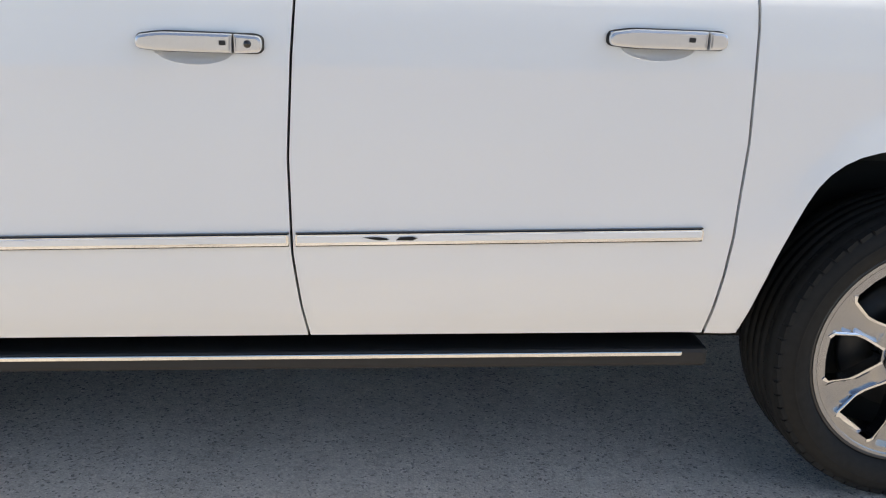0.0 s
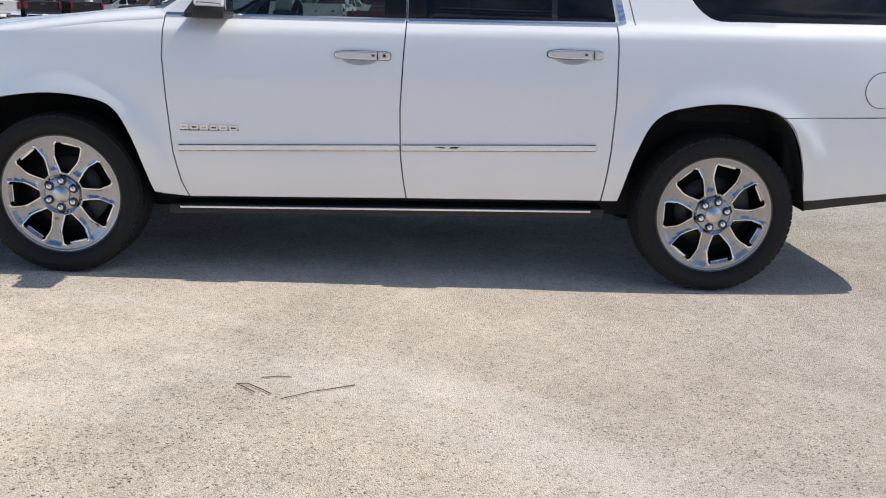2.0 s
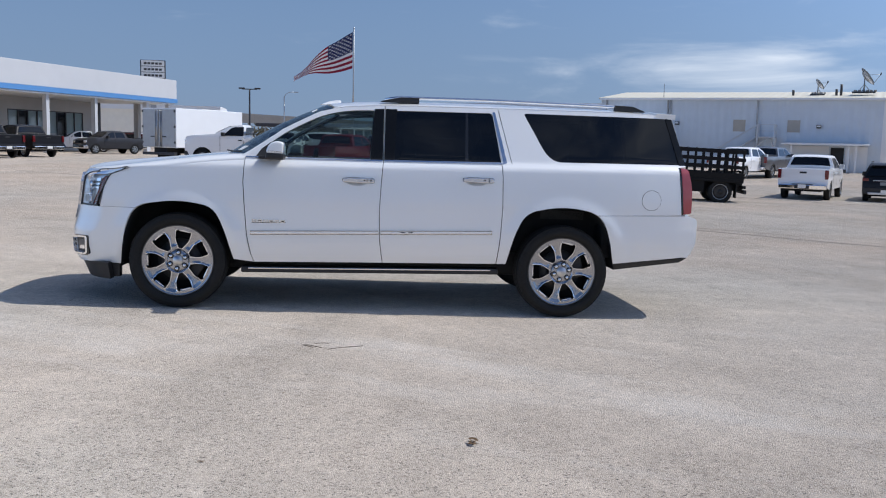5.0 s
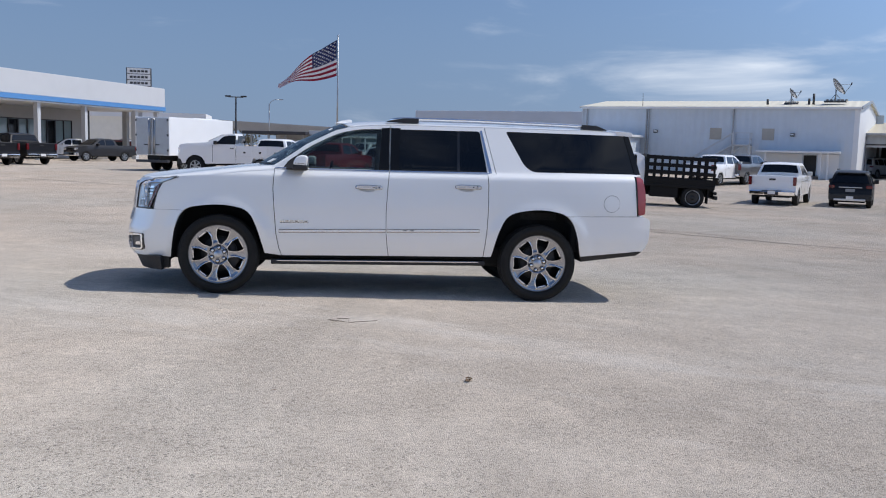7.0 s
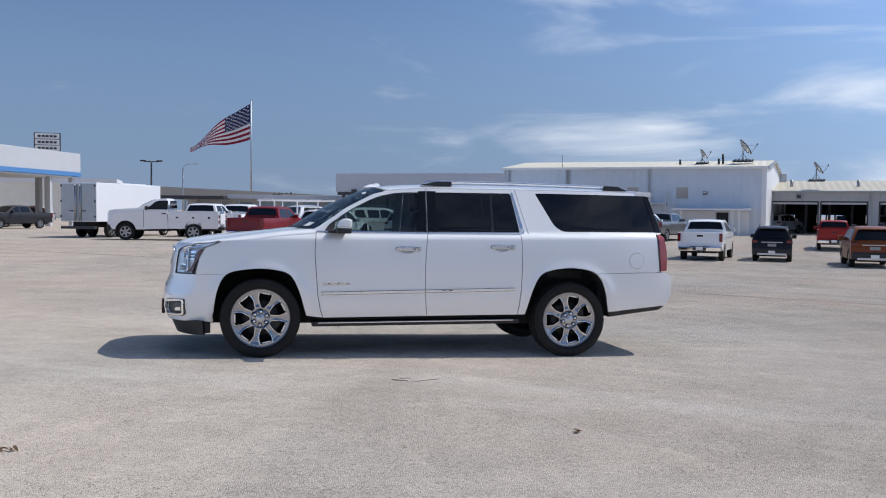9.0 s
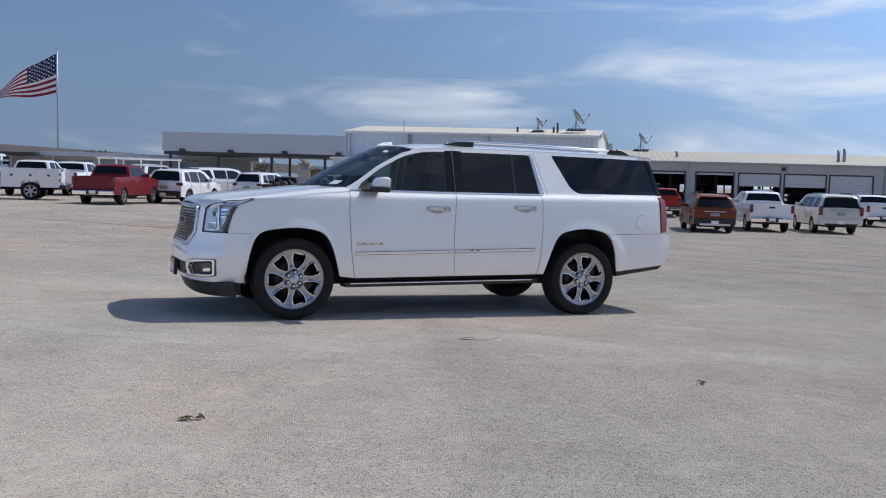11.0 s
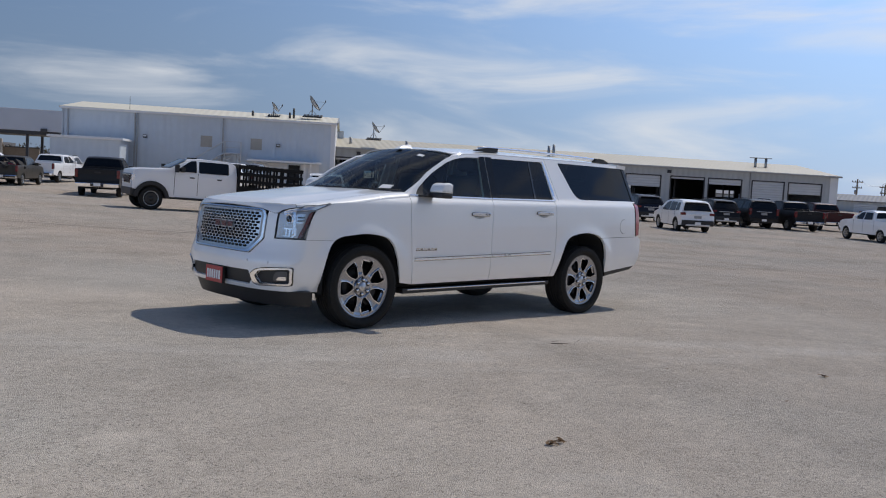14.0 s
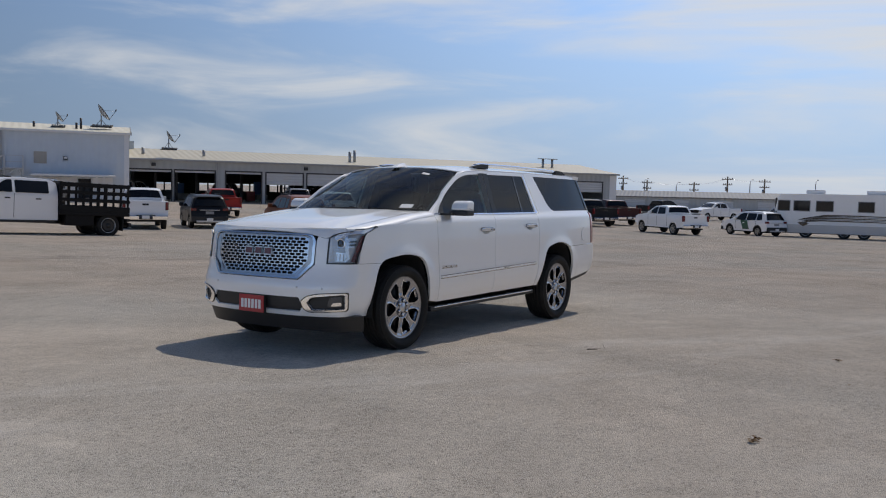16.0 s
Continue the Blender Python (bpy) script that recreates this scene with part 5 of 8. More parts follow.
# ---- background materials ----
def ribbed(name, colour, pitch, rough=0.5, axis="X"):
    """Sheet metal with upright ribs."""
    m = material(name, colour, rough, 0, 0, 0.8, 0.06)
    n, l = m.node_tree.nodes, m.node_tree.links
    wave = n.new("ShaderNodeTexWave")
    wave.bands_direction = axis
    wave.inputs["Scale"].default_value = 0.314 / pitch
    wave.inputs["Distortion"].default_value = 0
    co = n.new("ShaderNodeTexCoord")
    bump = n.new("ShaderNodeBump")
    bump.inputs["Distance"].default_value = 0.03
    bump.inputs["Strength"].default_value = 0.8
    l.new(co.outputs["Object"], wave.inputs["Vector"])
    l.new(wave.outputs["Fac"], bump.inputs["Height"])
    l.new(bump.outputs["Normal"], n["Principled BSDF"].inputs["Normal"])
    return m


BLUE_METAL = ribbed("pale_blue_wall", (0.56, 0.62, 0.68), 0.6)
GREY_METAL = ribbed("grey_wall", (0.40, 0.42, 0.43), 0.6)
CREAM_ROOF = ribbed("cream_roof", (0.66, 0.62, 0.50), 0.6)
ROLLER = ribbed("roller_door", (0.52, 0.54, 0.56), 0.25, 0.5, "Z")
FASCIA_GREY = material("grey_fascia", (0.51, 0.54, 0.59), 0.6, 0, 0, 1.5, 0.06)
WALL_WHITE = material("white_wall", (0.72, 0.73, 0.74), 0.55, 0, 0, 1.2, 0.04)
SHOW_PANEL = material("showroom_panel", (0.54, 0.55, 0.565), 0.5, 0, 0, 1.5, 0.05)
SHOP_ROOF = ribbed("weathered_roof", (0.48, 0.44, 0.34), 0.6)
WALL_TAUPE = material("taupe_wall", (0.43, 0.42, 0.41), 0.7, 0, 0, 0.8, 0.06)
BLUE_BAND = material("blue_band", (0.08, 0.24, 0.52), 0.4, 0, 0.2, 1.0, 0.04)
CREAM_WALL = material("cream_wall", (0.80, 0.76, 0.66), 0.7, 0, 0, 0.8, 0.06)
BEIGE = material("beige_board", (0.42, 0.39, 0.34), 0.7, 0, 0, 0.4, 0.08)
# near-black that stands for the shade inside the buildings
UNLIT = material("unlit_interior", (0.035, 0.036, 0.038), 0.8, 0, 0, 0.5, 0.2)
CONCRETE = material("concrete", (0.38, 0.36, 0.33), 0.85, 0, 0, 0.3, 0.12)
RAIL_GREY = material("pale_rail_paint", (0.56, 0.58, 0.60), 0.5, 0.1, 0, 0.3, 0.08)
STEEL = material("galvanised_steel", (0.36, 0.37, 0.38), 0.45, 0.7, 0, 0.3, 0.1)
DARKSTEEL = material("dark_steel", (0.05, 0.05, 0.055), 0.5, 0.3, 0, 0.3, 0.15)
TIMBER = material("weathered_timber", (0.20, 0.16, 0.12), 0.8, 0, 0, 0.2, 0.2)
SHOPGLASS = material("shop_glass", (0.22, 0.29, 0.31), 0.05, 0, 0.8, 2.0, 0.2)
CARGLASS = material("dark_car_glass", (0.007, 0.009, 0.012), 0.05, 0, 0.0, 0.6, 0.1, 0.0, 0.35)
TAIL_RED = material("dark_red_lens", (0.13, 0.008, 0.010), 0.15, 0, 0.3, 0.2, 0.1)
ALLOY = material("alloy_rim", (0.42, 0.43, 0.44), 0.3, 0.9, 0, 0.1, 0.06)
DISH_GREY = material("dish_grey", (0.30, 0.31, 0.32), 0.55, 0, 0, 0.3, 0.08)
FLAG_RED = material("flag_red", (0.24, 0.008, 0.03), 0.8, 0, 0, 0.5, 0.06)
FLAG_WHITE = material("flag_white", (0.72, 0.70, 0.70), 0.8, 0, 0, 0.5, 0.05)
FLAG_BLUE = material("flag_blue", (0.015, 0.022, 0.09), 0.8, 0, 0, 0.5, 0.06)
BARK = material("bark", (0.10, 0.08, 0.06), 0.9, 0, 0, 0.1, 0.2)
LEAVES = material("foliage", (0.105, 0.098, 0.065), 0.8, 0, 0, 0.3, 0.3)
DRYLEAF = material("dry_leaf", (0.24, 0.155, 0.085), 0.8, 0, 0, 0.02, 0.3)
TAR = material("tar_line", (0.16, 0.14, 0.12), 0.8, 0, 0, 0.1, 0.2)
GREEN = material("green_stripe", (0.02, 0.10, 0.06), 0.4, 0, 0.5, 0.5, 0.05)
COLOURS = {
    "white": ((0.83, 0.835, 0.84), "white"), "crimson": ((0.17, 0.010, 0.014), "deep red"), "cream": ((0.62, 0.60, 0.54), "cream white"), "black": ((0.008, 0.008, 0.010), "black"), "navy": ((0.010, 0.014, 0.028), "dark blue"),
    "maroon": ((0.05, 0.010, 0.010), "dark maroon"), "red": ((0.30, 0.018, 0.012), "red"), "copper": ((0.20, 0.055, 0.016), "copper orange"), "silver": ((0.42, 0.43, 0.44), "silver"),
    "grey": ((0.10, 0.10, 0.105), "dark grey"), "olive": ((0.045, 0.040, 0.030), "olive brown"), "charcoal": ((0.030, 0.030, 0.033), "charcoal grey"), "white_green": ((0.83, 0.835, 0.84), "white"),
}
PAINTS = {k: material(k + "_car_paint", c, 0.4, 0.15 if k in ("silver", "grey", "copper") else 0, 0.12 if c[1] < 0.1 else 0.8, 1.0, 0.03, 0.0, 0.25 if c[1] < 0.1 else 0.5) for k, (c, _) in COLOURS.items()}

# ---- workshop buildings ----
ALONG = -31.6
WAREHOUSE = pose(19.92, 66.97, 0.12, 0, 0, ALONG) @ Matrix.Scale(0.955, 4)
warehouse = thing("warehouse", WAREHOUSE, "pale blue ribbed metal warehouse with a cream roof", "building")
LONG, DEEP, EAVE, RIDGE = 22.8, 13.0, 5.6, 6.40


def wall_x(x, z):
    return (x, 0, z)


front_holes = [[(18.9, 0.02), (19.9, 0.02), (19.9, 1.75), (18.9, 1.75)]]
part("front_wall", sheet("front_wall", [(0, -0.4), (LONG, -0.4), (LONG, EAVE), (0, EAVE)], wall_x, front_holes, 2.0, 0.2), BLUE_METAL, warehouse)
# the building is a little out of square
SKEW = Matrix(((1, 0.09, 0, 0), (0, 1, 0, 0), (0, 0, 1, 0), (0, 0, 0, 1)))
for x in (0, LONG):
    bm = prism([(0.0, -0.4), (DEEP, -0.4), (DEEP, EAVE), (DEEP / 2, RIDGE), (0.0, EAVE)], x - 0.1, x + 0.1, "x")
    bmesh.ops.transform(bm, matrix=SKEW, verts=bm.verts)
    part("gable_wall", bm, BLUE_METAL if x == 0 else WALL_WHITE, warehouse)
part("back_wall", box(2.0, LONG + 1.9, DEEP - 0.1, DEEP + 0.1, -0.4, EAVE), BLUE_METAL, warehouse)
for y0, y1, z0, z1 in ((-0.25, DEEP / 2, EAVE - 0.05, RIDGE), (DEEP + 0.25, DEEP / 2, EAVE - 0.05, RIDGE)):
    bm = prism([(y0, z0), (y1, z1), (y1, z1 + 0.14), (y0, z0 + 0.14)], -0.25, LONG + 0.25, "x")
    bmesh.ops.transform(bm, matrix=SKEW, verts=bm.verts)
    part("roof_slope", bm, CREAM_ROOF, warehouse)
for y0, y1, z0, z1 in ((-0.30, DEEP / 2, EAVE - 0.12, RIDGE - 0.07), (DEEP + 0.3, DEEP / 2, EAVE - 0.12, RIDGE - 0.07)):
    bm = prism([(y0, z0), (y1, z1), (y1, z1 + 0.26), (y0, z0 + 0.26)], LONG + 0.251, LONG + 0.32, "x")
    bmesh.ops.transform(bm, matrix=SKEW, verts=bm.verts)
    part("verge_trim", bm, STEEL, warehouse)
part("gutter", box(-0.2, LONG + 0.2, -0.33, -0.2, EAVE - 0.12, EAVE + 0.06, 0.02), WALL_WHITE, warehouse)
part("corner_trim", box(LONG - 0.28, LONG + 0.12, -0.06, 0.06, -0.4, EAVE, 0.01), WALL_WHITE, warehouse)
for x in (5.75, 5.95, 13.1, 0.35):
    part("downpipe", box(x, x + 0.12, -0.16, -0.03, -0.3, EAVE - 0.1, 0.02), STEEL, warehouse)
for x in (11.35, 15.6):
    w = part("boarded_window", box(x, x + 0.85, -0.03, 0.02, 2.98, 3.83, 0.01), BEIGE, warehouse)
    part("window_rim", sheet("window_rim", [(x - 0.06, 2.92), (x + 0.91, 2.92), (x + 0.91, 3.89), (x - 0.06, 3.89)], lambda u, v: (u, -0.035, v), [[(x, 2.98), (x + 0.85, 2.98), (x + 0.85, 3.83), (x, 3.83)]], 1, 0.03), BEIGE, w)
for x, z in ((17.75, 3.42), (6.5, 3.56)):
    lamp = part("wall_lamp", box(x, x + 0.34, -0.25, 0.0, z - 0.16, z + 0.12, 0.02), DARKSTEEL, warehouse)
    part("lamp_glass", box(x + 0.04, x + 0.30, -0.262, -0.248, z - 0.05, z + 0.06), WHITE, lamp)
# outside stair with landing and upper door
stair = thing("outside_stair", WAREHOUSE, "pale grey steel stair with a railed landing at the warehouse", "stairs")
part("landing", box(13.3, 14.8, -1.3, -0.02, 2.42, 2.52, 0.01), RAIL_GREY, stair)
for x, y in ((13.35, -1.25), (14.7, -1.25), (14.7, -0.1), (13.35, -0.1)):
    part("post", box(x, x + 0.09, y - 0.05, y + 0.05, -0.3, 3.5), RAIL_GREY, stair)
for z in (2.95, 3.45):
    part("rail", box(13.35, 14.75, -1.28, -1.22, z, z + 0.05), RAIL_GREY, stair)
    part("rail", box(14.7, 14.76, -1.25, -0.1, z, z + 0.05), RAIL_GREY, stair)
for s in (-1.2, -0.35):
    part("stringer", tube((9.2, s, -0.2), (13.3, s, 2.45), 0.07, n=6), RAIL_GREY, stair)
    part("handrail", tube((9.2, s, 0.8), (13.3, s, 3.45), 0.035, n=6), RAIL_GREY, stair)
for i in range(14):
    x = 9.3 + i * 0.29
    part("tread", box(x, x + 0.27, -1.2, -0.35, -0.15 + i * 0.188, -0.11 + i * 0.188), RAIL_GREY, stair)
for a, b in (((13.4, -1.25, 1.7), (14.2, -1.25, 2.4)), ((14.7, -1.25, 1.7), (14.4, -1.25, 2.4))):
    part("brace", tube(a, b, 0.035, n=6), RAIL_GREY, stair)
part("upper_door", box(13.6, 14.6, -0.05, 0.02, 2.5, 4.6, 0.01), BLUE_METAL, warehouse, "plain upper door")
# awning with white back wall, posts and a dark doorway
aw = thing("awning", WAREHOUSE, "white lean-to awning over a dock door", "awning")
part("canopy", box(15.3, 21.7, -1.6, -0.02, 1.98, 2.12, 0.02, pose(0, 0, 0, 2, 0, 0)), WALL_WHITE, aw)
for x in (20.2, 20.75, 16.0):
    part("post", box(x, x + 0.12, -1.45, -1.33, -0.4, 2.0), WALL_WHITE, aw)
part("dock_panel", box(15.9, 18.8, -0.08, -0.03, -0.35, 1.85), WALL_WHITE, aw)
part("dock_panel", box(20.0, 21.6, -0.08, -0.03, -0.35, 1.85), WALL_WHITE, aw)
# near-black board set behind the doorway in place of the unlit room
part("door_shade", box(18.9, 19.9, 0.3, 0.36, -0.2, 1.75), UNLIT, aw)
for i in range(3):
    part("pallet_stack", box(18.7 + 0.55 * i, 19.15 + 0.55 * i, -1.2, -0.5, -0.4, 0.05 + 0.12 * (i % 2), 0.02), TIMBER, aw)
# annex box at the far end
annex = thing("annex", WAREHOUSE, "flat-roofed pale metal annex beside the warehouse", "building")
part("annex_wall", box(0.1, 5.35, -5.0, -0.3, -0.4, 2.95), BLUE_METAL, annex)
part("annex_roof", box(-0.1, 5.65, -5.3, -0.2, 2.95, 3.14, 0.03), WALL_WHITE, annex)
part("annex_end", box(5.34, 5.39, -4.8, -0.4, -0.3, 2.9), BLUE_METAL, annex)


def satellite_dish(x, y, z, r, base):
    d = thing("satellite_dish", WAREHOUSE @ pose(x, y, z), "grey satellite dish on a roof mast", "satellite dish", "roof dishes")
    bm = bmesh.new()
    rings = []
    for i in range(6):
        k = i / 5
        rings.append([bm.verts.new((r * k * math.cos(a), 0.32 * r * k * k, r * 0.94 * k * math.sin(a))) for a in np.linspace(0, 2 * math.pi, 20, False)])
    bmesh.ops.remove_doubles(bm, verts=rings[0], dist=1e-3)
    for i in range(1, 5):
        for j in range(20):
            bm.faces.new((rings[i][j], rings[i][(j + 1) % 20], rings[i + 1][(j + 1) % 20], rings[i + 1][j])).smooth = True
    bm.faces.new(rings[1])
    bmesh.ops.solidify(bm, geom=bm.faces[:], thickness=0.03)
    turn = pose(0, 0, r * 0.55, 34, 0, -106)
    bmesh.ops.transform(bm, matrix=turn, verts=bm.verts)
    part("reflector", bm, DISH_GREY, d)
    tip = turn @ Vector((0.1, r * 1.35, -0.55 * r))
    part("feed_arm", tube(turn @ Vector((0, 0.3 * r, -0.9 * r)), tip, 0.025, n=6), STEEL, d)
    part("feed_arm", tube(turn @ Vector((0, 0.3 * r, 0.2 * r)), tip, 0.015, n=6), STEEL, d)
    part("feed_horn", tube(tip, tip + Vector((0.03, 0.05, 0.16)), 0.05, n=8), DARKSTEEL, d)
    part("mast", tube((0, 0, -base), (0, 0, r * 0.55), 0.05, n=8), STEEL, d)
    for a in (0.4, 2.5, 4.6):
        part("strut", tube((0.75 * r * math.cos(a), 0.75 * r * math.sin(a), -base), (0, 0, 0.0), 0.025, n=6), STEEL, d)
    part("ballast_frame", box(-r, r, -0.55 * r, 0.55 * r, -base - 0.04, -base + 0.07, 0.02), DARKSTEEL, d)
    for i in range(6):
        xx = -0.85 * r + i * 0.34 * r
        part("ballast_block", box(xx, xx + 0.26 * r, -0.35 * r, 0.35 * r, -base + 0.07, -base + 0.20, 0.02), CONCRETE, d)
    return d


satellite_dish(17.45, 2.6, 6.55, 0.55, 0.48)
satellite_dish(20.9, 2.6, 6.9, 0.86, 0.65)
satellite_dish(27.05, 6.2, 5.35, 0.70, 0.70)
for x, h in ((18.9, 0.55), (19.25, 0.95), (15.6, 0.5)):
    tagged(part("vent_pipe", tube((0, 0, 0), (0, 0, h), 0.10, n=10), DARKSTEEL), "dark roof vent pipe on the warehouse", "vent pipe", "roof pipes").matrix_world = WAREHOUSE @ pose(x, 2.2, 5.95)
tagged(part("roof_aerial", tube((0, 0, 0), (0, 0, 1.3), 0.03, 0.015, 6), DARKSTEEL), "thin aerial on the warehouse roof", "aerial").matrix_world = WAREHOUSE @ pose(5.3, 0.4, 5.6)

# workshop with service bays
shop = thing("workshop", pose(43.7, 58.6, -0.35, 0, 0, ALONG), "long grey metal workshop with a row of roller-door bays", "building")
S0, S1, SE, SD, SR = -2.9, 49.0, 3.95, 16.0, 5.1
BAYS = [(-2.35, 1.42, "open"), (1.55, 5.22, "open"), (6.05, 9.45, "open"), (9.75, 13.4, "part"), (13.65, 17.25, "part"), (17.45, 21.15, "shut"), (22.0, 25.6, "shut"),
        (25.95, 29.7, "part"), (30.65, 34.35, "open"), (34.7, 38.4, "slit"), (39.45, 43.1, "shut"), (43.5, 47.35, "part")]
TOP = 3.14
holes = [[(a, 0.0), (b, 0.0), (b, TOP), (a, TOP)] for a, b, _ in BAYS]
part("front_wall", sheet("front_wall", [(S0, -0.6), (S1, -0.6), (S1, SE), (S0, SE)], wall_x, holes, 3.0, 0.22), GREY_METAL, shop)
for x in (S0, S1):
    part("gable_wall", prism([(0.0, -0.6), (SD, -0.6), (SD, SE), (SD / 2, SR), (0.0, SE)], x - 0.1, x + 0.1, "x"), GREY_METAL, shop)
back_holes = []
for a, b, k in BAYS:
    if k in ("part", "open"):
        back_holes.append([(a + 0.5, 1.25), (a + 2.9, 1.25), (a + 2.9, 2.05), (a + 0.5, 2.05)])
# back wall and ceiling carry the bays' inner shade in their colour
part("back_wall", sheet("back_wall", [(S0, -0.6), (S1, -0.6), (S1, SE), (S0, SE)], lambda x, z: (x, SD, z), back_holes, 3.0, 0.2, True), UNLIT, shop)
part("ceiling", box(S0, S1, 0.3, SD, SE - 0.1, SE - 0.02), UNLIT, shop)
part("shop_floor", box(S0, S1, 0.0, SD, -0.6, 0.01), CONCRETE, shop)
for y0, y1 in ((-0.3, SD / 2), (SD + 0.3, SD / 2)):
    part("roof_slope", prism([(y0, SE - 0.02), (y1, SR), (y1, SR + 0.12), (y0, SE + 0.10)], S0 - 0.2, S1 + 0.35, "x"), SHOP_ROOF, shop)
part("gutter", box(S0, S1 + 0.3, -0.42, -0.28, SE - 0.06, SE + 0.12, 0.02), STEEL, shop)
for i, (a, b, k) in enumerate(BAYS):
    drop = {"open": 2.92, "part": 2.0, "shut": 0.0, "slit": 2.55}[k]
    door = part("roller_door", box(a, b, 0.06, 0.12, drop, TOP + 0.02), ROLLER, shop)
    for x in (a - 0.02, b - 0.10):
        part("door_guide", box(x, x + 0.12, -0.03, 0.05, 0, TOP), DARKSTEEL, door)
    part("door_header", box(a, b, -0.02, 0.05, TOP - 0.06, TOP + 0.06), DARKSTEEL, door)
    if k == "open" or k == "part":
        for x in (a + 0.9, b - 0.9):
            lift = part("lift_post", box(x, x + 0.22, 5.0, 5.3, 0, 3.4, 0.02), DARKSTEEL, shop)
        part("lift_beam", box(a + 0.9, b - 0.68, 5.0, 5.3, 3.2, 3.42, 0.02), DARKSTEEL, shop)
        for xx in (a + 1.3, a + 2.1):
            part("back_post", box(xx, xx + 0.14, 15.6, 15.75, 0, 3.0), DARKSTEEL, shop)
        part("work_bench", box(b - 1.6, b - 0.4, 12.0, 12.7, 0, 0.95, 0.02), STEEL, shop)
        part("shelf_rack", box(b - 1.5, b - 0.6, 13.5, 13.9, 0, 2.3 - 0.3 * (i % 3), 0.02), BLUE_BAND if i % 2 else DARKSTEEL, shop)
        part("tool_cabinet", box(a + 0.3, a + 1.2, 9.0, 9.5, 0, 1.3, 0.02), PLATE_RED if i % 3 == 0 else DARKSTEEL, shop)
for x in (-0.35, 13.4, 30.3, 5.3, 22.0, 39.2):
    if x in (-0.35, 13.4, 30.3):
        part("wall_lamp", box(x, x + 0.34, -0.22, 0, 3.42, 3.72, 0.02), DARKSTEEL, shop)
    else:
        part("downpipe", box(x, x + 0.12, -0.14, -0.02, 0, SE - 0.1, 0.02), STEEL, shop)
part("corner_column", box(48.2, S1 + 0.1, -0.05, 0.04, -0.5, SE - 0.1, 0.01), WALL_WHITE, shop)
for x, h, y in ((18.8, 1.0, 2.5), (19.3, 1.15, 2.5), (42.0, 0.9, 4.0), (43.2, 0.9, 4.0), (-0.7, 0.6, 3.0), (4.7, 0.55, 3.0)):
    pipe = tagged(part("vent_pipe", tube((0, 0, -0.3), (0, 0, h), 0.14, n=10), STEEL), "steel vent stack on the workshop roof", "vent pipe", "roof pipes")
    pipe.matrix_world = pose(43.7, 58.6, -0.35, 0, 0, ALONG) @ pose(x, y, SE + 0.15 + y * 0.14)
    if x > 40:
        part("vent_hood", box(-0.6, 0.6, -0.2, 0.2, h, h + 0.08, 0.02), STEEL, pipe)

# grey drive-through canopy and low building behind
canopy = thing("carport", pose(7.6, 97, 0, 0, 0, -29), "long grey flat carport canopy on dark posts", "carport")
part("carport_fascia", box(0, 22, -0.2, 9, 3.87, 6.05, 0.05), FASCIA_GREY, canopy)
part("carport_soffit", box(0.2, 21.8, -0.15, 8.8, 3.50, 3.86), DARKSTEEL, canopy)
for x in (0.6, 6.2, 12.4, 18.5):
    for y in (0.3, 8.0):
        part("post", box(x, x + 0.26, y, y + 0.26, -0.2, 3.52), DARKSTEEL, canopy)
    part("flood_lamp", box(x + 1.5, x + 2.1, -0.5, -0.2, 3.75, 4.15, 0.03), DARKSTEEL, canopy)
low = thing("office_building", pose(-9, 107, 0, 0, 0, -14), "low dark office building with a pale flat roof edge", "building")
part("office_wall", box(0, 28, 0, 8, -0.2, 3.0), WALL_TAUPE, low)
part("roof_edge", box(4.2, 29, -1.4, 9, 3.0, 3.5, 0.05), FASCIA_GREY, low)
part("roof_edge", box(-4, 4.2, -3, 9, 2.9, 3.3, 0.05), DARKSTEEL, low)
for i in range(8):
    part("office_window", box(5 + i * 2.8, 7.0 + i * 2.8, -0.06, 0.02, 0.8, 2.6), SHOPGLASS, low)
for i in range(5):
    part("post", box(-3 + i * 2.2, -2.8 + i * 2.2, -2.6, -2.4, -0.2, 2.95), STEEL, low)

# showroom with its white fascia and blue band
show = thing("showroom", pose(-17.4, 76.3, 0, 0, 0, -109.6), "white showroom front with a blue band and square columns", "building")
part("fascia", box(-0.2, 40, -7.5, 0.0, 4.80, 6.5, 0.03), SHOW_PANEL, show)
part("blue_band", box(-0.25, 40, -7.6, 0.06, 4.42, 4.79, 0.02), BLUE_BAND, show)
part("soffit", box(0, 40, -7.4, -0.1, 4.30, 4.41), WALL_WHITE, show)
part("roof_slab", box(4, 40, -22, -7.4, 4.3, 5.2), WALL_WHITE, show)
for x in (0.3, 3.8, 11.0, 16.7, 23.5, 30.5, 37.0):
    part("column", box(x + 0.05, x + 0.40, -0.66, -0.30, -0.1, 4.42, 0.02), SHOW_PANEL, show)
part("column", box(0.5, 0.95, -3.75, -3.30, -0.1, 4.42, 0.02), WALL_TAUPE, show, "taupe clad pillar")
part("column", box(0.3, 0.75, -2.95, -2.45, -0.1, 4.42, 0.02), SHOW_PANEL, show)
part("wall_end_post", box(2.25, 2.60, -6.62, -6.28, -0.1, 4.38, 0.02), DARKSTEEL, show)
win_rows = []
for x in (4.5, 9.2, 15.0, 21.0, 27.0, 33.0):
    win_rows.append([(x, 0.3), (x + 4.6, 0.3), (x + 4.6, 3.3), (x, 3.3)])
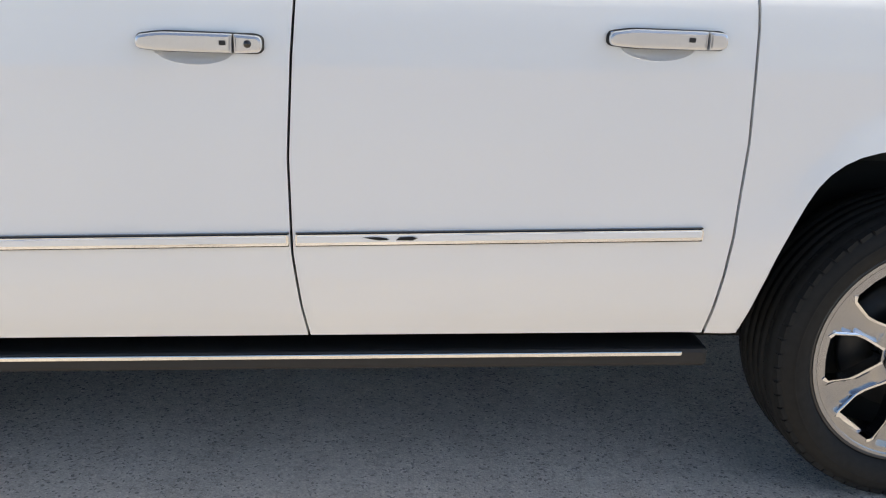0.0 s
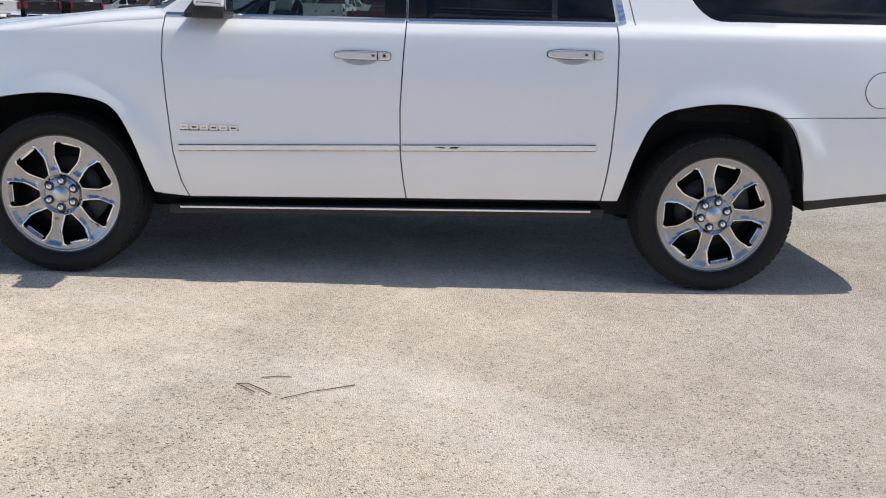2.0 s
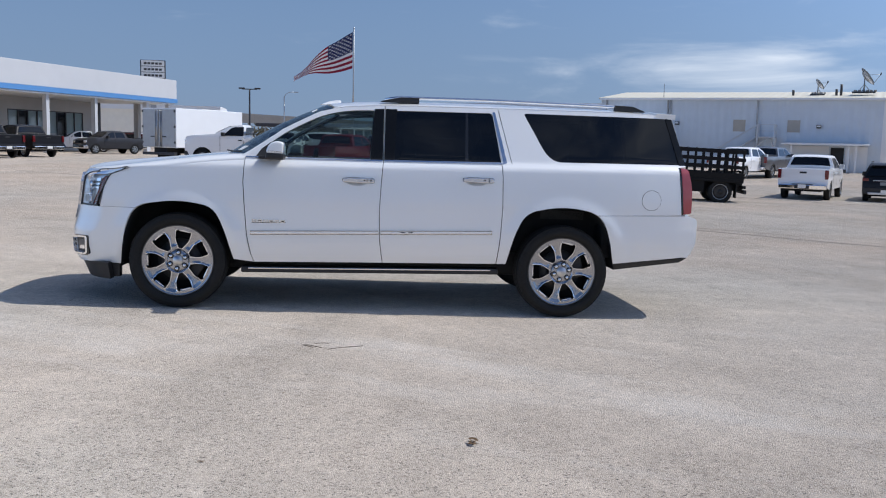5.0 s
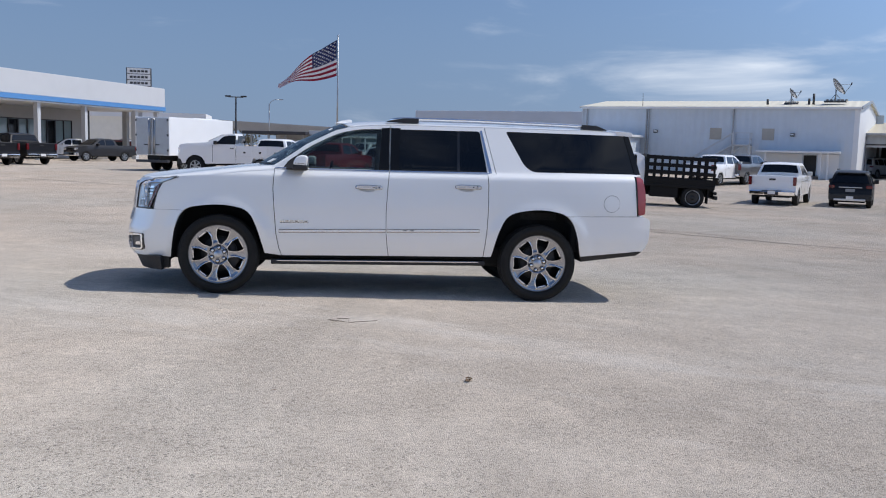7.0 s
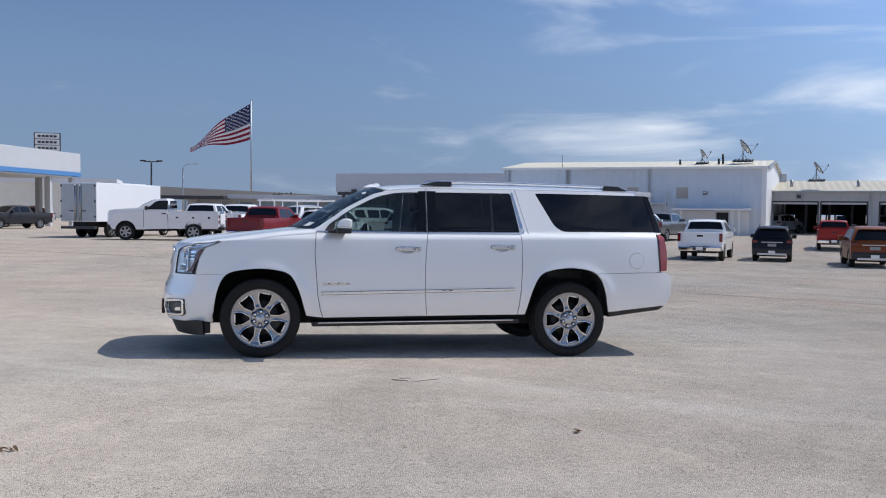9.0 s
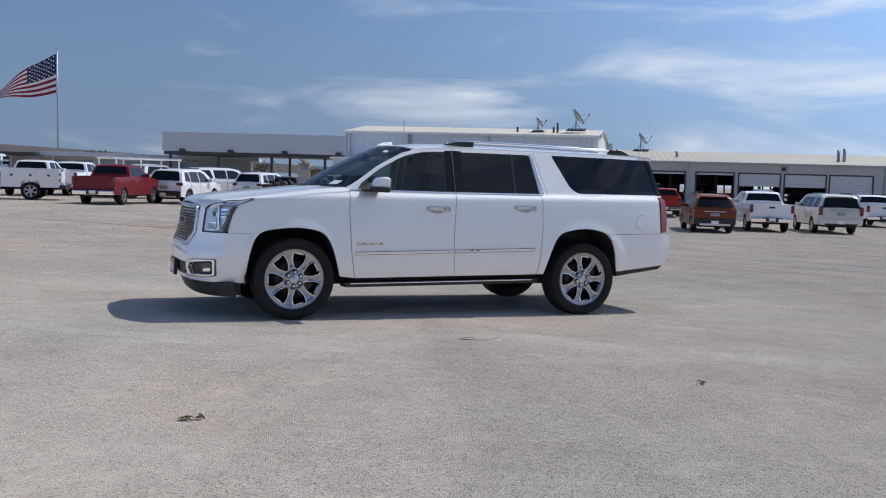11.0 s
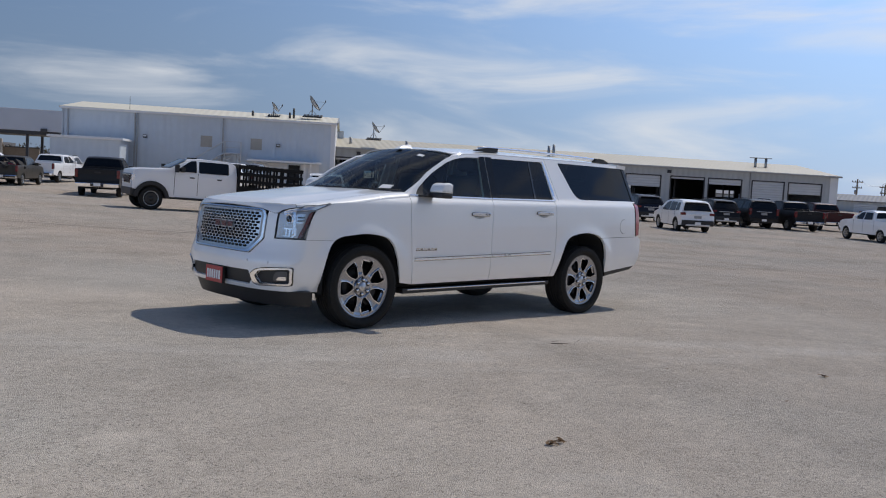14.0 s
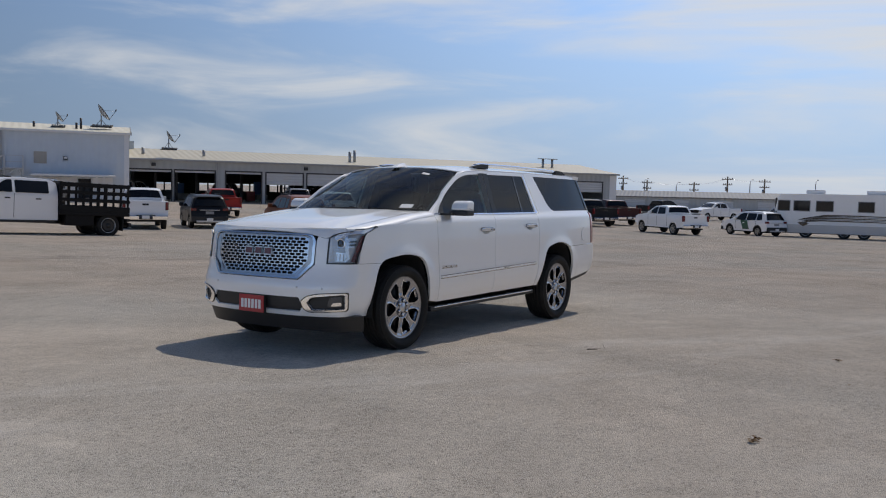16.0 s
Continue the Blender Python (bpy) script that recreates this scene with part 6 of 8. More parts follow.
part("front_wall", sheet("showroom_wall", [(2.4, -0.1), (40, -0.1), (40, 4.4), (2.4, 4.4)], lambda x, z: (x, -6.5, z), win_rows, 3, 0.2, True), WALL_TAUPE, show)
for x in (4.5, 9.2, 15.0, 21.0, 27.0, 33.0):
    win = part("window", box(x, x + 4.6, -6.62, -6.58, 0.3, 3.3), SHOPGLASS, show)
    for i in range(5):
        part("window_bar", box(x + i * 1.13, x + i * 1.13 + 0.08, -6.56, -6.48, 0.3, 3.3), DARKSTEEL, win)
    part("window_bar", box(x, x + 4.6, -6.56, -6.48, 0.3, 0.38), DARKSTEEL, win)
    part("window_bar", box(x, x + 4.6, -6.56, -6.48, 3.22, 3.3), DARKSTEEL, win)
    part("entrance_door", box(x + 2.34, x + 3.39, -6.575, -6.565, 0.32, 3.2), CARGLASS, win)
    part("low_blind", box(x + 0.1, x + 4.5, -6.577, -6.570, 0.4, 1.45), DISH_GREY, win)
part("end_wall", box(2.3, 2.5, -22, -6.5, -0.1, 4.4), WALL_TAUPE, show)

# pylon sign, flag, lamps
sign = thing("pylon_sign", pose(-30.8, 126.6, 0, 0, 0, 8), "tall dealer sign with three white panels in a dark frame", "sign")
part("sign_frame", box(-1.75, 1.75, -0.2, 0.2, 9.6, 12.25, 0.03), DARKSTEEL, sign)
for i in range(3):
    p = part("sign_panel", box(-1.6, 1.6, -0.26, -0.2, 9.7 + i * 0.85, 10.47 + i * 0.85, 0.01), WHITE, sign)
    for k in range(5):
        part("sign_bar", box(-1.25 + k * 0.52, -0.85 + k * 0.52, -0.28, -0.255, 9.92 + i * 0.85, 10.22 + i * 0.85), DARKSTEEL, p)
part("sign_post", box(-0.4, 0.4, -0.18, 0.18, 0, 9.6), STEEL, sign)

flagpole = thing("flagpole", pose(-2.9, 196.5, 0), "tall grey steel pole that carries the flag", "flagpole")
part("pole", tube((0, 0, 0), (0, 0, 26.2), 0.22, 0.12, 12), STEEL, flagpole)
part("finial", lathe([(0.001, -0.2), (0.2, -0.08), (0.2, 0.08), (0.001, 0.2)], 12), SATIN, flagpole).matrix_local = pose(0, 0, 26.3, 90, 0, 0)
part("foot", box(-1, 1, -1, 1, 0, 0.5, 0.1), CONCRETE, flagpole)
flag = thing("flag", pose(-2.9, 196.5, 0), "large striped red, white and blue flag blowing from its pole", "flag")


def cloth(u, v):
    """u along the fly 0..1, v up the hoist 0..1: the cloth sags towards its free end."""
    u = min(max(u, 0.0), 1.0)
    x = -0.25 - 13.0 * u
    top = 25.4 - 8.0 * u - 2.2 * smooth(0.35, 1.0, u)
    bottom = 17.4 - 2.8 * u - 0.3 * math.sin(7 * u)
    bottom = min(bottom, top - 0.5)
    z = bottom + (top - bottom) * v
    return (x, 0.9 * math.sin(6.5 * u + 1.2 * v) * (0.2 + u), z + 0.22 * math.sin(11 * u + 2 * v) * u)


for i in range(13):
    v0, v1 = 1 - (i + 1) / 13, 1 - i / 13
    u0 = 0.42 if i < 7 else 0.0
    part("stripe", sheet("stripe", [(u0, v0), (1, v0), (1, v1), (u0, v1)], cloth, step=0.07, depth=0.01), FLAG_RED if i % 2 == 0 else FLAG_WHITE, flag)
canton = part("canton", sheet("canton", [(0, 6 / 13), (0.42, 6 / 13), (0.42, 1), (0, 1)], cloth, step=0.06, depth=0.01), FLAG_BLUE, flag)
for r in range(9):
    for c in range(6 - r % 2):
        u, v = 0.035 + (c + 0.5 * (r % 2)) * 0.07, 6 / 13 + (r + 0.7) * 7 / 13 / 9.6
        star = []
        for k in range(10):
            a, rad = math.pi / 2 + k * math.pi / 5, 1.0 if k % 2 == 0 else 0.42
            star.append((u + 0.020 * rad * math.cos(a), v + 0.030 * rad * math.sin(a)))
        for s in (1, -1):
            part("star", sheet("star", star, cloth, step=0.2, depth=0, flip=s < 0, lift=0.05), FLAG_WHITE, canton)


def lot_lamp(x, y, h, kind):
    d = thing("lot_lamp", pose(x, y, ground_z(x, y)), "dark steel lot lamp with twin heads" if kind == "twin" else "steel street lamp with a curved arm", "street lamp", "lot lamps")
    part("pole", tube((0, 0, 0), (0, 0, h), 0.14, 0.09, 8), DARKSTEEL if kind == "twin" else STEEL, d)
    if kind == "twin":
        part("cross_arm", box(-0.9, 0.9, -0.06, 0.06, h - 0.12, h, 0.01), DARKSTEEL, d)
        for s in (-1, 1):
            part("lamp_head", box(s * 0.95 - 0.35, s * 0.95 + 0.35, -0.2, 0.2, h - 0.06, h + 0.12, 0.03), DARKSTEEL, d)
    else:
        part("arm", sweep([(0, 0, h - 0.2), (0.25, 0, h + 0.4), (0.9, 0, h + 0.75), (1.8, 0, h + 0.8)], 0.05, 6), STEEL, d)
        part("lamp_head", box(1.7, 2.4, -0.15, 0.15, h + 0.72, h + 0.86, 0.03), STEEL, d)


lot_lamp(-14.2, 104, 7.4, "twin")
lot_lamp(-14, 149, 8.6, "arm")
lot_lamp(-42, 168, 10, "arm")
lot_lamp(-36, 118, 7.6, "twin")
for x, y, h in ((170, 61.5, 3.8), (172.5, 55.6, 3.2), (176, 41.7, 4.4), (178.5, 29.8, 4.8)):
    lot_lamp(x, y, h + 0.2, "arm")


def utility_pole(x, y, top):
    d = thing("utility_pole", pose(x, y, ground_z(x, y) - 0.1, 0, 0, 70), "wooden utility pole with crossarms", "utility pole", "utility poles")
    h = top - ground_z(x, y)
    part("pole", tube((0, 0, 0), (0, 0, h), 0.20, 0.14, 8), TIMBER, d)
    for k, w in ((0.5, 1.3), (1.6, 1.1)):
        part("crossarm", box(-w, w, -0.08, 0.08, h - k - 0.16, h - k, 0.01), TIMBER, d)
        for s in (-0.9, -0.4, 0.4, 0.9):
            part("insulator", tube((s * w, 0, h - k), (s * w, 0, h - k + 0.22), 0.06, n=6), DARKSTEEL, d)
    part("transformer", tube((0.3, 0, h - 2.9), (0.3, 0, h - 2.1), 0.22, n=10), STEEL, d)


POLES = [(167.6, 65.2, 5.4), (169.4, 60.7, 4.6), (172.5, 51.9, 4.4), (174.3, 45.7, 5.6), (176.1, 38.9, 5.2), (206, 92, 6.0), (215, 120, 6.2)]
for p in POLES:
    utility_pole(*p)
for a, b in zip(POLES, POLES[1:5]):
    for k in (-0.8, 0.8):
        p, q = Vector((a[0], a[1] + k * 0.3, a[2] - 0.4)), Vector((b[0], b[1] + k * 0.3, b[2] - 0.4))
        tagged(part("overhead_cable", sweep([p.lerp(q, t) - Vector((0, 0, 0.5 * math.sin(math.pi * t))) for t in np.linspace(0, 1, 7)], 0.011, 4), STEEL), "thin dark overhead cable between the utility poles", "cable", "overhead cables")

# long low buildings and the raised road far off
SHED_ROOF = ribbed("shed_roof", (0.11, 0.11, 0.11), 0.6)
shed = thing("long_shed", pose(118, 62, -1.3, 0, 0, -71), "long low grey metal shed far across the lot", "building")
part("shed_wall", box(-40, 60, 0, 14, 0, 2.5), GREY_METAL, shed)
part("shed_roof", prism([(-0.4, 2.4), (7, 3.3), (14.4, 2.4), (14.4, 2.55), (7, 3.45), (-0.4, 2.55)], -41, 61, "x"), SHED_ROOF, shed)
for i in range(14):
    part("shed_door", box(-36 + i * 6.5, -33 + i * 6.5, -0.06, 0.02, 0, 2.1), ROLLER, shed)
road = thing("overpass", pose(-60, 215, 0, 0, 0, -4), "pale concrete overpass far behind the lot", "bridge")
part("deck", prism([(0, 6.2), (120, 1.8), (120, 3.0), (0, 7.6)], 0, 12), CONCRETE, road)
part("parapet", prism([(0, 7.6), (120, 3.0), (120, 3.8), (0, 8.4)], -0.2, 0.2), CONCRETE, road)
for i in range(6):
    part("pier", box(8 + i * 17, 10 + i * 17, 2, 10, -0.3, 6.0 - i * 0.62), CONCRETE, road)
hall = thing("beige_hall", pose(-70, 140, 0, 0, 0, 4), "beige flat hall behind the showroom", "building")
part("hall_wall", box(0, 46, 0, 12, 0, 5.6), CREAM_WALL, hall)
part("hall_edge", box(-0.3, 46.3, -0.3, 12.3, 5.6, 6.4), WALL_WHITE, hall)
gate = thing("gatehouse", pose(27.85, 111.7, 0, 0, 0, -20), "small cream gatehouse with a hipped brown roof", "building")
part("gate_wall", box(-0.8, 0.8, -0.8, 0.8, -0.6, 3.25), BEIGE, gate)
part("gate_roof", lathe([(0.05, 0.5), (1.65, 0.0), (1.6, -0.12), (0.05, -0.12)], 4), TIMBER, gate).matrix_local = pose(0, 0, 3.3, 90, 45, 0)
part("gate_window", box(-0.35, 0.45, -0.84, -0.78, 2.3, 3.0), SHOPGLASS, gate)
yard = thing("brick_store", pose(30.2, 112.5, 0, 0, 0, -20), "low rust-brown store beside the gatehouse", "building")
part("store_wall", box(-1.1, 3, -1, 3, -0.6, 2.25), TIMBER, yard)
part("store_roof", box(-1.2, 3.1, -1.15, 3.2, 2.25, 2.38), DARKSTEEL, yard)

# far trees, one clump of leaves on limbs each
rng = random.Random(5)


def tree(x, y, h, spread):
    t = thing("tree", pose(x, y, ground_z(x, y)), "scrubby grey-green tree far behind the lot", "tree", "far trees")
    bm = bmesh.new()
    add_tube(bm, (0, 0, 0), (0.1, 0, h * 0.5), 0.16, 0.09, 7)
    tips = []
    for i in range(7):
        a = i * 0.9 + rng.random()
        tip = Vector((math.cos(a) * spread * 0.6, math.sin(a) * spread * 0.6, h * (0.55 + 0.35 * rng.random())))
        add_tube(bm, (0.05, 0, h * (0.25 + 0.03 * i)), tip, 0.06, 0.02, 5)
        tips.append(tip)
    part("trunk", bm, BARK, t)
    vs, fs = [], []
    for i in range(520):
        c = rng.choice(tips) + Vector((rng.gauss(0, 0.3), rng.gauss(0, 0.3), rng.gauss(0, 0.16))) * spread
        if c.z < h * 0.25:
            continue
        q = Euler((rng.uniform(0, 6), rng.uniform(0, 6), rng.uniform(0, 6))).to_matrix()
        s = 0.10 * spread * rng.uniform(0.5, 1.2)
        k = len(vs)
        vs += [tuple(c + q @ Vector(p) * s) for p in ((-1, 0, 0), (0, -0.5, 0.15), (1, 0, 0), (0, 0.5, 0.15))]
        fs.append((k, k + 1, k + 2, k + 3))
    me = bpy.data.meshes.new("crown")
    me.from_pydata(vs, [], fs)
    part("crown", me, LEAVES, t)


for x, y, h, s in ((20, 131, 3.4, 2.8), (24.5, 129, 3.2, 2.6), (34, 124, 2.5, 2.2), (38, 122, 2.4, 2.0), (-2, 150, 3.6, 2.6), (4, 156, 4.2, 3.0), (-20, 160, 3.4, 3.0), (-26, 166, 4, 3.0)):
    tree(x, y, h, s)

# ---- parked vehicles ----
PROFILES = {
    "suv": dict(prof=[(0.03, 0.40), (0.0, 0.58, 0.05), (0.03, 0.82, 0.05), (0.10, 1.06, 0.05), (0.40, 1.60, 0.12), (0.75, 1.70, 0.2), (1.7, 1.74, 0.3), (2.55, 1.71, 0.3), (2.98, 1.60, 0.2), (3.62, 1.12, 0.15), (4.30, 1.01, 0.2), (4.60, 0.88, 0.12), (4.70, 0.66, 0.1), (4.66, 0.40)],
                belt=1.08, w=0.93, arch=(0.92, 3.72), ar=0.40, wr=0.355, low=0.34,
                glass=[[(0.50, 1.16), (1.05, 1.12), (1.05, 1.58), (0.66, 1.57)], [(1.13, 1.12), (2.02, 1.10), (2.02, 1.61), (1.13, 1.60)], [(2.10, 1.10), (3.20, 1.12), (2.78, 1.50), (2.45, 1.60), (2.10, 1.61)]],
                shield=((3.56, 1.165), (3.03, 1.565)), back=((0.14, 1.13), (0.385, 1.565)), tail=(0.93, 1.07, 0.26), lamp=(0.78, 0.95), bed=None),
    "big_suv": dict(prof=[(0.03, 0.46), (0.0, 0.66, 0.05), (0.03, 0.92, 0.05), (0.10, 1.18, 0.05), (0.26, 1.76, 0.12), (0.6, 1.86, 0.15), (1.8, 1.90, 0.3), (2.95, 1.88, 0.3), (3.35, 1.79, 0.2), (3.98, 1.30, 0.15), (4.85, 1.19, 0.2), (5.18, 1.06, 0.1), (5.27, 0.80, 0.1), (5.23, 0.44)],
                    belt=1.22, w=1.0, arch=(1.25, 4.25), ar=0.44, wr=0.40, low=0.42,
                    glass=[[(0.36, 1.28), (1.25, 1.26), (1.12, 1.74), (0.46, 1.74)], [(1.40, 1.26), (2.28, 1.25), (2.28, 1.75), (1.36, 1.75)], [(2.36, 1.25), (3.58, 1.27), (3.18, 1.66), (2.9, 1.75), (2.36, 1.76)]],
                    shield=((3.92, 1.345), (3.40, 1.75)), back=((0.13, 1.24), (0.26, 1.72)), tail=(0.90, 1.32, 0.16), lamp=(0.85, 1.08), bed=None),
    "pickup": dict(prof=[(0.10, 0.55), (0.06, 0.72), (0.08, 0.80), (0.09, 1.33, 0.03), (1.88, 1.33), (1.93, 1.42), (2.10, 1.84, 0.08), (2.45, 1.91, 0.15), (3.25, 1.91, 0.2), (3.62, 1.82, 0.15), (4.32, 1.34, 0.12), (5.35, 1.25, 0.2), (5.70, 1.12, 0.1), (5.80, 0.85, 0.1), (5.76, 0.46)],
                   belt=1.30, w=1.0, arch=(1.20, 4.90), ar=0.46, wr=0.41, low=0.46,
                   glass=[[(2.12, 1.37), (3.02, 1.35), (3.02, 1.80), (2.28, 1.80)], [(3.10, 1.35), (4.02, 1.37), (3.58, 1.70), (3.35, 1.80), (3.10, 1.81)]],
                   shield=((4.25, 1.39), (3.66, 1.79)), back=((1.955, 1.44), (2.085, 1.79)), tail=(0.92, 1.30, 0.13), lamp=(0.92, 1.12), bed=(0.16, 1.86)),
    "van": dict(prof=[(0.04, 0.45), (0.0, 0.62, 0.05), (0.02, 1.20), (0.10, 2.02, 0.1), (0.5, 2.10, 0.2), (3.6, 2.10, 0.3), (4.15, 1.92, 0.2), (4.80, 1.25, 0.15), (5.35, 1.08, 0.15), (5.55, 0.85, 0.1), (5.56, 0.42)],
                belt=1.20, w=1.0, arch=(1.05, 4.55), ar=0.42, wr=0.37, low=0.40, glass=[[(3.55, 1.25), (4.45, 1.28), (4.05, 1.75), (3.55, 1.82)]],
                shield=((4.74, 1.31), (4.20, 1.87)), back=((0.035, 1.30), (0.085, 1.85)), tail=(0.85, 1.35, 0.13), lamp=(0.80, 1.0), bed=None),
}
PROFILES["suv"].update(seams=(1.08, 2.06, 3.12), pulls=(1.2, 2.2))
PROFILES["big_suv"].update(seams=(1.36, 2.32, 3.45), pulls=(1.55, 2.5))
PROFILES["pickup"].update(seams=(1.90, 3.06, 4.10), pulls=(2.25, 3.2))
PROFILES["small_suv"] = PROFILES["suv"]
PROFILES["single_cab"] = dict(prof=[(1.95, 0.60), (2.00, 1.0), (2.02, 1.66), (2.05, 2.05, 0.06), (2.30, 2.17, 0.1), (3.40, 2.19, 0.2), (3.85, 2.12, 0.12), (4.68, 1.70, 0.08), (5.90, 1.61, 0.1), (6.17, 1.53, 0.08), (6.22, 1.0, 0.05), (6.20, 0.58)],
                          belt=1.58, w=1.03, arch=(0.0, 5.28), ar=0.57, wr=0.46, low=0.56,
                          glass=[[(2.22, 1.63), (3.04, 1.62), (3.04, 2.09), (2.22, 2.09)], [(3.12, 1.62), (4.22, 1.63), (3.78, 2.03), (3.55, 2.09), (3.12, 2.10)]],
                          shield=((4.62, 1.74), (3.92, 2.09)), back=((2.0, 1.7), (2.03, 2.05)), tail=(0.92, 1.30, 0.13), lamp=(1.12, 1.40), bed=None, seams=(3.08, 4.35), pulls=(2.25, 3.2))
# the long crew cab: its front wheel further forward, the front door glass running out over it
PROFILES["hd_cab"] = dict(PROFILES["single_cab"], arch=(0.0, 5.46), seams=(3.64, 4.58), pulls=(2.65, 3.78), shield=((4.74, 1.72), (4.05, 2.10)),
                          prof=[(1.95, 0.60), (2.00, 1.0), (2.02, 1.66), (2.05, 2.05, 0.06), (2.30, 2.17, 0.1), (3.50, 2.19, 0.2), (3.98, 2.13, 0.12), (4.80, 1.69, 0.08), (5.95, 1.62, 0.1), (6.19, 1.55, 0.06), (6.23, 1.0, 0.05), (6.20, 0.58)],
                          glass=[[(2.36, 1.63), (3.60, 1.62), (3.60, 2.09), (2.36, 2.09)], [(3.70, 1.62), (4.55, 1.64), (4.02, 2.02), (3.88, 2.09), (3.70, 2.10)]])


def round_line(pts, n=4):
    """An open line with its inner corners rounded."""
    out = [pts[0][:2]]
    for a, b, c in zip(pts, pts[1:], pts[2:]):
        p = Vector(b[:2])
        u, v = Vector(a[:2]) - p, Vector(c[:2]) - p
        d = min(b[2] if len(b) > 2 else 0.02, u.length * 0.45, v.length * 0.45)
        p0, p1 = p + u.normalized() * d, p + v.normalized() * d
        for j in range(n + 1):
            t = j / n
            out.append(tuple((1 - t) ** 2 * p0 + 2 * t * (1 - t) * p + t * t * p1))
    out.append(pts[-1][:2])
    return out


wheel_cache = {}


def car_wheel(parent, x, y, r, out, steel=False):
    if (r, steel) not in wheel_cache:
        tyre = lathe([(r * 0.66, -0.10), (r * 0.80, -0.125), (r * 0.95, -0.11), (r, -0.085), (r, 0.085), (r * 0.95, 0.11), (r * 0.66, 0.10)], 28)
        if not steel:
            rim = bmesh.new()
            for i in range(6):
                add_box(rim, 0.0, r * 0.62, -0.10, -0.07, -r * 0.09, r * 0.09, 0, Matrix.Rotation(i * math.pi / 3, 4, "Y"))
        else:
            rim = lathe([(0.001, -0.13), (r * 0.13, -0.13), (r * 0.16, -0.10), (r * 0.22, -0.075), (r * 0.30, -0.07), (r * 0.42, -0.095), (r * 0.50, -0.085), (r * 0.56, -0.05)], 28)
        ring = lathe([(r * 0.58, -0.06), (r * 0.66, -0.11), (r * 0.68, -0.08), (r * 0.60, -0.04)], 28, True)
        # closing disc, its dark colour standing for the shade behind the spokes
        back = lathe([(0.001, -0.04), (r * 0.64, -0.035)], 20)
        made = []
        for nm, b, m in (("tyre", tyre, RUBBER), ("spokes", rim, BRAKE if steel else ALLOY), ("rim", ring, STEEL if steel else ALLOY), ("wheel_shade_disc", back, UNDER)):
            me = bpy.data.meshes.new(nm)
            b.to_mesh(me)
            b.free()
            me.materials.append(m)
            made.append(me)
        wheel_cache[(r, steel)] = made
    ty, sp, ri, ba = wheel_cache[(r, steel)]
    w = part("wheel", ty, RUBBER, parent)
    w.matrix_local = pose(x, y, r, 0, 20, 0 if out < 0 else 180)
    part("spokes", sp, ALLOY, w)
    part("rim", ri, ALLOY, w)
    part("wheel_shade_disc", ba, UNDER, w)


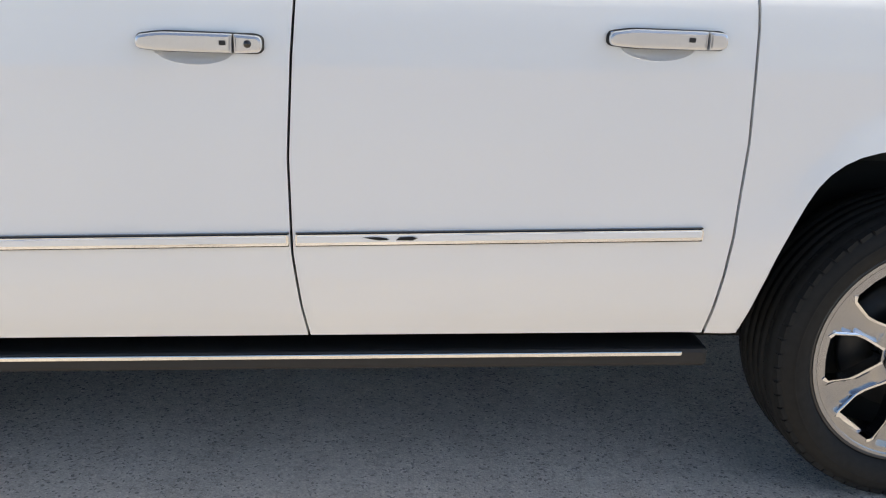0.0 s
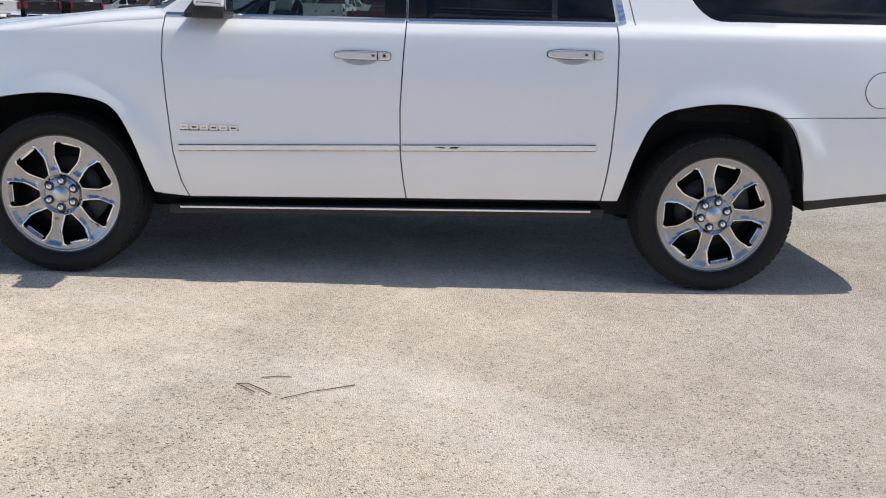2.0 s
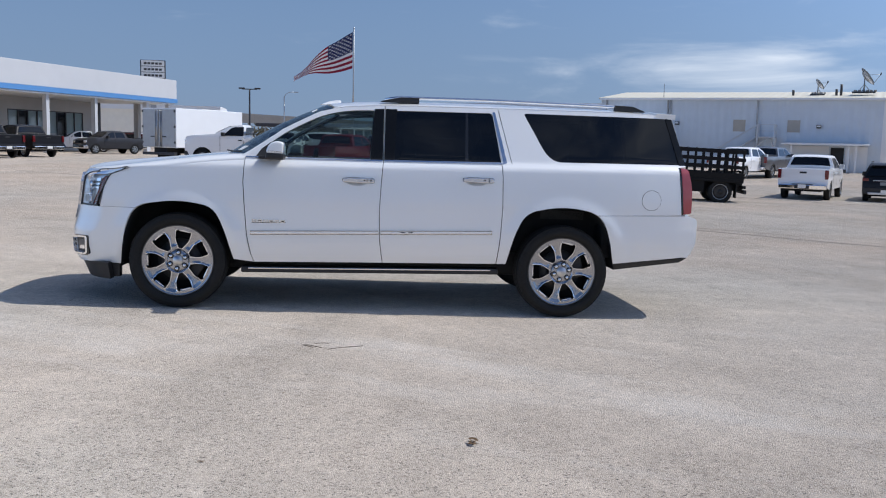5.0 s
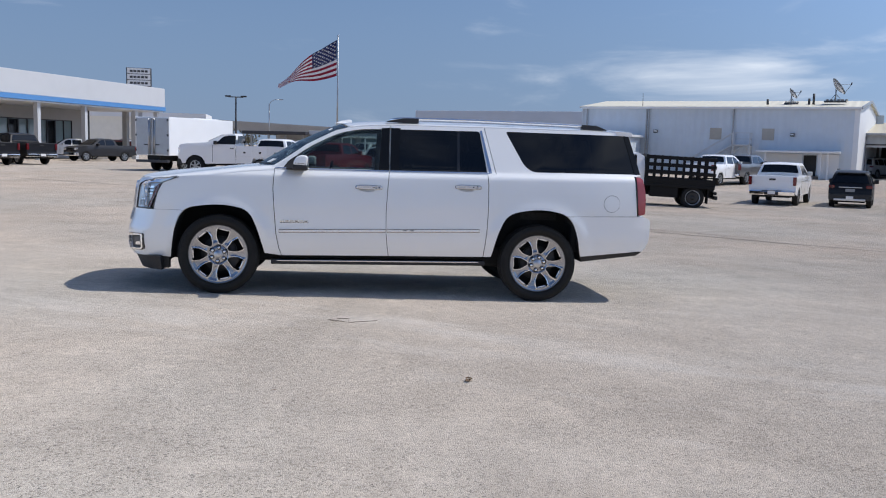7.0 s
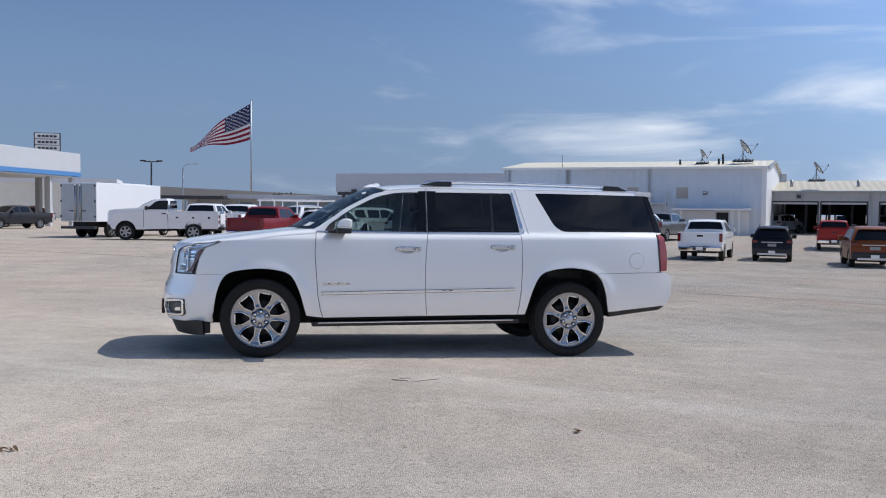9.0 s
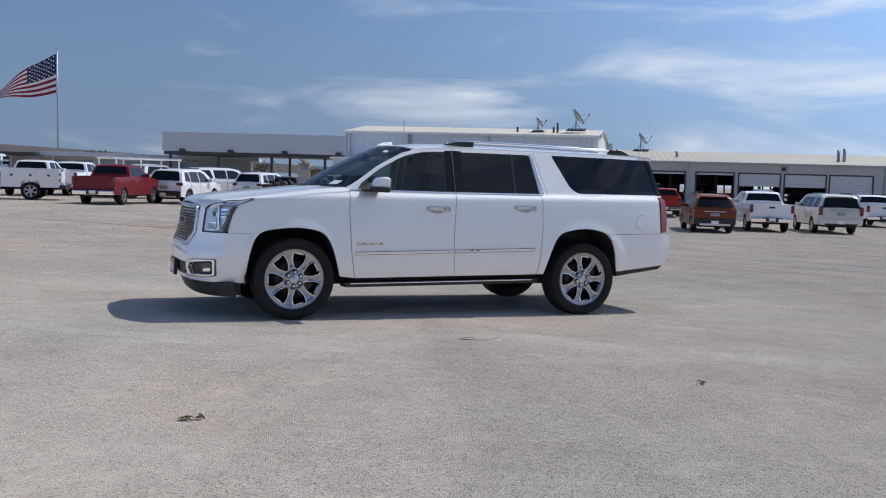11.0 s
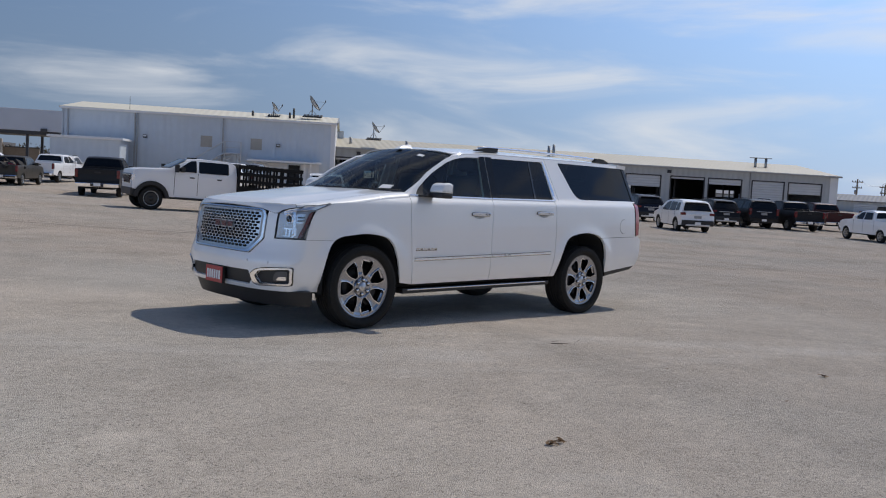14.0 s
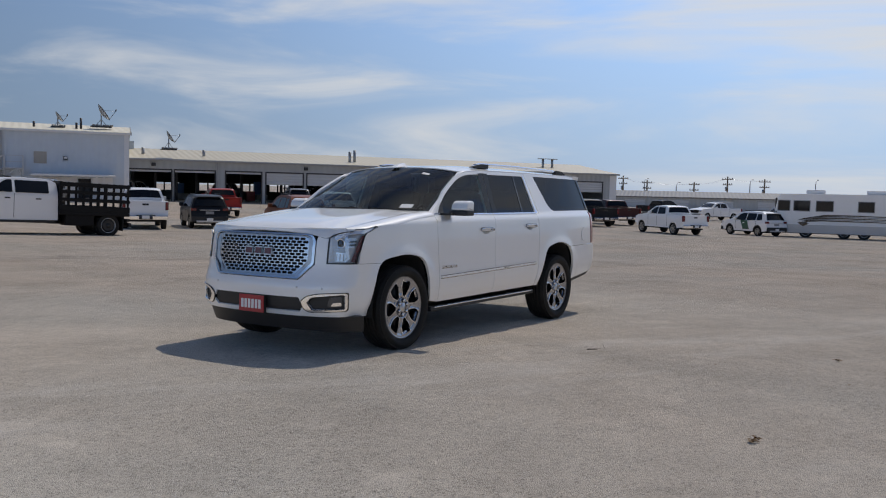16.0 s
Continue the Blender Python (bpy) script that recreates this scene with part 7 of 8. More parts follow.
def shell(root, k, paint, x_shift, upto=None, glassless=False):
    """Body sides, skin, glass and lamps of one vehicle kind; upto: only what lies ahead of that place (a bare cab)."""
    P = PROFILES[k]
    line = round_line(P["prof"])
    belt, w0 = P["belt"], P["w"]
    if upto is not None:
        line = [(upto, P["low"] + 0.05)] + [p for p in line if p[0] >= upto + 0.02 and (p[1] > belt + 0.05 or p[0] > 3)]

    def w(x, z):
        base = w0 - 0.36 * max(0, z - belt) - 0.03 * max(0, (0.75 - z)) - 0.05 * smooth(P["prof"][-1][0] - 0.8, P["prof"][-1][0] + 0.1, x)
        return base

    bottom = []
    x_front, x_rear = line[-1][0], line[0][0]
    for ax in sorted(P["arch"], reverse=True):
        if ax < x_rear + 0.2:
            continue
        zc = P["wr"]
        a0 = math.asin(max(-1, min(1, (P["low"] - zc) / P["ar"])))
        bottom += [(ax + P["ar"] * math.cos(a), zc + P["ar"] * 1.03 * math.sin(a)) for a in np.linspace(a0, math.pi - a0, 11)]
    outline = line + bottom
    for sg in (-1, 1):
        part("body_side", sheet("body_side", [(x - x_shift, z) for x, z in outline], lambda x, z: (x, sg * w(x + x_shift, z), z), step=0.35, depth=0.03, flip=sg > 0), paint, root)
        for poly in P["glass"]:
            if upto is not None and min(p[0] for p in poly) < upto:
                continue
            part("side_window", sheet("side_window", rounded([(x - x_shift, z) for x, z in poly], 0.05), lambda x, z: (x, sg * w(x + x_shift, z), z), step=0.5, depth=0.004, flip=sg > 0, lift=0.006), CARGLASS, root)
        for xs in P.get("seams", ()):
            part("door_gap", sheet("door_gap", [(xs - 0.009 - x_shift, P["low"] + 0.12), (xs + 0.009 - x_shift, P["low"] + 0.12), (xs + 0.009 - x_shift, belt), (xs - 0.009 - x_shift, belt)], lambda x, z: (x, sg * w(x + x_shift, z), z), step=0.5, depth=0.002, flip=sg > 0, lift=0.003), UNDER, root)
        for xs in P.get("pulls", ()):
            if upto is None or xs > upto:
                part("door_handle", box(xs - x_shift, xs + 0.2 - x_shift, min(sg * (w0 - 0.01), sg * (w0 + 0.022)), max(sg * (w0 - 0.01), sg * (w0 + 0.022)), belt - 0.20, belt - 0.15, 0.008), paint if not glassless else BLACK, root)
        for ax in P["arch"]:
            if ax > x_rear + 0.2:
                zc, ra = P["wr"], P["ar"]
                a0 = math.asin(max(-1, min(1, (P["low"] - zc) / ra)))
                lip = [(ax - x_shift + (ra + 0.035) * math.cos(a), zc + (ra + 0.035) * 1.03 * math.sin(a)) for a in np.linspace(a0, math.pi - a0, 11)] + [(ax - x_shift + (ra - 0.02) * math.cos(a), zc + (ra - 0.02) * 1.03 * math.sin(a)) for a in np.linspace(math.pi - a0, a0, 11)]
                part("arch_lip", sheet("arch_lip", lip, lambda x, z: (x, sg * w(x + x_shift, z), z), step=0.5, depth=0.03, flip=sg > 0, lift=0.006), BLACK if k in ("suv", "small_suv") else paint, root)
        mx = P["shield"][0][0] - 0.45 - x_shift
        part("door_mirror", box(mx - 0.08, mx + 0.08, min(sg * (w0 - 0.02), sg * (w0 + 0.20)), max(sg * (w0 - 0.02), sg * (w0 + 0.20)), belt + 0.02, belt + 0.22, 0.03), paint if not glassless else BLACK, root)
        lz0, lz1 = P["lamp"]
        part("headlamp", box(x_front - x_shift - 0.42, x_front - x_shift + 0.025, min(sg * (w0 - 0.40), sg * (w0 - 0.045)), max(sg * (w0 - 0.40), sg * (w0 - 0.045)), lz0, lz1, 0.03), LAMPSILVER, root)
        if upto is None:
            t0, t1, tw = P["tail"]
            part("tail_lamp", box(-x_shift + 0.02, -x_shift + 0.18, min(sg * (w0 - tw), sg * (w0 + 0.012)), max(sg * (w0 - tw), sg * (w0 + 0.012)), t0, t1, 0.02), TAIL_RED, root)
    bm = bmesh.new()
    cuts = (-1, -0.97, -0.6, 0, 0.6, 0.97, 1)
    rows = [[bm.verts.new((x - x_shift, c * w(x, z), z + (0.03 * (1 - c * c) if z > belt * 0.9 else 0) - (0.012 if abs(c) == 1 else 0))) for c in cuts] for x, z in line]
    for (p, a), (q, b) in zip(zip(line, rows), zip(line[1:], rows[1:])):
        if P["bed"] and upto is None and p[1] > 1.30 and q[1] > 1.30 and P["bed"][0] - 0.12 < p[0] and q[0] < P["bed"][1] + 0.03 and q[0] - p[0] > 0.5:
            continue
        for i in range(6):
            bm.faces.new((a[i], a[i + 1], b[i + 1], b[i])).smooth = True
    part("body_skin", bm, paint, root)
    for nm, (p, q) in (("windshield", P["shield"]), ("rear_window", P["back"])):
        if upto is not None and nm == "rear_window":
            p, q = (upto - 0.01, belt + 0.1), (upto - 0.01, belt + 0.48)
        d = (Vector(q) - Vector(p)).normalized()
        nrm = Vector((-d.y, d.x)) if nm == "rear_window" else Vector((-d.y, d.x)) * (1 if d.x < 0 and d.y < 0 else -1)
        if nm == "windshield":
            nrm = Vector((abs(nrm.x), abs(nrm.y)))
        elif nrm.x > 0:
            nrm = -nrm

        def pane(c, t, p=Vector(p), q=Vector(q), nrm=nrm):
            m = p.lerp(q, t) + nrm * 0.030
            return (m.x - x_shift, c * w(m.x, m.y), m.y + 0.03 * (1 - c * c))
        part(nm, sheet(nm, rounded([(-0.88, 0.0, 0.05), (0.88, 0.0, 0.05), (0.86, 1.0, 0.06), (-0.86, 1.0, 0.06)]), pane, step=0.3, depth=0.004, flip=nm == "windshield"), CARGLASS, root)
    part("front_bumper", box(x_front - x_shift - 0.25, x_front - x_shift + 0.06, -w0 + 0.04, w0 - 0.04, P["low"] - 0.02, P["low"] + 0.28, 0.05), BLACK if k != "pickup" else CHROME, root)
    part("grille", box(x_front - x_shift - 0.1, x_front - x_shift + 0.05, -w0 + 0.42, w0 - 0.42, P["lamp"][0] - 0.12, P["lamp"][1], 0.03), GLOSSBLACK, root)
    part("underbody", box(-x_shift + (upto or 0.25), x_front - x_shift - 0.2, -w0 + 0.28, w0 - 0.28, P["low"] - 0.08, P["low"] + 0.35), UNDER, root)
    part("cabin_fill", box(-x_shift + (upto or 0.3) + 0.12, x_front - x_shift - 0.5, -w0 + 0.09, w0 - 0.09, P["low"] + 0.3, min(1.0, belt - 0.06)), UNDER, root)
    return w


def vehicle(kind, colour, x, y, az, scale=1.0):
    P = PROFILES[kind]
    length = P["prof"][-1][0]
    words = {"suv": "SUV", "small_suv": "compact SUV", "big_suv": "long SUV", "pickup": "crew-cab pickup truck", "van": "work van with a ladder rack"}[kind]
    root = thing({"suv": "parked_suv", "small_suv": "parked_suv", "big_suv": "parked_suv", "pickup": "pickup_truck", "van": "work_van"}[kind],
                 pose(x, y, ground_z(x, y), 0, 0, 90 - az) @ Matrix.Scale(scale * (0.95 if kind == "small_suv" else 1.0), 4), f"{COLOURS[colour][1]} {words} parked on the lot", "car" if "suv" in kind else ("truck" if kind == "pickup" else "van"), "parked vehicles")
    paint, h = PAINTS[colour], length / 2
    shell(root, kind, paint, h)
    for ax in P["arch"]:
        for sg in (-1, 1):
            car_wheel(root, ax - h, sg * (P["w"] - 0.13), P["wr"], sg)
    rb = part("rear_bumper", box(-h - 0.06, -h + 0.25, -P["w"] + 0.03, P["w"] - 0.03, P["low"] + 0.02, P["low"] + (0.22 if kind == "pickup" else 0.32), 0.04), CHROME if kind == "pickup" else (BLACK if kind != "big_suv" else paint), root)
    part("number_plate", box(-h - 0.075, -h - 0.055, -0.16, 0.16, P["low"] + 0.07, P["low"] + 0.22, 0.004), WHITE, rb)
    if not P["bed"] and kind != "van":
        lz = P["low"]
        part("rear_valance", box(-h - 0.075, -h + 0.1, -P["w"] + 0.25, P["w"] - 0.25, lz + 0.0, lz + 0.10, 0.02), SATIN if kind != "big_suv" else BLACK, rb)
        part("hatch_bar", box(-h - 0.005, -h + 0.06, -0.50, 0.50, P["belt"] - 0.13, P["belt"] - 0.09, 0.01), SATIN if colour != "white" else paint, root)
        part("hatch_plate", box(-h - 0.01, -h + 0.05, -0.20, 0.20, P["belt"] - 0.32, P["belt"] - 0.18, 0.01), DISH_GREY, root)
        part("rear_spoiler", box(P["back"][1][0] - h - 0.16, P["back"][1][0] - h + 0.2, -0.60, 0.60, P["back"][1][1] + 0.05, P["back"][1][1] + 0.09, 0.015), paint, root)
    if P["bed"]:
        part("tow_hitch", box(-h - 0.02, -h + 0.30, -0.06, 0.06, 0.40, 0.52, 0.01), UNDER, rb)
        part("step_pad", box(-h - 0.065, -h + 0.16, -0.42, 0.42, P["low"] + 0.20, P["low"] + 0.235, 0.005), BLACK, rb)
        part("number_plate_pocket", box(-h - 0.066, -h - 0.05, -0.30, 0.30, P["low"] + 0.04, P["low"] + 0.18, 0.01), BLACK, rb)
        b0, b1 = P["bed"]
        part("bed_liner", box(b0 - h, b1 - h, -0.84, 0.84, 0.78, 0.84), BLACK, root)
        for sg in (-1, 1):
            part("bed_wall", box(b0 - h - 0.05, b1 - h, min(sg * 0.84, sg * 0.975), max(sg * 0.84, sg * 0.975), 0.80, 1.325, 0.02), paint, root)
        part("bed_front", box(b1 - h - 0.06, b1 - h + 0.03, -0.86, 0.86, 0.80, 1.42, 0.01), paint, root)
        part("tailgate", box(b0 - h - 0.075, b0 - h - 0.02, -0.80, 0.80, 0.82, 1.32, 0.02), paint, root)
        part("tailgate_handle", box(b0 - h - 0.09, b0 - h - 0.07, -0.14, 0.14, 1.14, 1.22, 0.01), BLACK, root)
    elif kind != "van":
        for sg in (-1, 1):
            part("roof_rail", box(0.7 - h, 2.5 - h, min(sg * 0.62, sg * 0.66), max(sg * 0.62, sg * 0.66), P["prof"][6][1] + 0.02, P["prof"][6][1] + 0.07, 0.01), BLACK, root)
    if scale == 1.001:
        # a white ladder rack over bed and cab
        for yy in (-0.86, 0.86):
            part("ladder_rack", box(0.1 - h, 4.4 - h, yy - 0.035, yy + 0.035, 2.16, 2.23), WHITE, root)
            for xx in (0.25, 1.75, 4.2):
                part("rack_leg", box(xx - h, xx - h + 0.07, yy - 0.035, yy + 0.035, 1.30, 2.18), WHITE, root)
        for xx in (0.15, 1.2, 2.3, 3.3, 4.3):
            part("ladder_rack", box(xx - h, xx - h + 0.06, -0.86, 0.86, 2.23, 2.29), WHITE, root)
    if kind == "van":
        for xx in (0.6, 2.0, 3.3):
            part("ladder_rack", box(xx - h, xx - h + 0.06, -0.85, 0.85, 2.25, 2.31), WHITE, root)
        for yy in (-0.8, 0.8):
            part("ladder_rack", box(0.3 - h, 3.7 - h, yy - 0.03, yy + 0.03, 2.31, 2.37), WHITE, root)
            for xx in (0.6, 3.3):
                part("rack_leg", box(xx - h, xx - h + 0.05, yy - 0.03, yy + 0.03, 2.05, 2.31), WHITE, root)
    if colour == "olive":
        for i in range(14):
            lx, ly, lz = rng.uniform(0.3, 1.7) - h, rng.uniform(-0.7, 0.7), rng.uniform(0.85, 1.25)
            a, b, c = rng.uniform(0.12, 0.4), rng.uniform(0.1, 0.3), rng.uniform(0.06, 0.22)
            part("scrap_load", box(-a, a, -b, b, -c, c, 0.02, pose(lx, ly, lz + 0.12, rng.uniform(-30, 30), rng.uniform(-30, 30), rng.uniform(0, 180))), (UNDER, TIMBER, TAIL_RED, DARKSTEEL)[i % 4], root)
        part("scrap_load", sweep([(0.3 - h, -0.6, 1.4), (0.9 - h, 0.0, 1.75), (1.6 - h, 0.5, 1.5)], 0.05, 8), UNDER, root)
    if colour == "white_green":
        for sg in (-1, 1):
            part("door_stripe", sheet("door_stripe", [(1.72 - h, 0.46), (2.36 - h, 0.46), (2.62 - h, 1.10), (1.96 - h, 1.10)], lambda x, z: (x, sg * P["w"], z), step=0.5, depth=0.004, flip=sg > 0, lift=0.006), GREEN, root, "slanted green door stripe")
    return root


PARKED = [
    ("suv", "copper", 24.7, 24.7, 30), ("pickup", "white", 28.9, 25.8, 30), ("big_suv", "cream", 31.7, 24.2, 30), ("pickup", "white", 43.0, 31.5, 30),
    ("pickup", "navy", 50.4, 35.0, 32), ("suv", "navy", 43.9, 27.8, 36), ("small_suv", "white", 35.6, 19.2, 37), ("suv", "black", 47.6, 24.5, 37), ("big_suv", "black", 50.0, 23.3, 37),
    ("pickup", "black", 51.6, 21.1, 37), ("pickup", "maroon", 57.3, 21.6, 38), ("pickup", "white", 44.3, 12.3, 36, 0.88), ("suv", "white_green", 48.9, 8.6, 33, 0.86), ("pickup", "white", 88.4, 22.6, -60), ("suv", "white", 90.0, 16.0, -64), ("pickup", "black", 88.0, 28.4, 118),
    ("pickup", "red", 33.0, 38.9, 34, 0.93), ("small_suv", "black", 23.0, 29.4, 33), ("pickup", "white", 20.05, 30.4, 35), ("pickup", "white", 23.6, 46.3, 48), ("pickup", "grey", 26.2, 48.2, 48), ("suv", "grey", 46.7, 44.8, 40),
    ("pickup", "black", 11.45, 37.3, 30), ("pickup", "crimson", -1.05, 34.35, 26.6, 0.93), ("suv", "white", 2.4, 37.9, 34), ("pickup", "white", -4.6, 45.0, 18), ("pickup", "white", -2.6, 47.5, 20), ("big_suv", "white", 5.9, 48.0, 62), ("suv", "white", 8.3, 46.4, 40),
    ("pickup", "olive", 9.5, 44.9, 35, 0.82), ("pickup", "white", 13.8, 51.2, 40, 0.9), ("suv", "white", 17.2, 58.3, 30, 0.9), ("pickup", "white", 1.2, 44.0, 62, 1.001), ("pickup", "silver", -23.75, 44.4, -50),
    ("pickup", "black", -22.3, 46.1, -50), ("pickup", "black", -21.3, 49.7, -50), ("suv", "silver", 44.6, 62.8, 58.4), ("suv", "grey", 53.0, 59.6, 58.4), ("pickup", "grey", 59.5, 55.5, 238.4), ("pickup", "charcoal", -19.5, 62.6, -138, 0.9), ("pickup", "white", -23.0, 67.4, -112, 0.88), ("small_suv", "maroon", -23.2, 80.4, -105), ("suv", "white", -25.5, 94.2, -100),
]
for row in PARKED:
    vehicle(*row)

STAKE_BLACK = material("flat_black_steel", (0.006, 0.006, 0.0065), 0.6, 0, 0, 0.1, 0.15, 0, 0.25)
# white crew-cab truck with a black stake bed; its origin lies at the rear axle
sx, sy, saz = 13.09, 24.26, -77.6
sz0, sz1 = ground_z(sx, sy) - 0.04, ground_z(sx - 5.16, sy + 1.13)
stake = thing("stake_truck", pose(sx, sy, sz0, 0, -math.degrees(math.atan((sz1 - sz0) / 5.28)), 90 - saz) @ Matrix.Scale(0.935, 4), "white crew-cab truck with a black stake bed", "truck", "parked vehicles")
shell(stake, "hd_cab", PAINTS["white"], 0.0, upto=2.0, glassless=True)
for sg in (-1, 1):
    side_of = lambda a, b: (min(sg * a, sg * b), max(sg * a, sg * b))
    part("arch_trim", sheet("arch_trim", [(5.46 + 0.70 * math.cos(a), 0.46 + 0.70 * math.sin(a)) for a in np.linspace(0.1, math.pi - 0.1, 16)] + [(5.46 + 0.55 * math.cos(a), 0.46 + 0.55 * math.sin(a)) for a in np.linspace(math.pi - 0.1, 0.1, 14)],
                            lambda x, z: (x, sg * 1.03, z), step=0.3, depth=0.06, flip=sg > 0, lift=0.04), BLACK, stake, "black arch flare")
    car_wheel(stake, 5.46, sg * 0.92, 0.46, sg, True)
    car_wheel(stake, 0.0, sg * 1.00, 0.46, sg, True)
    car_wheel(stake, 0.0, sg * 0.70, 0.46, sg, True)
    for z0, z1 in ((0.98, 1.21), (1.37, 1.50), (1.67, 1.81), (1.97, 2.12)):
        part("stake_rail", box(-0.82, 1.97, *side_of(1.14, 1.20), z0, z1, 0.01), STAKE_BLACK, stake)
    for i in range(10):
        part("stake", box(-0.82 + i * 0.304, -0.735 + i * 0.304, *side_of(1.09, 1.14), 0.9, 2.13, 0.01), STAKE_BLACK, stake)
    part("side_step", box(2.1, 4.55, *side_of(0.88, 1.08), 0.50, 0.58, 0.02), BLACK, stake)
    part("tool_box", box(0.62, 1.75, *side_of(0.60, 1.15), 0.42, 0.86, 0.03), STAKE_BLACK, stake)
    part("mud_flap", box(-0.62, -0.58, *side_of(0.62, 1.12), 0.25, 0.80, 0.01), RUBBER, stake)
    mr = part("tow_mirror", box(4.48, 4.62, *side_of(1.10, 1.34), 1.58, 1.90, 0.03), BLACK, stake)
    part("mirror_arm", box(4.50, 4.58, *side_of(0.98, 1.12), 1.64, 1.70, 0.01), BLACK, mr)
part("bed_deck", box(-0.84, 1.98, -1.2, 1.2, 0.84, 0.98, 0.02), STAKE_BLACK, stake)
part("head_board", box(1.90, 1.98, -1.15, 1.15, 0.95, 2.14, 0.02), STAKE_BLACK, stake)
for z0, z1 in ((0.98, 1.21), (1.37, 1.50), (1.67, 1.81), (1.97, 2.12)):
    part("tail_rail", box(-0.86, -0.80, -1.15, 1.15, z0, z1, 0.01), STAKE_BLACK, stake)
part("chassis", box(-0.95, 2.2, -0.45, 0.45, 0.50, 0.84, 0.03), UNDER, stake)
part("rear_step", box(-1.02, -0.90, -1.0, 1.0, 0.42, 0.58, 0.02), BLACK, stake)
part("rear_crossbar", box(-1.0, -0.85, -0.9, 0.9, 0.62, 0.74, 0.02), UNDER, stake)
for k in (-0.5, -0.25, 0, 0.25, 0.5):
    part("roof_marker", box(3.62, 3.74, k - 0.06, k + 0.06, 2.19, 2.24, 0.01), BLACK, stake)

# white single-cab service truck with locker body
vx, vy = -6.2, 37.5
service = thing("service_truck", pose(vx, vy, 0, 0, 0, 90 + 82) @ Matrix.Scale(0.95, 4), "white single-cab service truck with a locker body", "truck", "parked vehicles")
shell(service, "single_cab", PAINTS["white"], 3.43, upto=3.08, glassless=True)
for sg in (-1, 1):
    car_wheel(service, 1.85, sg * 0.92, 0.44, sg)
    car_wheel(service, -1.65, sg * 0.94, 0.44, sg)
    part("locker_body", prism(rounded([(-2.95, 0.62, 0.02), (-2.10, 0.62, 0.02), (-2.05, 0.95, 0.2), (-1.28, 0.95, 0.2), (-1.22, 0.62, 0.02), (-0.36, 0.62, 0.02), (-0.36, 1.55, 0.03), (-2.95, 1.55, 0.03)]), sg * 0.62, sg * 1.08), PAINTS["white"], service)
    for i, x in enumerate((-2.88, -2.06, -1.22)):
        lk = part("locker_door", box(x, x + 0.78, min(sg * 1.075, sg * 1.092), max(sg * 1.075, sg * 1.092), 1.0, 1.48, 0.01), PAINTS["white"], service)
        part("latch", box(x + 0.34, x + 0.46, min(sg * 1.09, sg * 1.105), max(sg * 1.09, sg * 1.105), 1.16, 1.25, 0.01), GLOSSBLACK, lk)
part("deck", box(-2.95, -0.36, -0.64, 0.64, 0.75, 0.85), SATIN, service)
part("tailgate", box(-3.02, -2.95, -0.66, 0.66, 0.85, 1.40, 0.02), WHITE, service)
part("rear_bumper", box(-3.25, -2.95, -1.05, 1.05, 0.55, 0.72, 0.03), BLACK, service)
part("chassis", box(-2.9, 0.2, -0.45, 0.45, 0.5, 0.75), UNDER, service)
for z in (0.9, 1.2):
    part("tail_lamp", box(-3.0, -2.94, 0.80, 0.98, z, z + 0.16, 0.02), TAIL_RED, service)
    part("tail_lamp", box(-3.0, -2.94, -0.98, -0.80, z, z + 0.16, 0.02), TAIL_RED, service)

# box truck
bx, by, baz = -10.9, 40.2, 27
truck = thing("box_truck", pose(bx, by, 0, 0, 0, 90 - baz) @ Matrix.Scale(0.90, 4), "white box truck seen from its grey double rear doors", "truck", "parked vehicles")
part("cargo_box", box(0.0, 6.6, -1.22, 1.22, 0.95, 3.25, 0.03), PAINTS["white"], truck)
for sg in (-1, 1):
    dr = part("rear_door", box(-0.05, -0.005, min(sg * 0.02, sg * 1.16), max(sg * 0.02, sg * 1.16), 1.0, 3.17, 0.01), STEEL, truck, "grey rear door")
    for yy in (0.12, 0.22):
        part("lock_rod", tube((-0.075, sg * yy, 1.0), (-0.075, sg * yy, 3.15), 0.02, n=6), SATIN, dr)
    part("door_latch", box(-0.10, -0.05, min(sg * 0.3, sg * 0.55), max(sg * 0.3, sg * 0.55), 1.55, 1.62), DARKSTEEL, dr)
    for z in (1.2, 2.1, 3.0):
        part("hinge", box(-0.07, -0.03, min(sg * 1.10, sg * 1.2), max(sg * 1.10, sg * 1.2), z, z + 0.12), DARKSTEEL, dr)
    for xx in (1.6, 2.6, 7.3):
        car_wheel(truck, xx, sg * 0.98, 0.46, sg)
part("chassis", box(0.1, 8.0, -0.45, 0.45, 0.6, 0.95), UNDER, truck)
part("rear_bumper", box(-0.1, 0.15, -1.15, 1.15, 0.52, 0.68, 0.02), DARKSTEEL, truck)
part("cab", prism(rounded([(6.75, 0.6, 0.05), (8.9, 0.6, 0.1), (8.95, 1.3, 0.15), (8.25, 1.55, 0.1), (7.75, 2.35, 0.15), (6.75, 2.4, 0.05)]), -1.02, 1.02), PAINTS["white"], truck)
part("cab_window", prism([(7.0, 1.55), (8.0, 1.55), (7.6, 2.2), (7.0, 2.2)], -1.03, 1.03), CARGLASS, truck)
part("roof_light", box(3.5, 6.2, -0.4, 0.4, 3.25, 3.32, 0.02), WALL_WHITE, truck)

# motor home
rx, ry, raz = 50.4, 3.35, -9
rv = thing("motor_home", pose(rx, ry, ground_z(rx, ry), 0, 0, 90 - raz) @ Matrix.Scale(0.84, 4), "white motor home with dark swoosh stripes and a grey skirt", "motor home", "parked vehicles")
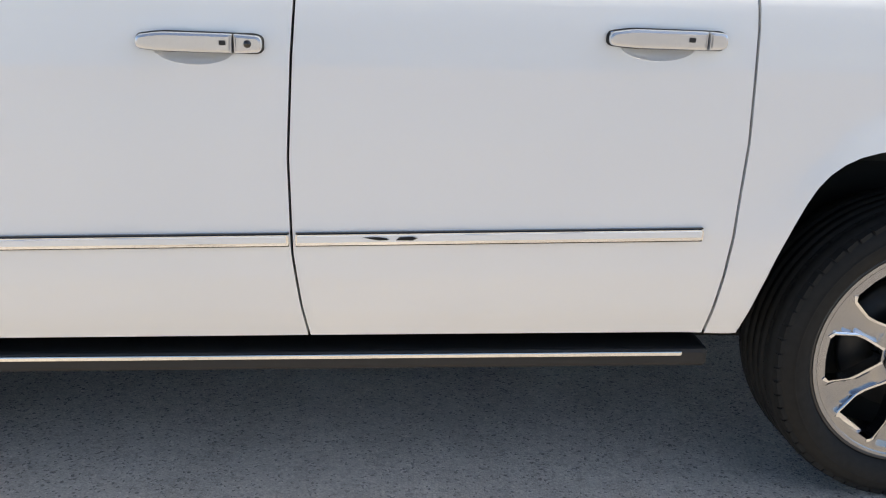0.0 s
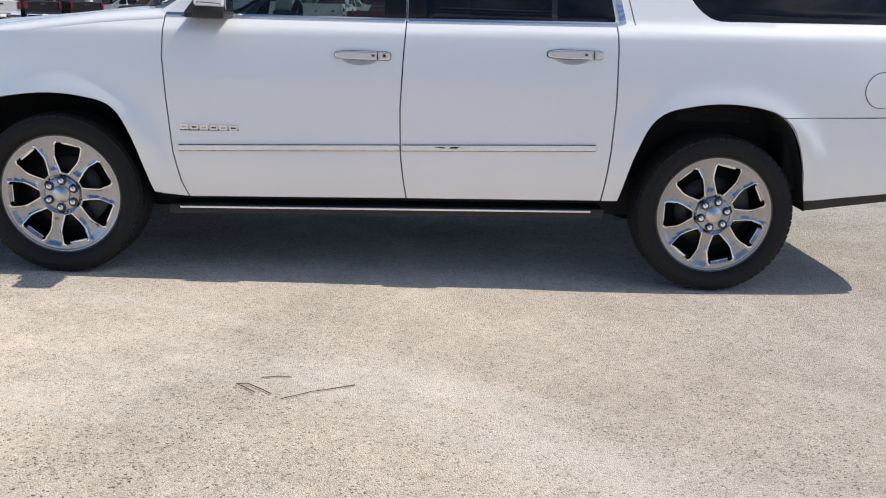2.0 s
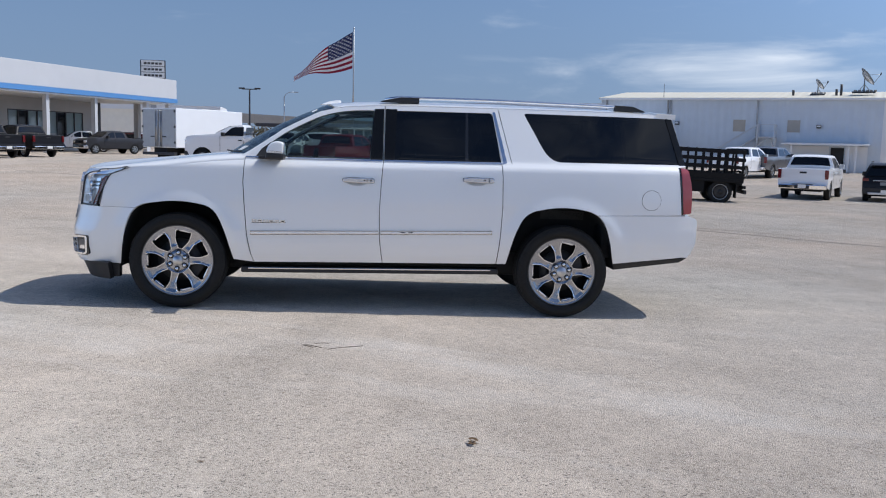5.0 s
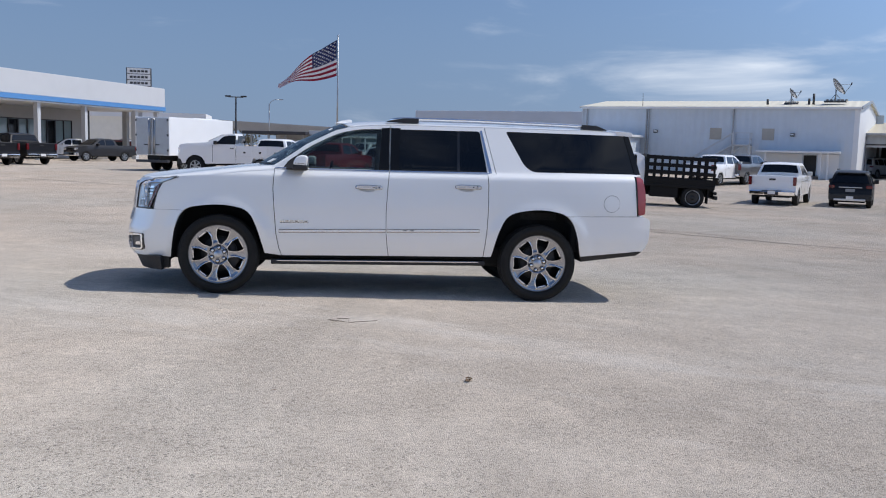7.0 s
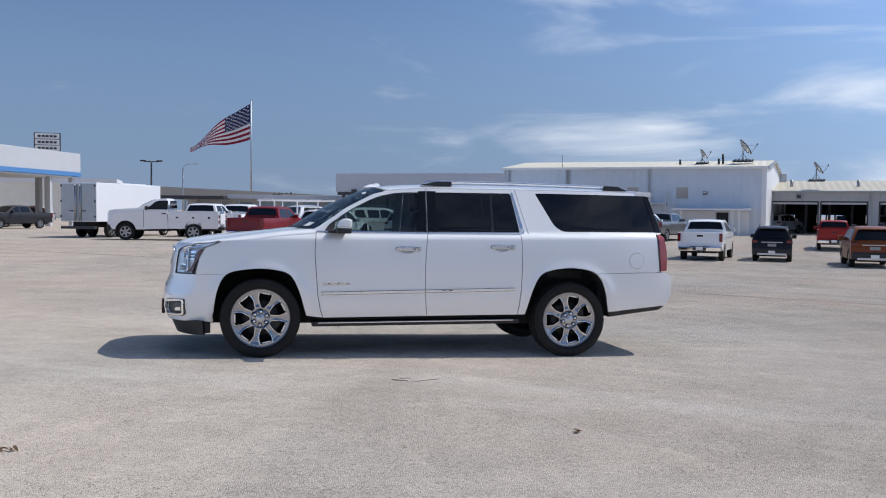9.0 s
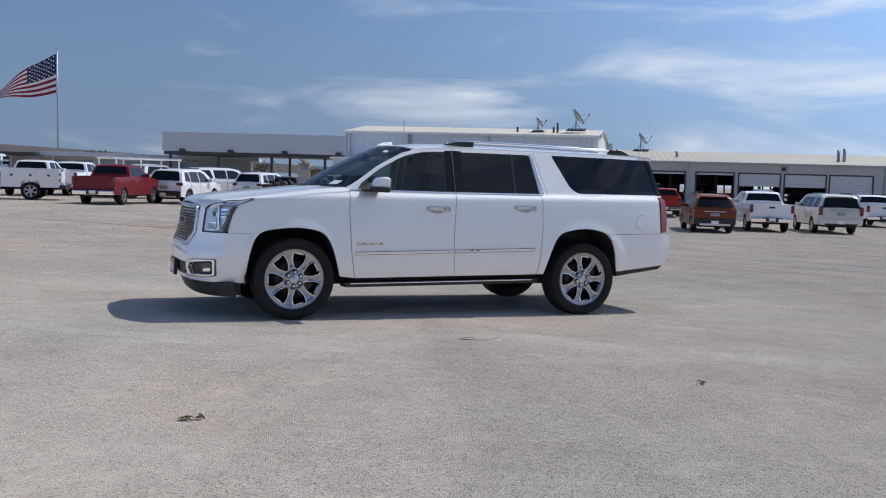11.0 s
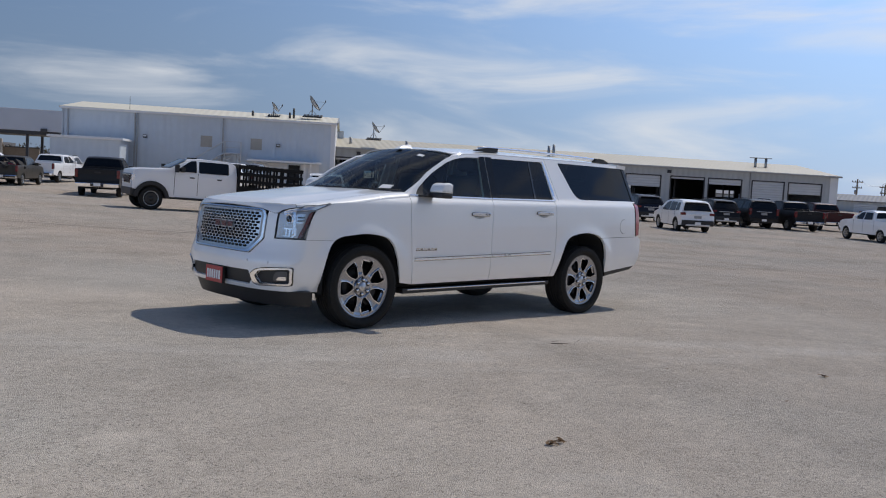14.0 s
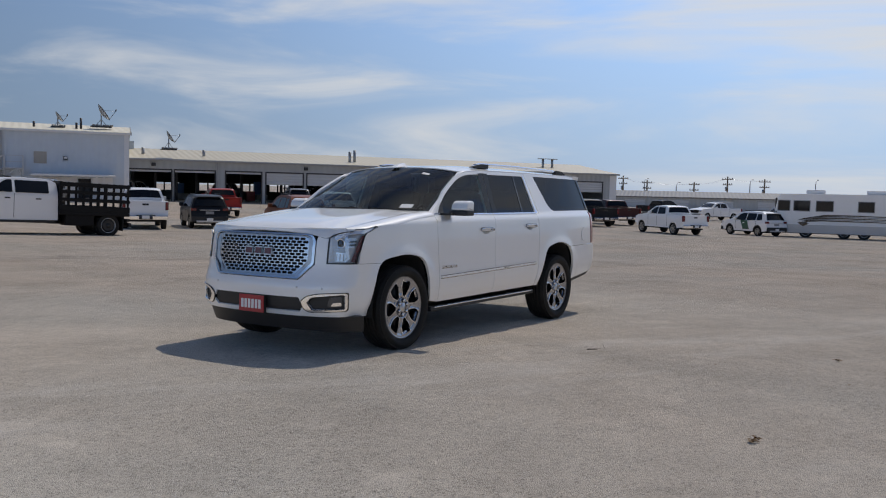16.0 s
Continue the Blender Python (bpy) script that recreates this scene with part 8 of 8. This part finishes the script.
part("coach_body", prism(rounded([(-4.9, 0.95, 0.05), (4.9, 0.95, 0.05), (5.0, 1.7, 0.3), (4.7, 3.15, 0.25), (-4.7, 3.2, 0.2), (-4.95, 2.0, 0.1)]), -1.25, 1.25), WHITE, rv)
part("skirt", prism([(-4.9, 0.35), (4.7, 0.35), (4.95, 0.95), (-4.9, 0.95)], -1.24, 1.24), PAINTS["silver"], rv)
for sg in (-1, 1):
    for xx in (2.8, 0.25, -1.05):
        car_wheel(rv, xx, sg * 1.10, 0.45, sg, True)
    for x0, x1 in ((3.95, 4.72), (2.6, 3.65), (1.05, 2.15), (-1.6, -0.6), (-3.6, -2.6)):
        part("coach_window", box(x0, x1, min(sg * 1.245, sg * 1.262), max(sg * 1.245, sg * 1.262), 1.95, 2.65, 0.02), CARGLASS, rv)
    for x0, x1 in ((3.95, 4.72), (2.6, 3.65), (1.05, 2.15), (-1.6, -0.6), (-3.6, -2.6)):
        part("window_trim", box(x0 - 0.05, x1 + 0.05, min(sg * 1.24, sg * 1.256), max(sg * 1.24, sg * 1.256), 1.90, 2.70, 0.02), DISH_GREY, rv)
    for k in range(5):
        z = 1.60 - 0.10 * k
        bar = [(-4.8, z), (0.4 + 0.35 * k, z + 0.02), (2.0 + 0.35 * k, z - 0.10), (3.4 - 0.10 * k, z - 0.36), (3.0 - 0.10 * k, z - 0.18), (1.6 + 0.35 * k, z + 0.09), (0.2 + 0.35 * k, z + 0.11), (-4.8, z + 0.05)]
        part("swoosh", sheet("swoosh", bar, lambda x, zz: (x, sg * 1.25, zz), step=1, depth=0.006, flip=sg > 0, lift=0.006), GLOSSBLACK if k % 2 == 0 else DISH_GREY, rv)
part("coach_windshield", box(4.80, 4.95, -1.1, 1.1, 1.75, 2.85, 0.05), CARGLASS, rv)
for x in (-2.4, 1.6):
    part("roof_unit", box(x, x + 1.3, -0.45, 0.45, 3.18, 3.48, 0.08), WALL_WHITE, rv)
part("coach_under", box(-4.5, 4.4, -0.9, 0.9, 0.3, 0.95), UNDER, rv)

# ---- small things on the lot ----


def on_lot(x, y, lift=0.0):
    p = LEVEL @ Vector((x, y, 0))
    return Vector((p.x, p.y, ground_z(p.x, p.y) + lift))


twig = [(-0.07, -2.35), (-0.14, -2.385), (-0.22, -2.42), (-0.32, -2.49)]
tagged(part("twig", sweep([on_lot(x, y, 0.006) for x, y in twig], lambda t: 0.0024 - 0.0012 * t, 6), BARK), "thin dry twig lying on the gravel", "twig", "litter")
twig = [(-0.36, -2.45), (-0.40, -2.41), (-0.46, -2.36), (-0.50, -2.365), (-0.47, -2.39), (-0.42, -2.44)]
tagged(part("twig", sweep([on_lot(x, y, 0.006) for x, y in twig], 0.0019, 6), BARK), "curled dry twig lying on the gravel", "twig", "litter")
twig = [(-0.42, -2.30), (-0.36, -2.285), (-0.31, -2.29)]
tagged(part("twig", sweep([on_lot(x, y, 0.005) for x, y in twig], 0.0018, 5), BARK), "thin dry twig lying on the gravel", "twig", "litter")


def leaf_clump(x, y, size, n):
    t = tagged(thing("leaf_litter", Matrix.Translation(on_lot(x, y)), "small clump of dry brown leaves on the gravel", "leaves", "litter"))
    for i in range(n):
        q = Euler((rng.uniform(-0.5, 0.5), rng.uniform(-0.5, 0.5), rng.uniform(0, 6))).to_matrix()
        c = Vector((rng.gauss(0, 0.45), rng.gauss(0, 0.30), 0.25)) * size
        loop = [(1, 0, 0), (0.45, 0.35, 0.12), (-0.3, 0.3, 0.1), (-1, 0, 0), (-0.3, -0.3, 0.1), (0.45, -0.35, 0.12)]
        bm = bmesh.new()
        vs = [bm.verts.new(c + q @ Vector(p) * size * 0.55) for p in loop]
        bm.faces.new(vs)
        bmesh.ops.solidify(bm, geom=bm.faces[:], thickness=0.0015)
        part("leaf", bm, DRYLEAF, t)


leaf_clump(-3.13, -4.63, 0.055, 9)
leaf_clump(0.46, -4.49, 0.050, 7)
leaf_clump(-0.77, -4.79, 0.020, 3)
leaf_clump(-0.52, -3.63, 0.018, 3)
leaf_clump(-2.41, -4.23, 0.016, 2)

# seams and tar lines across the lot


def seam(points, w, name="tar_seam"):
    vs, fs = [], []
    pts = [Vector(p) for p in points]
    for i, p in enumerate(pts):
        d = (pts[min(i + 1, len(pts) - 1)] - pts[max(i - 1, 0)]).normalized()
        s = Vector((-d.y, d.x)) * w * (0.7 + 0.6 * rng.random())
        for q in (p + s, p - s):
            vs.append((q.x, q.y, ground_z(q.x, q.y) + 0.006))
    fs = [(2 * i, 2 * i + 1, 2 * i + 3, 2 * i + 2) for i in range(len(pts) - 1)]
    me = bpy.data.meshes.new(name)
    me.from_pydata(vs, [], fs)
    tagged(part(name, me, TAR), "dark narrow tar seam in the gravel surface", "seam", "tar seams")


for p, q, w in (((-22, 35), (30, -10), 0.05), ((-2, 18.5), (60, -34), 0.03), ((-40, 70), (80, -20), 0.06)):
    seam([(p[0] + (q[0] - p[0]) * t + rng.gauss(0, 0.03), p[1] + (q[1] - p[1]) * t + rng.gauss(0, 0.03)) for t in np.linspace(0, 1, 60)], w)
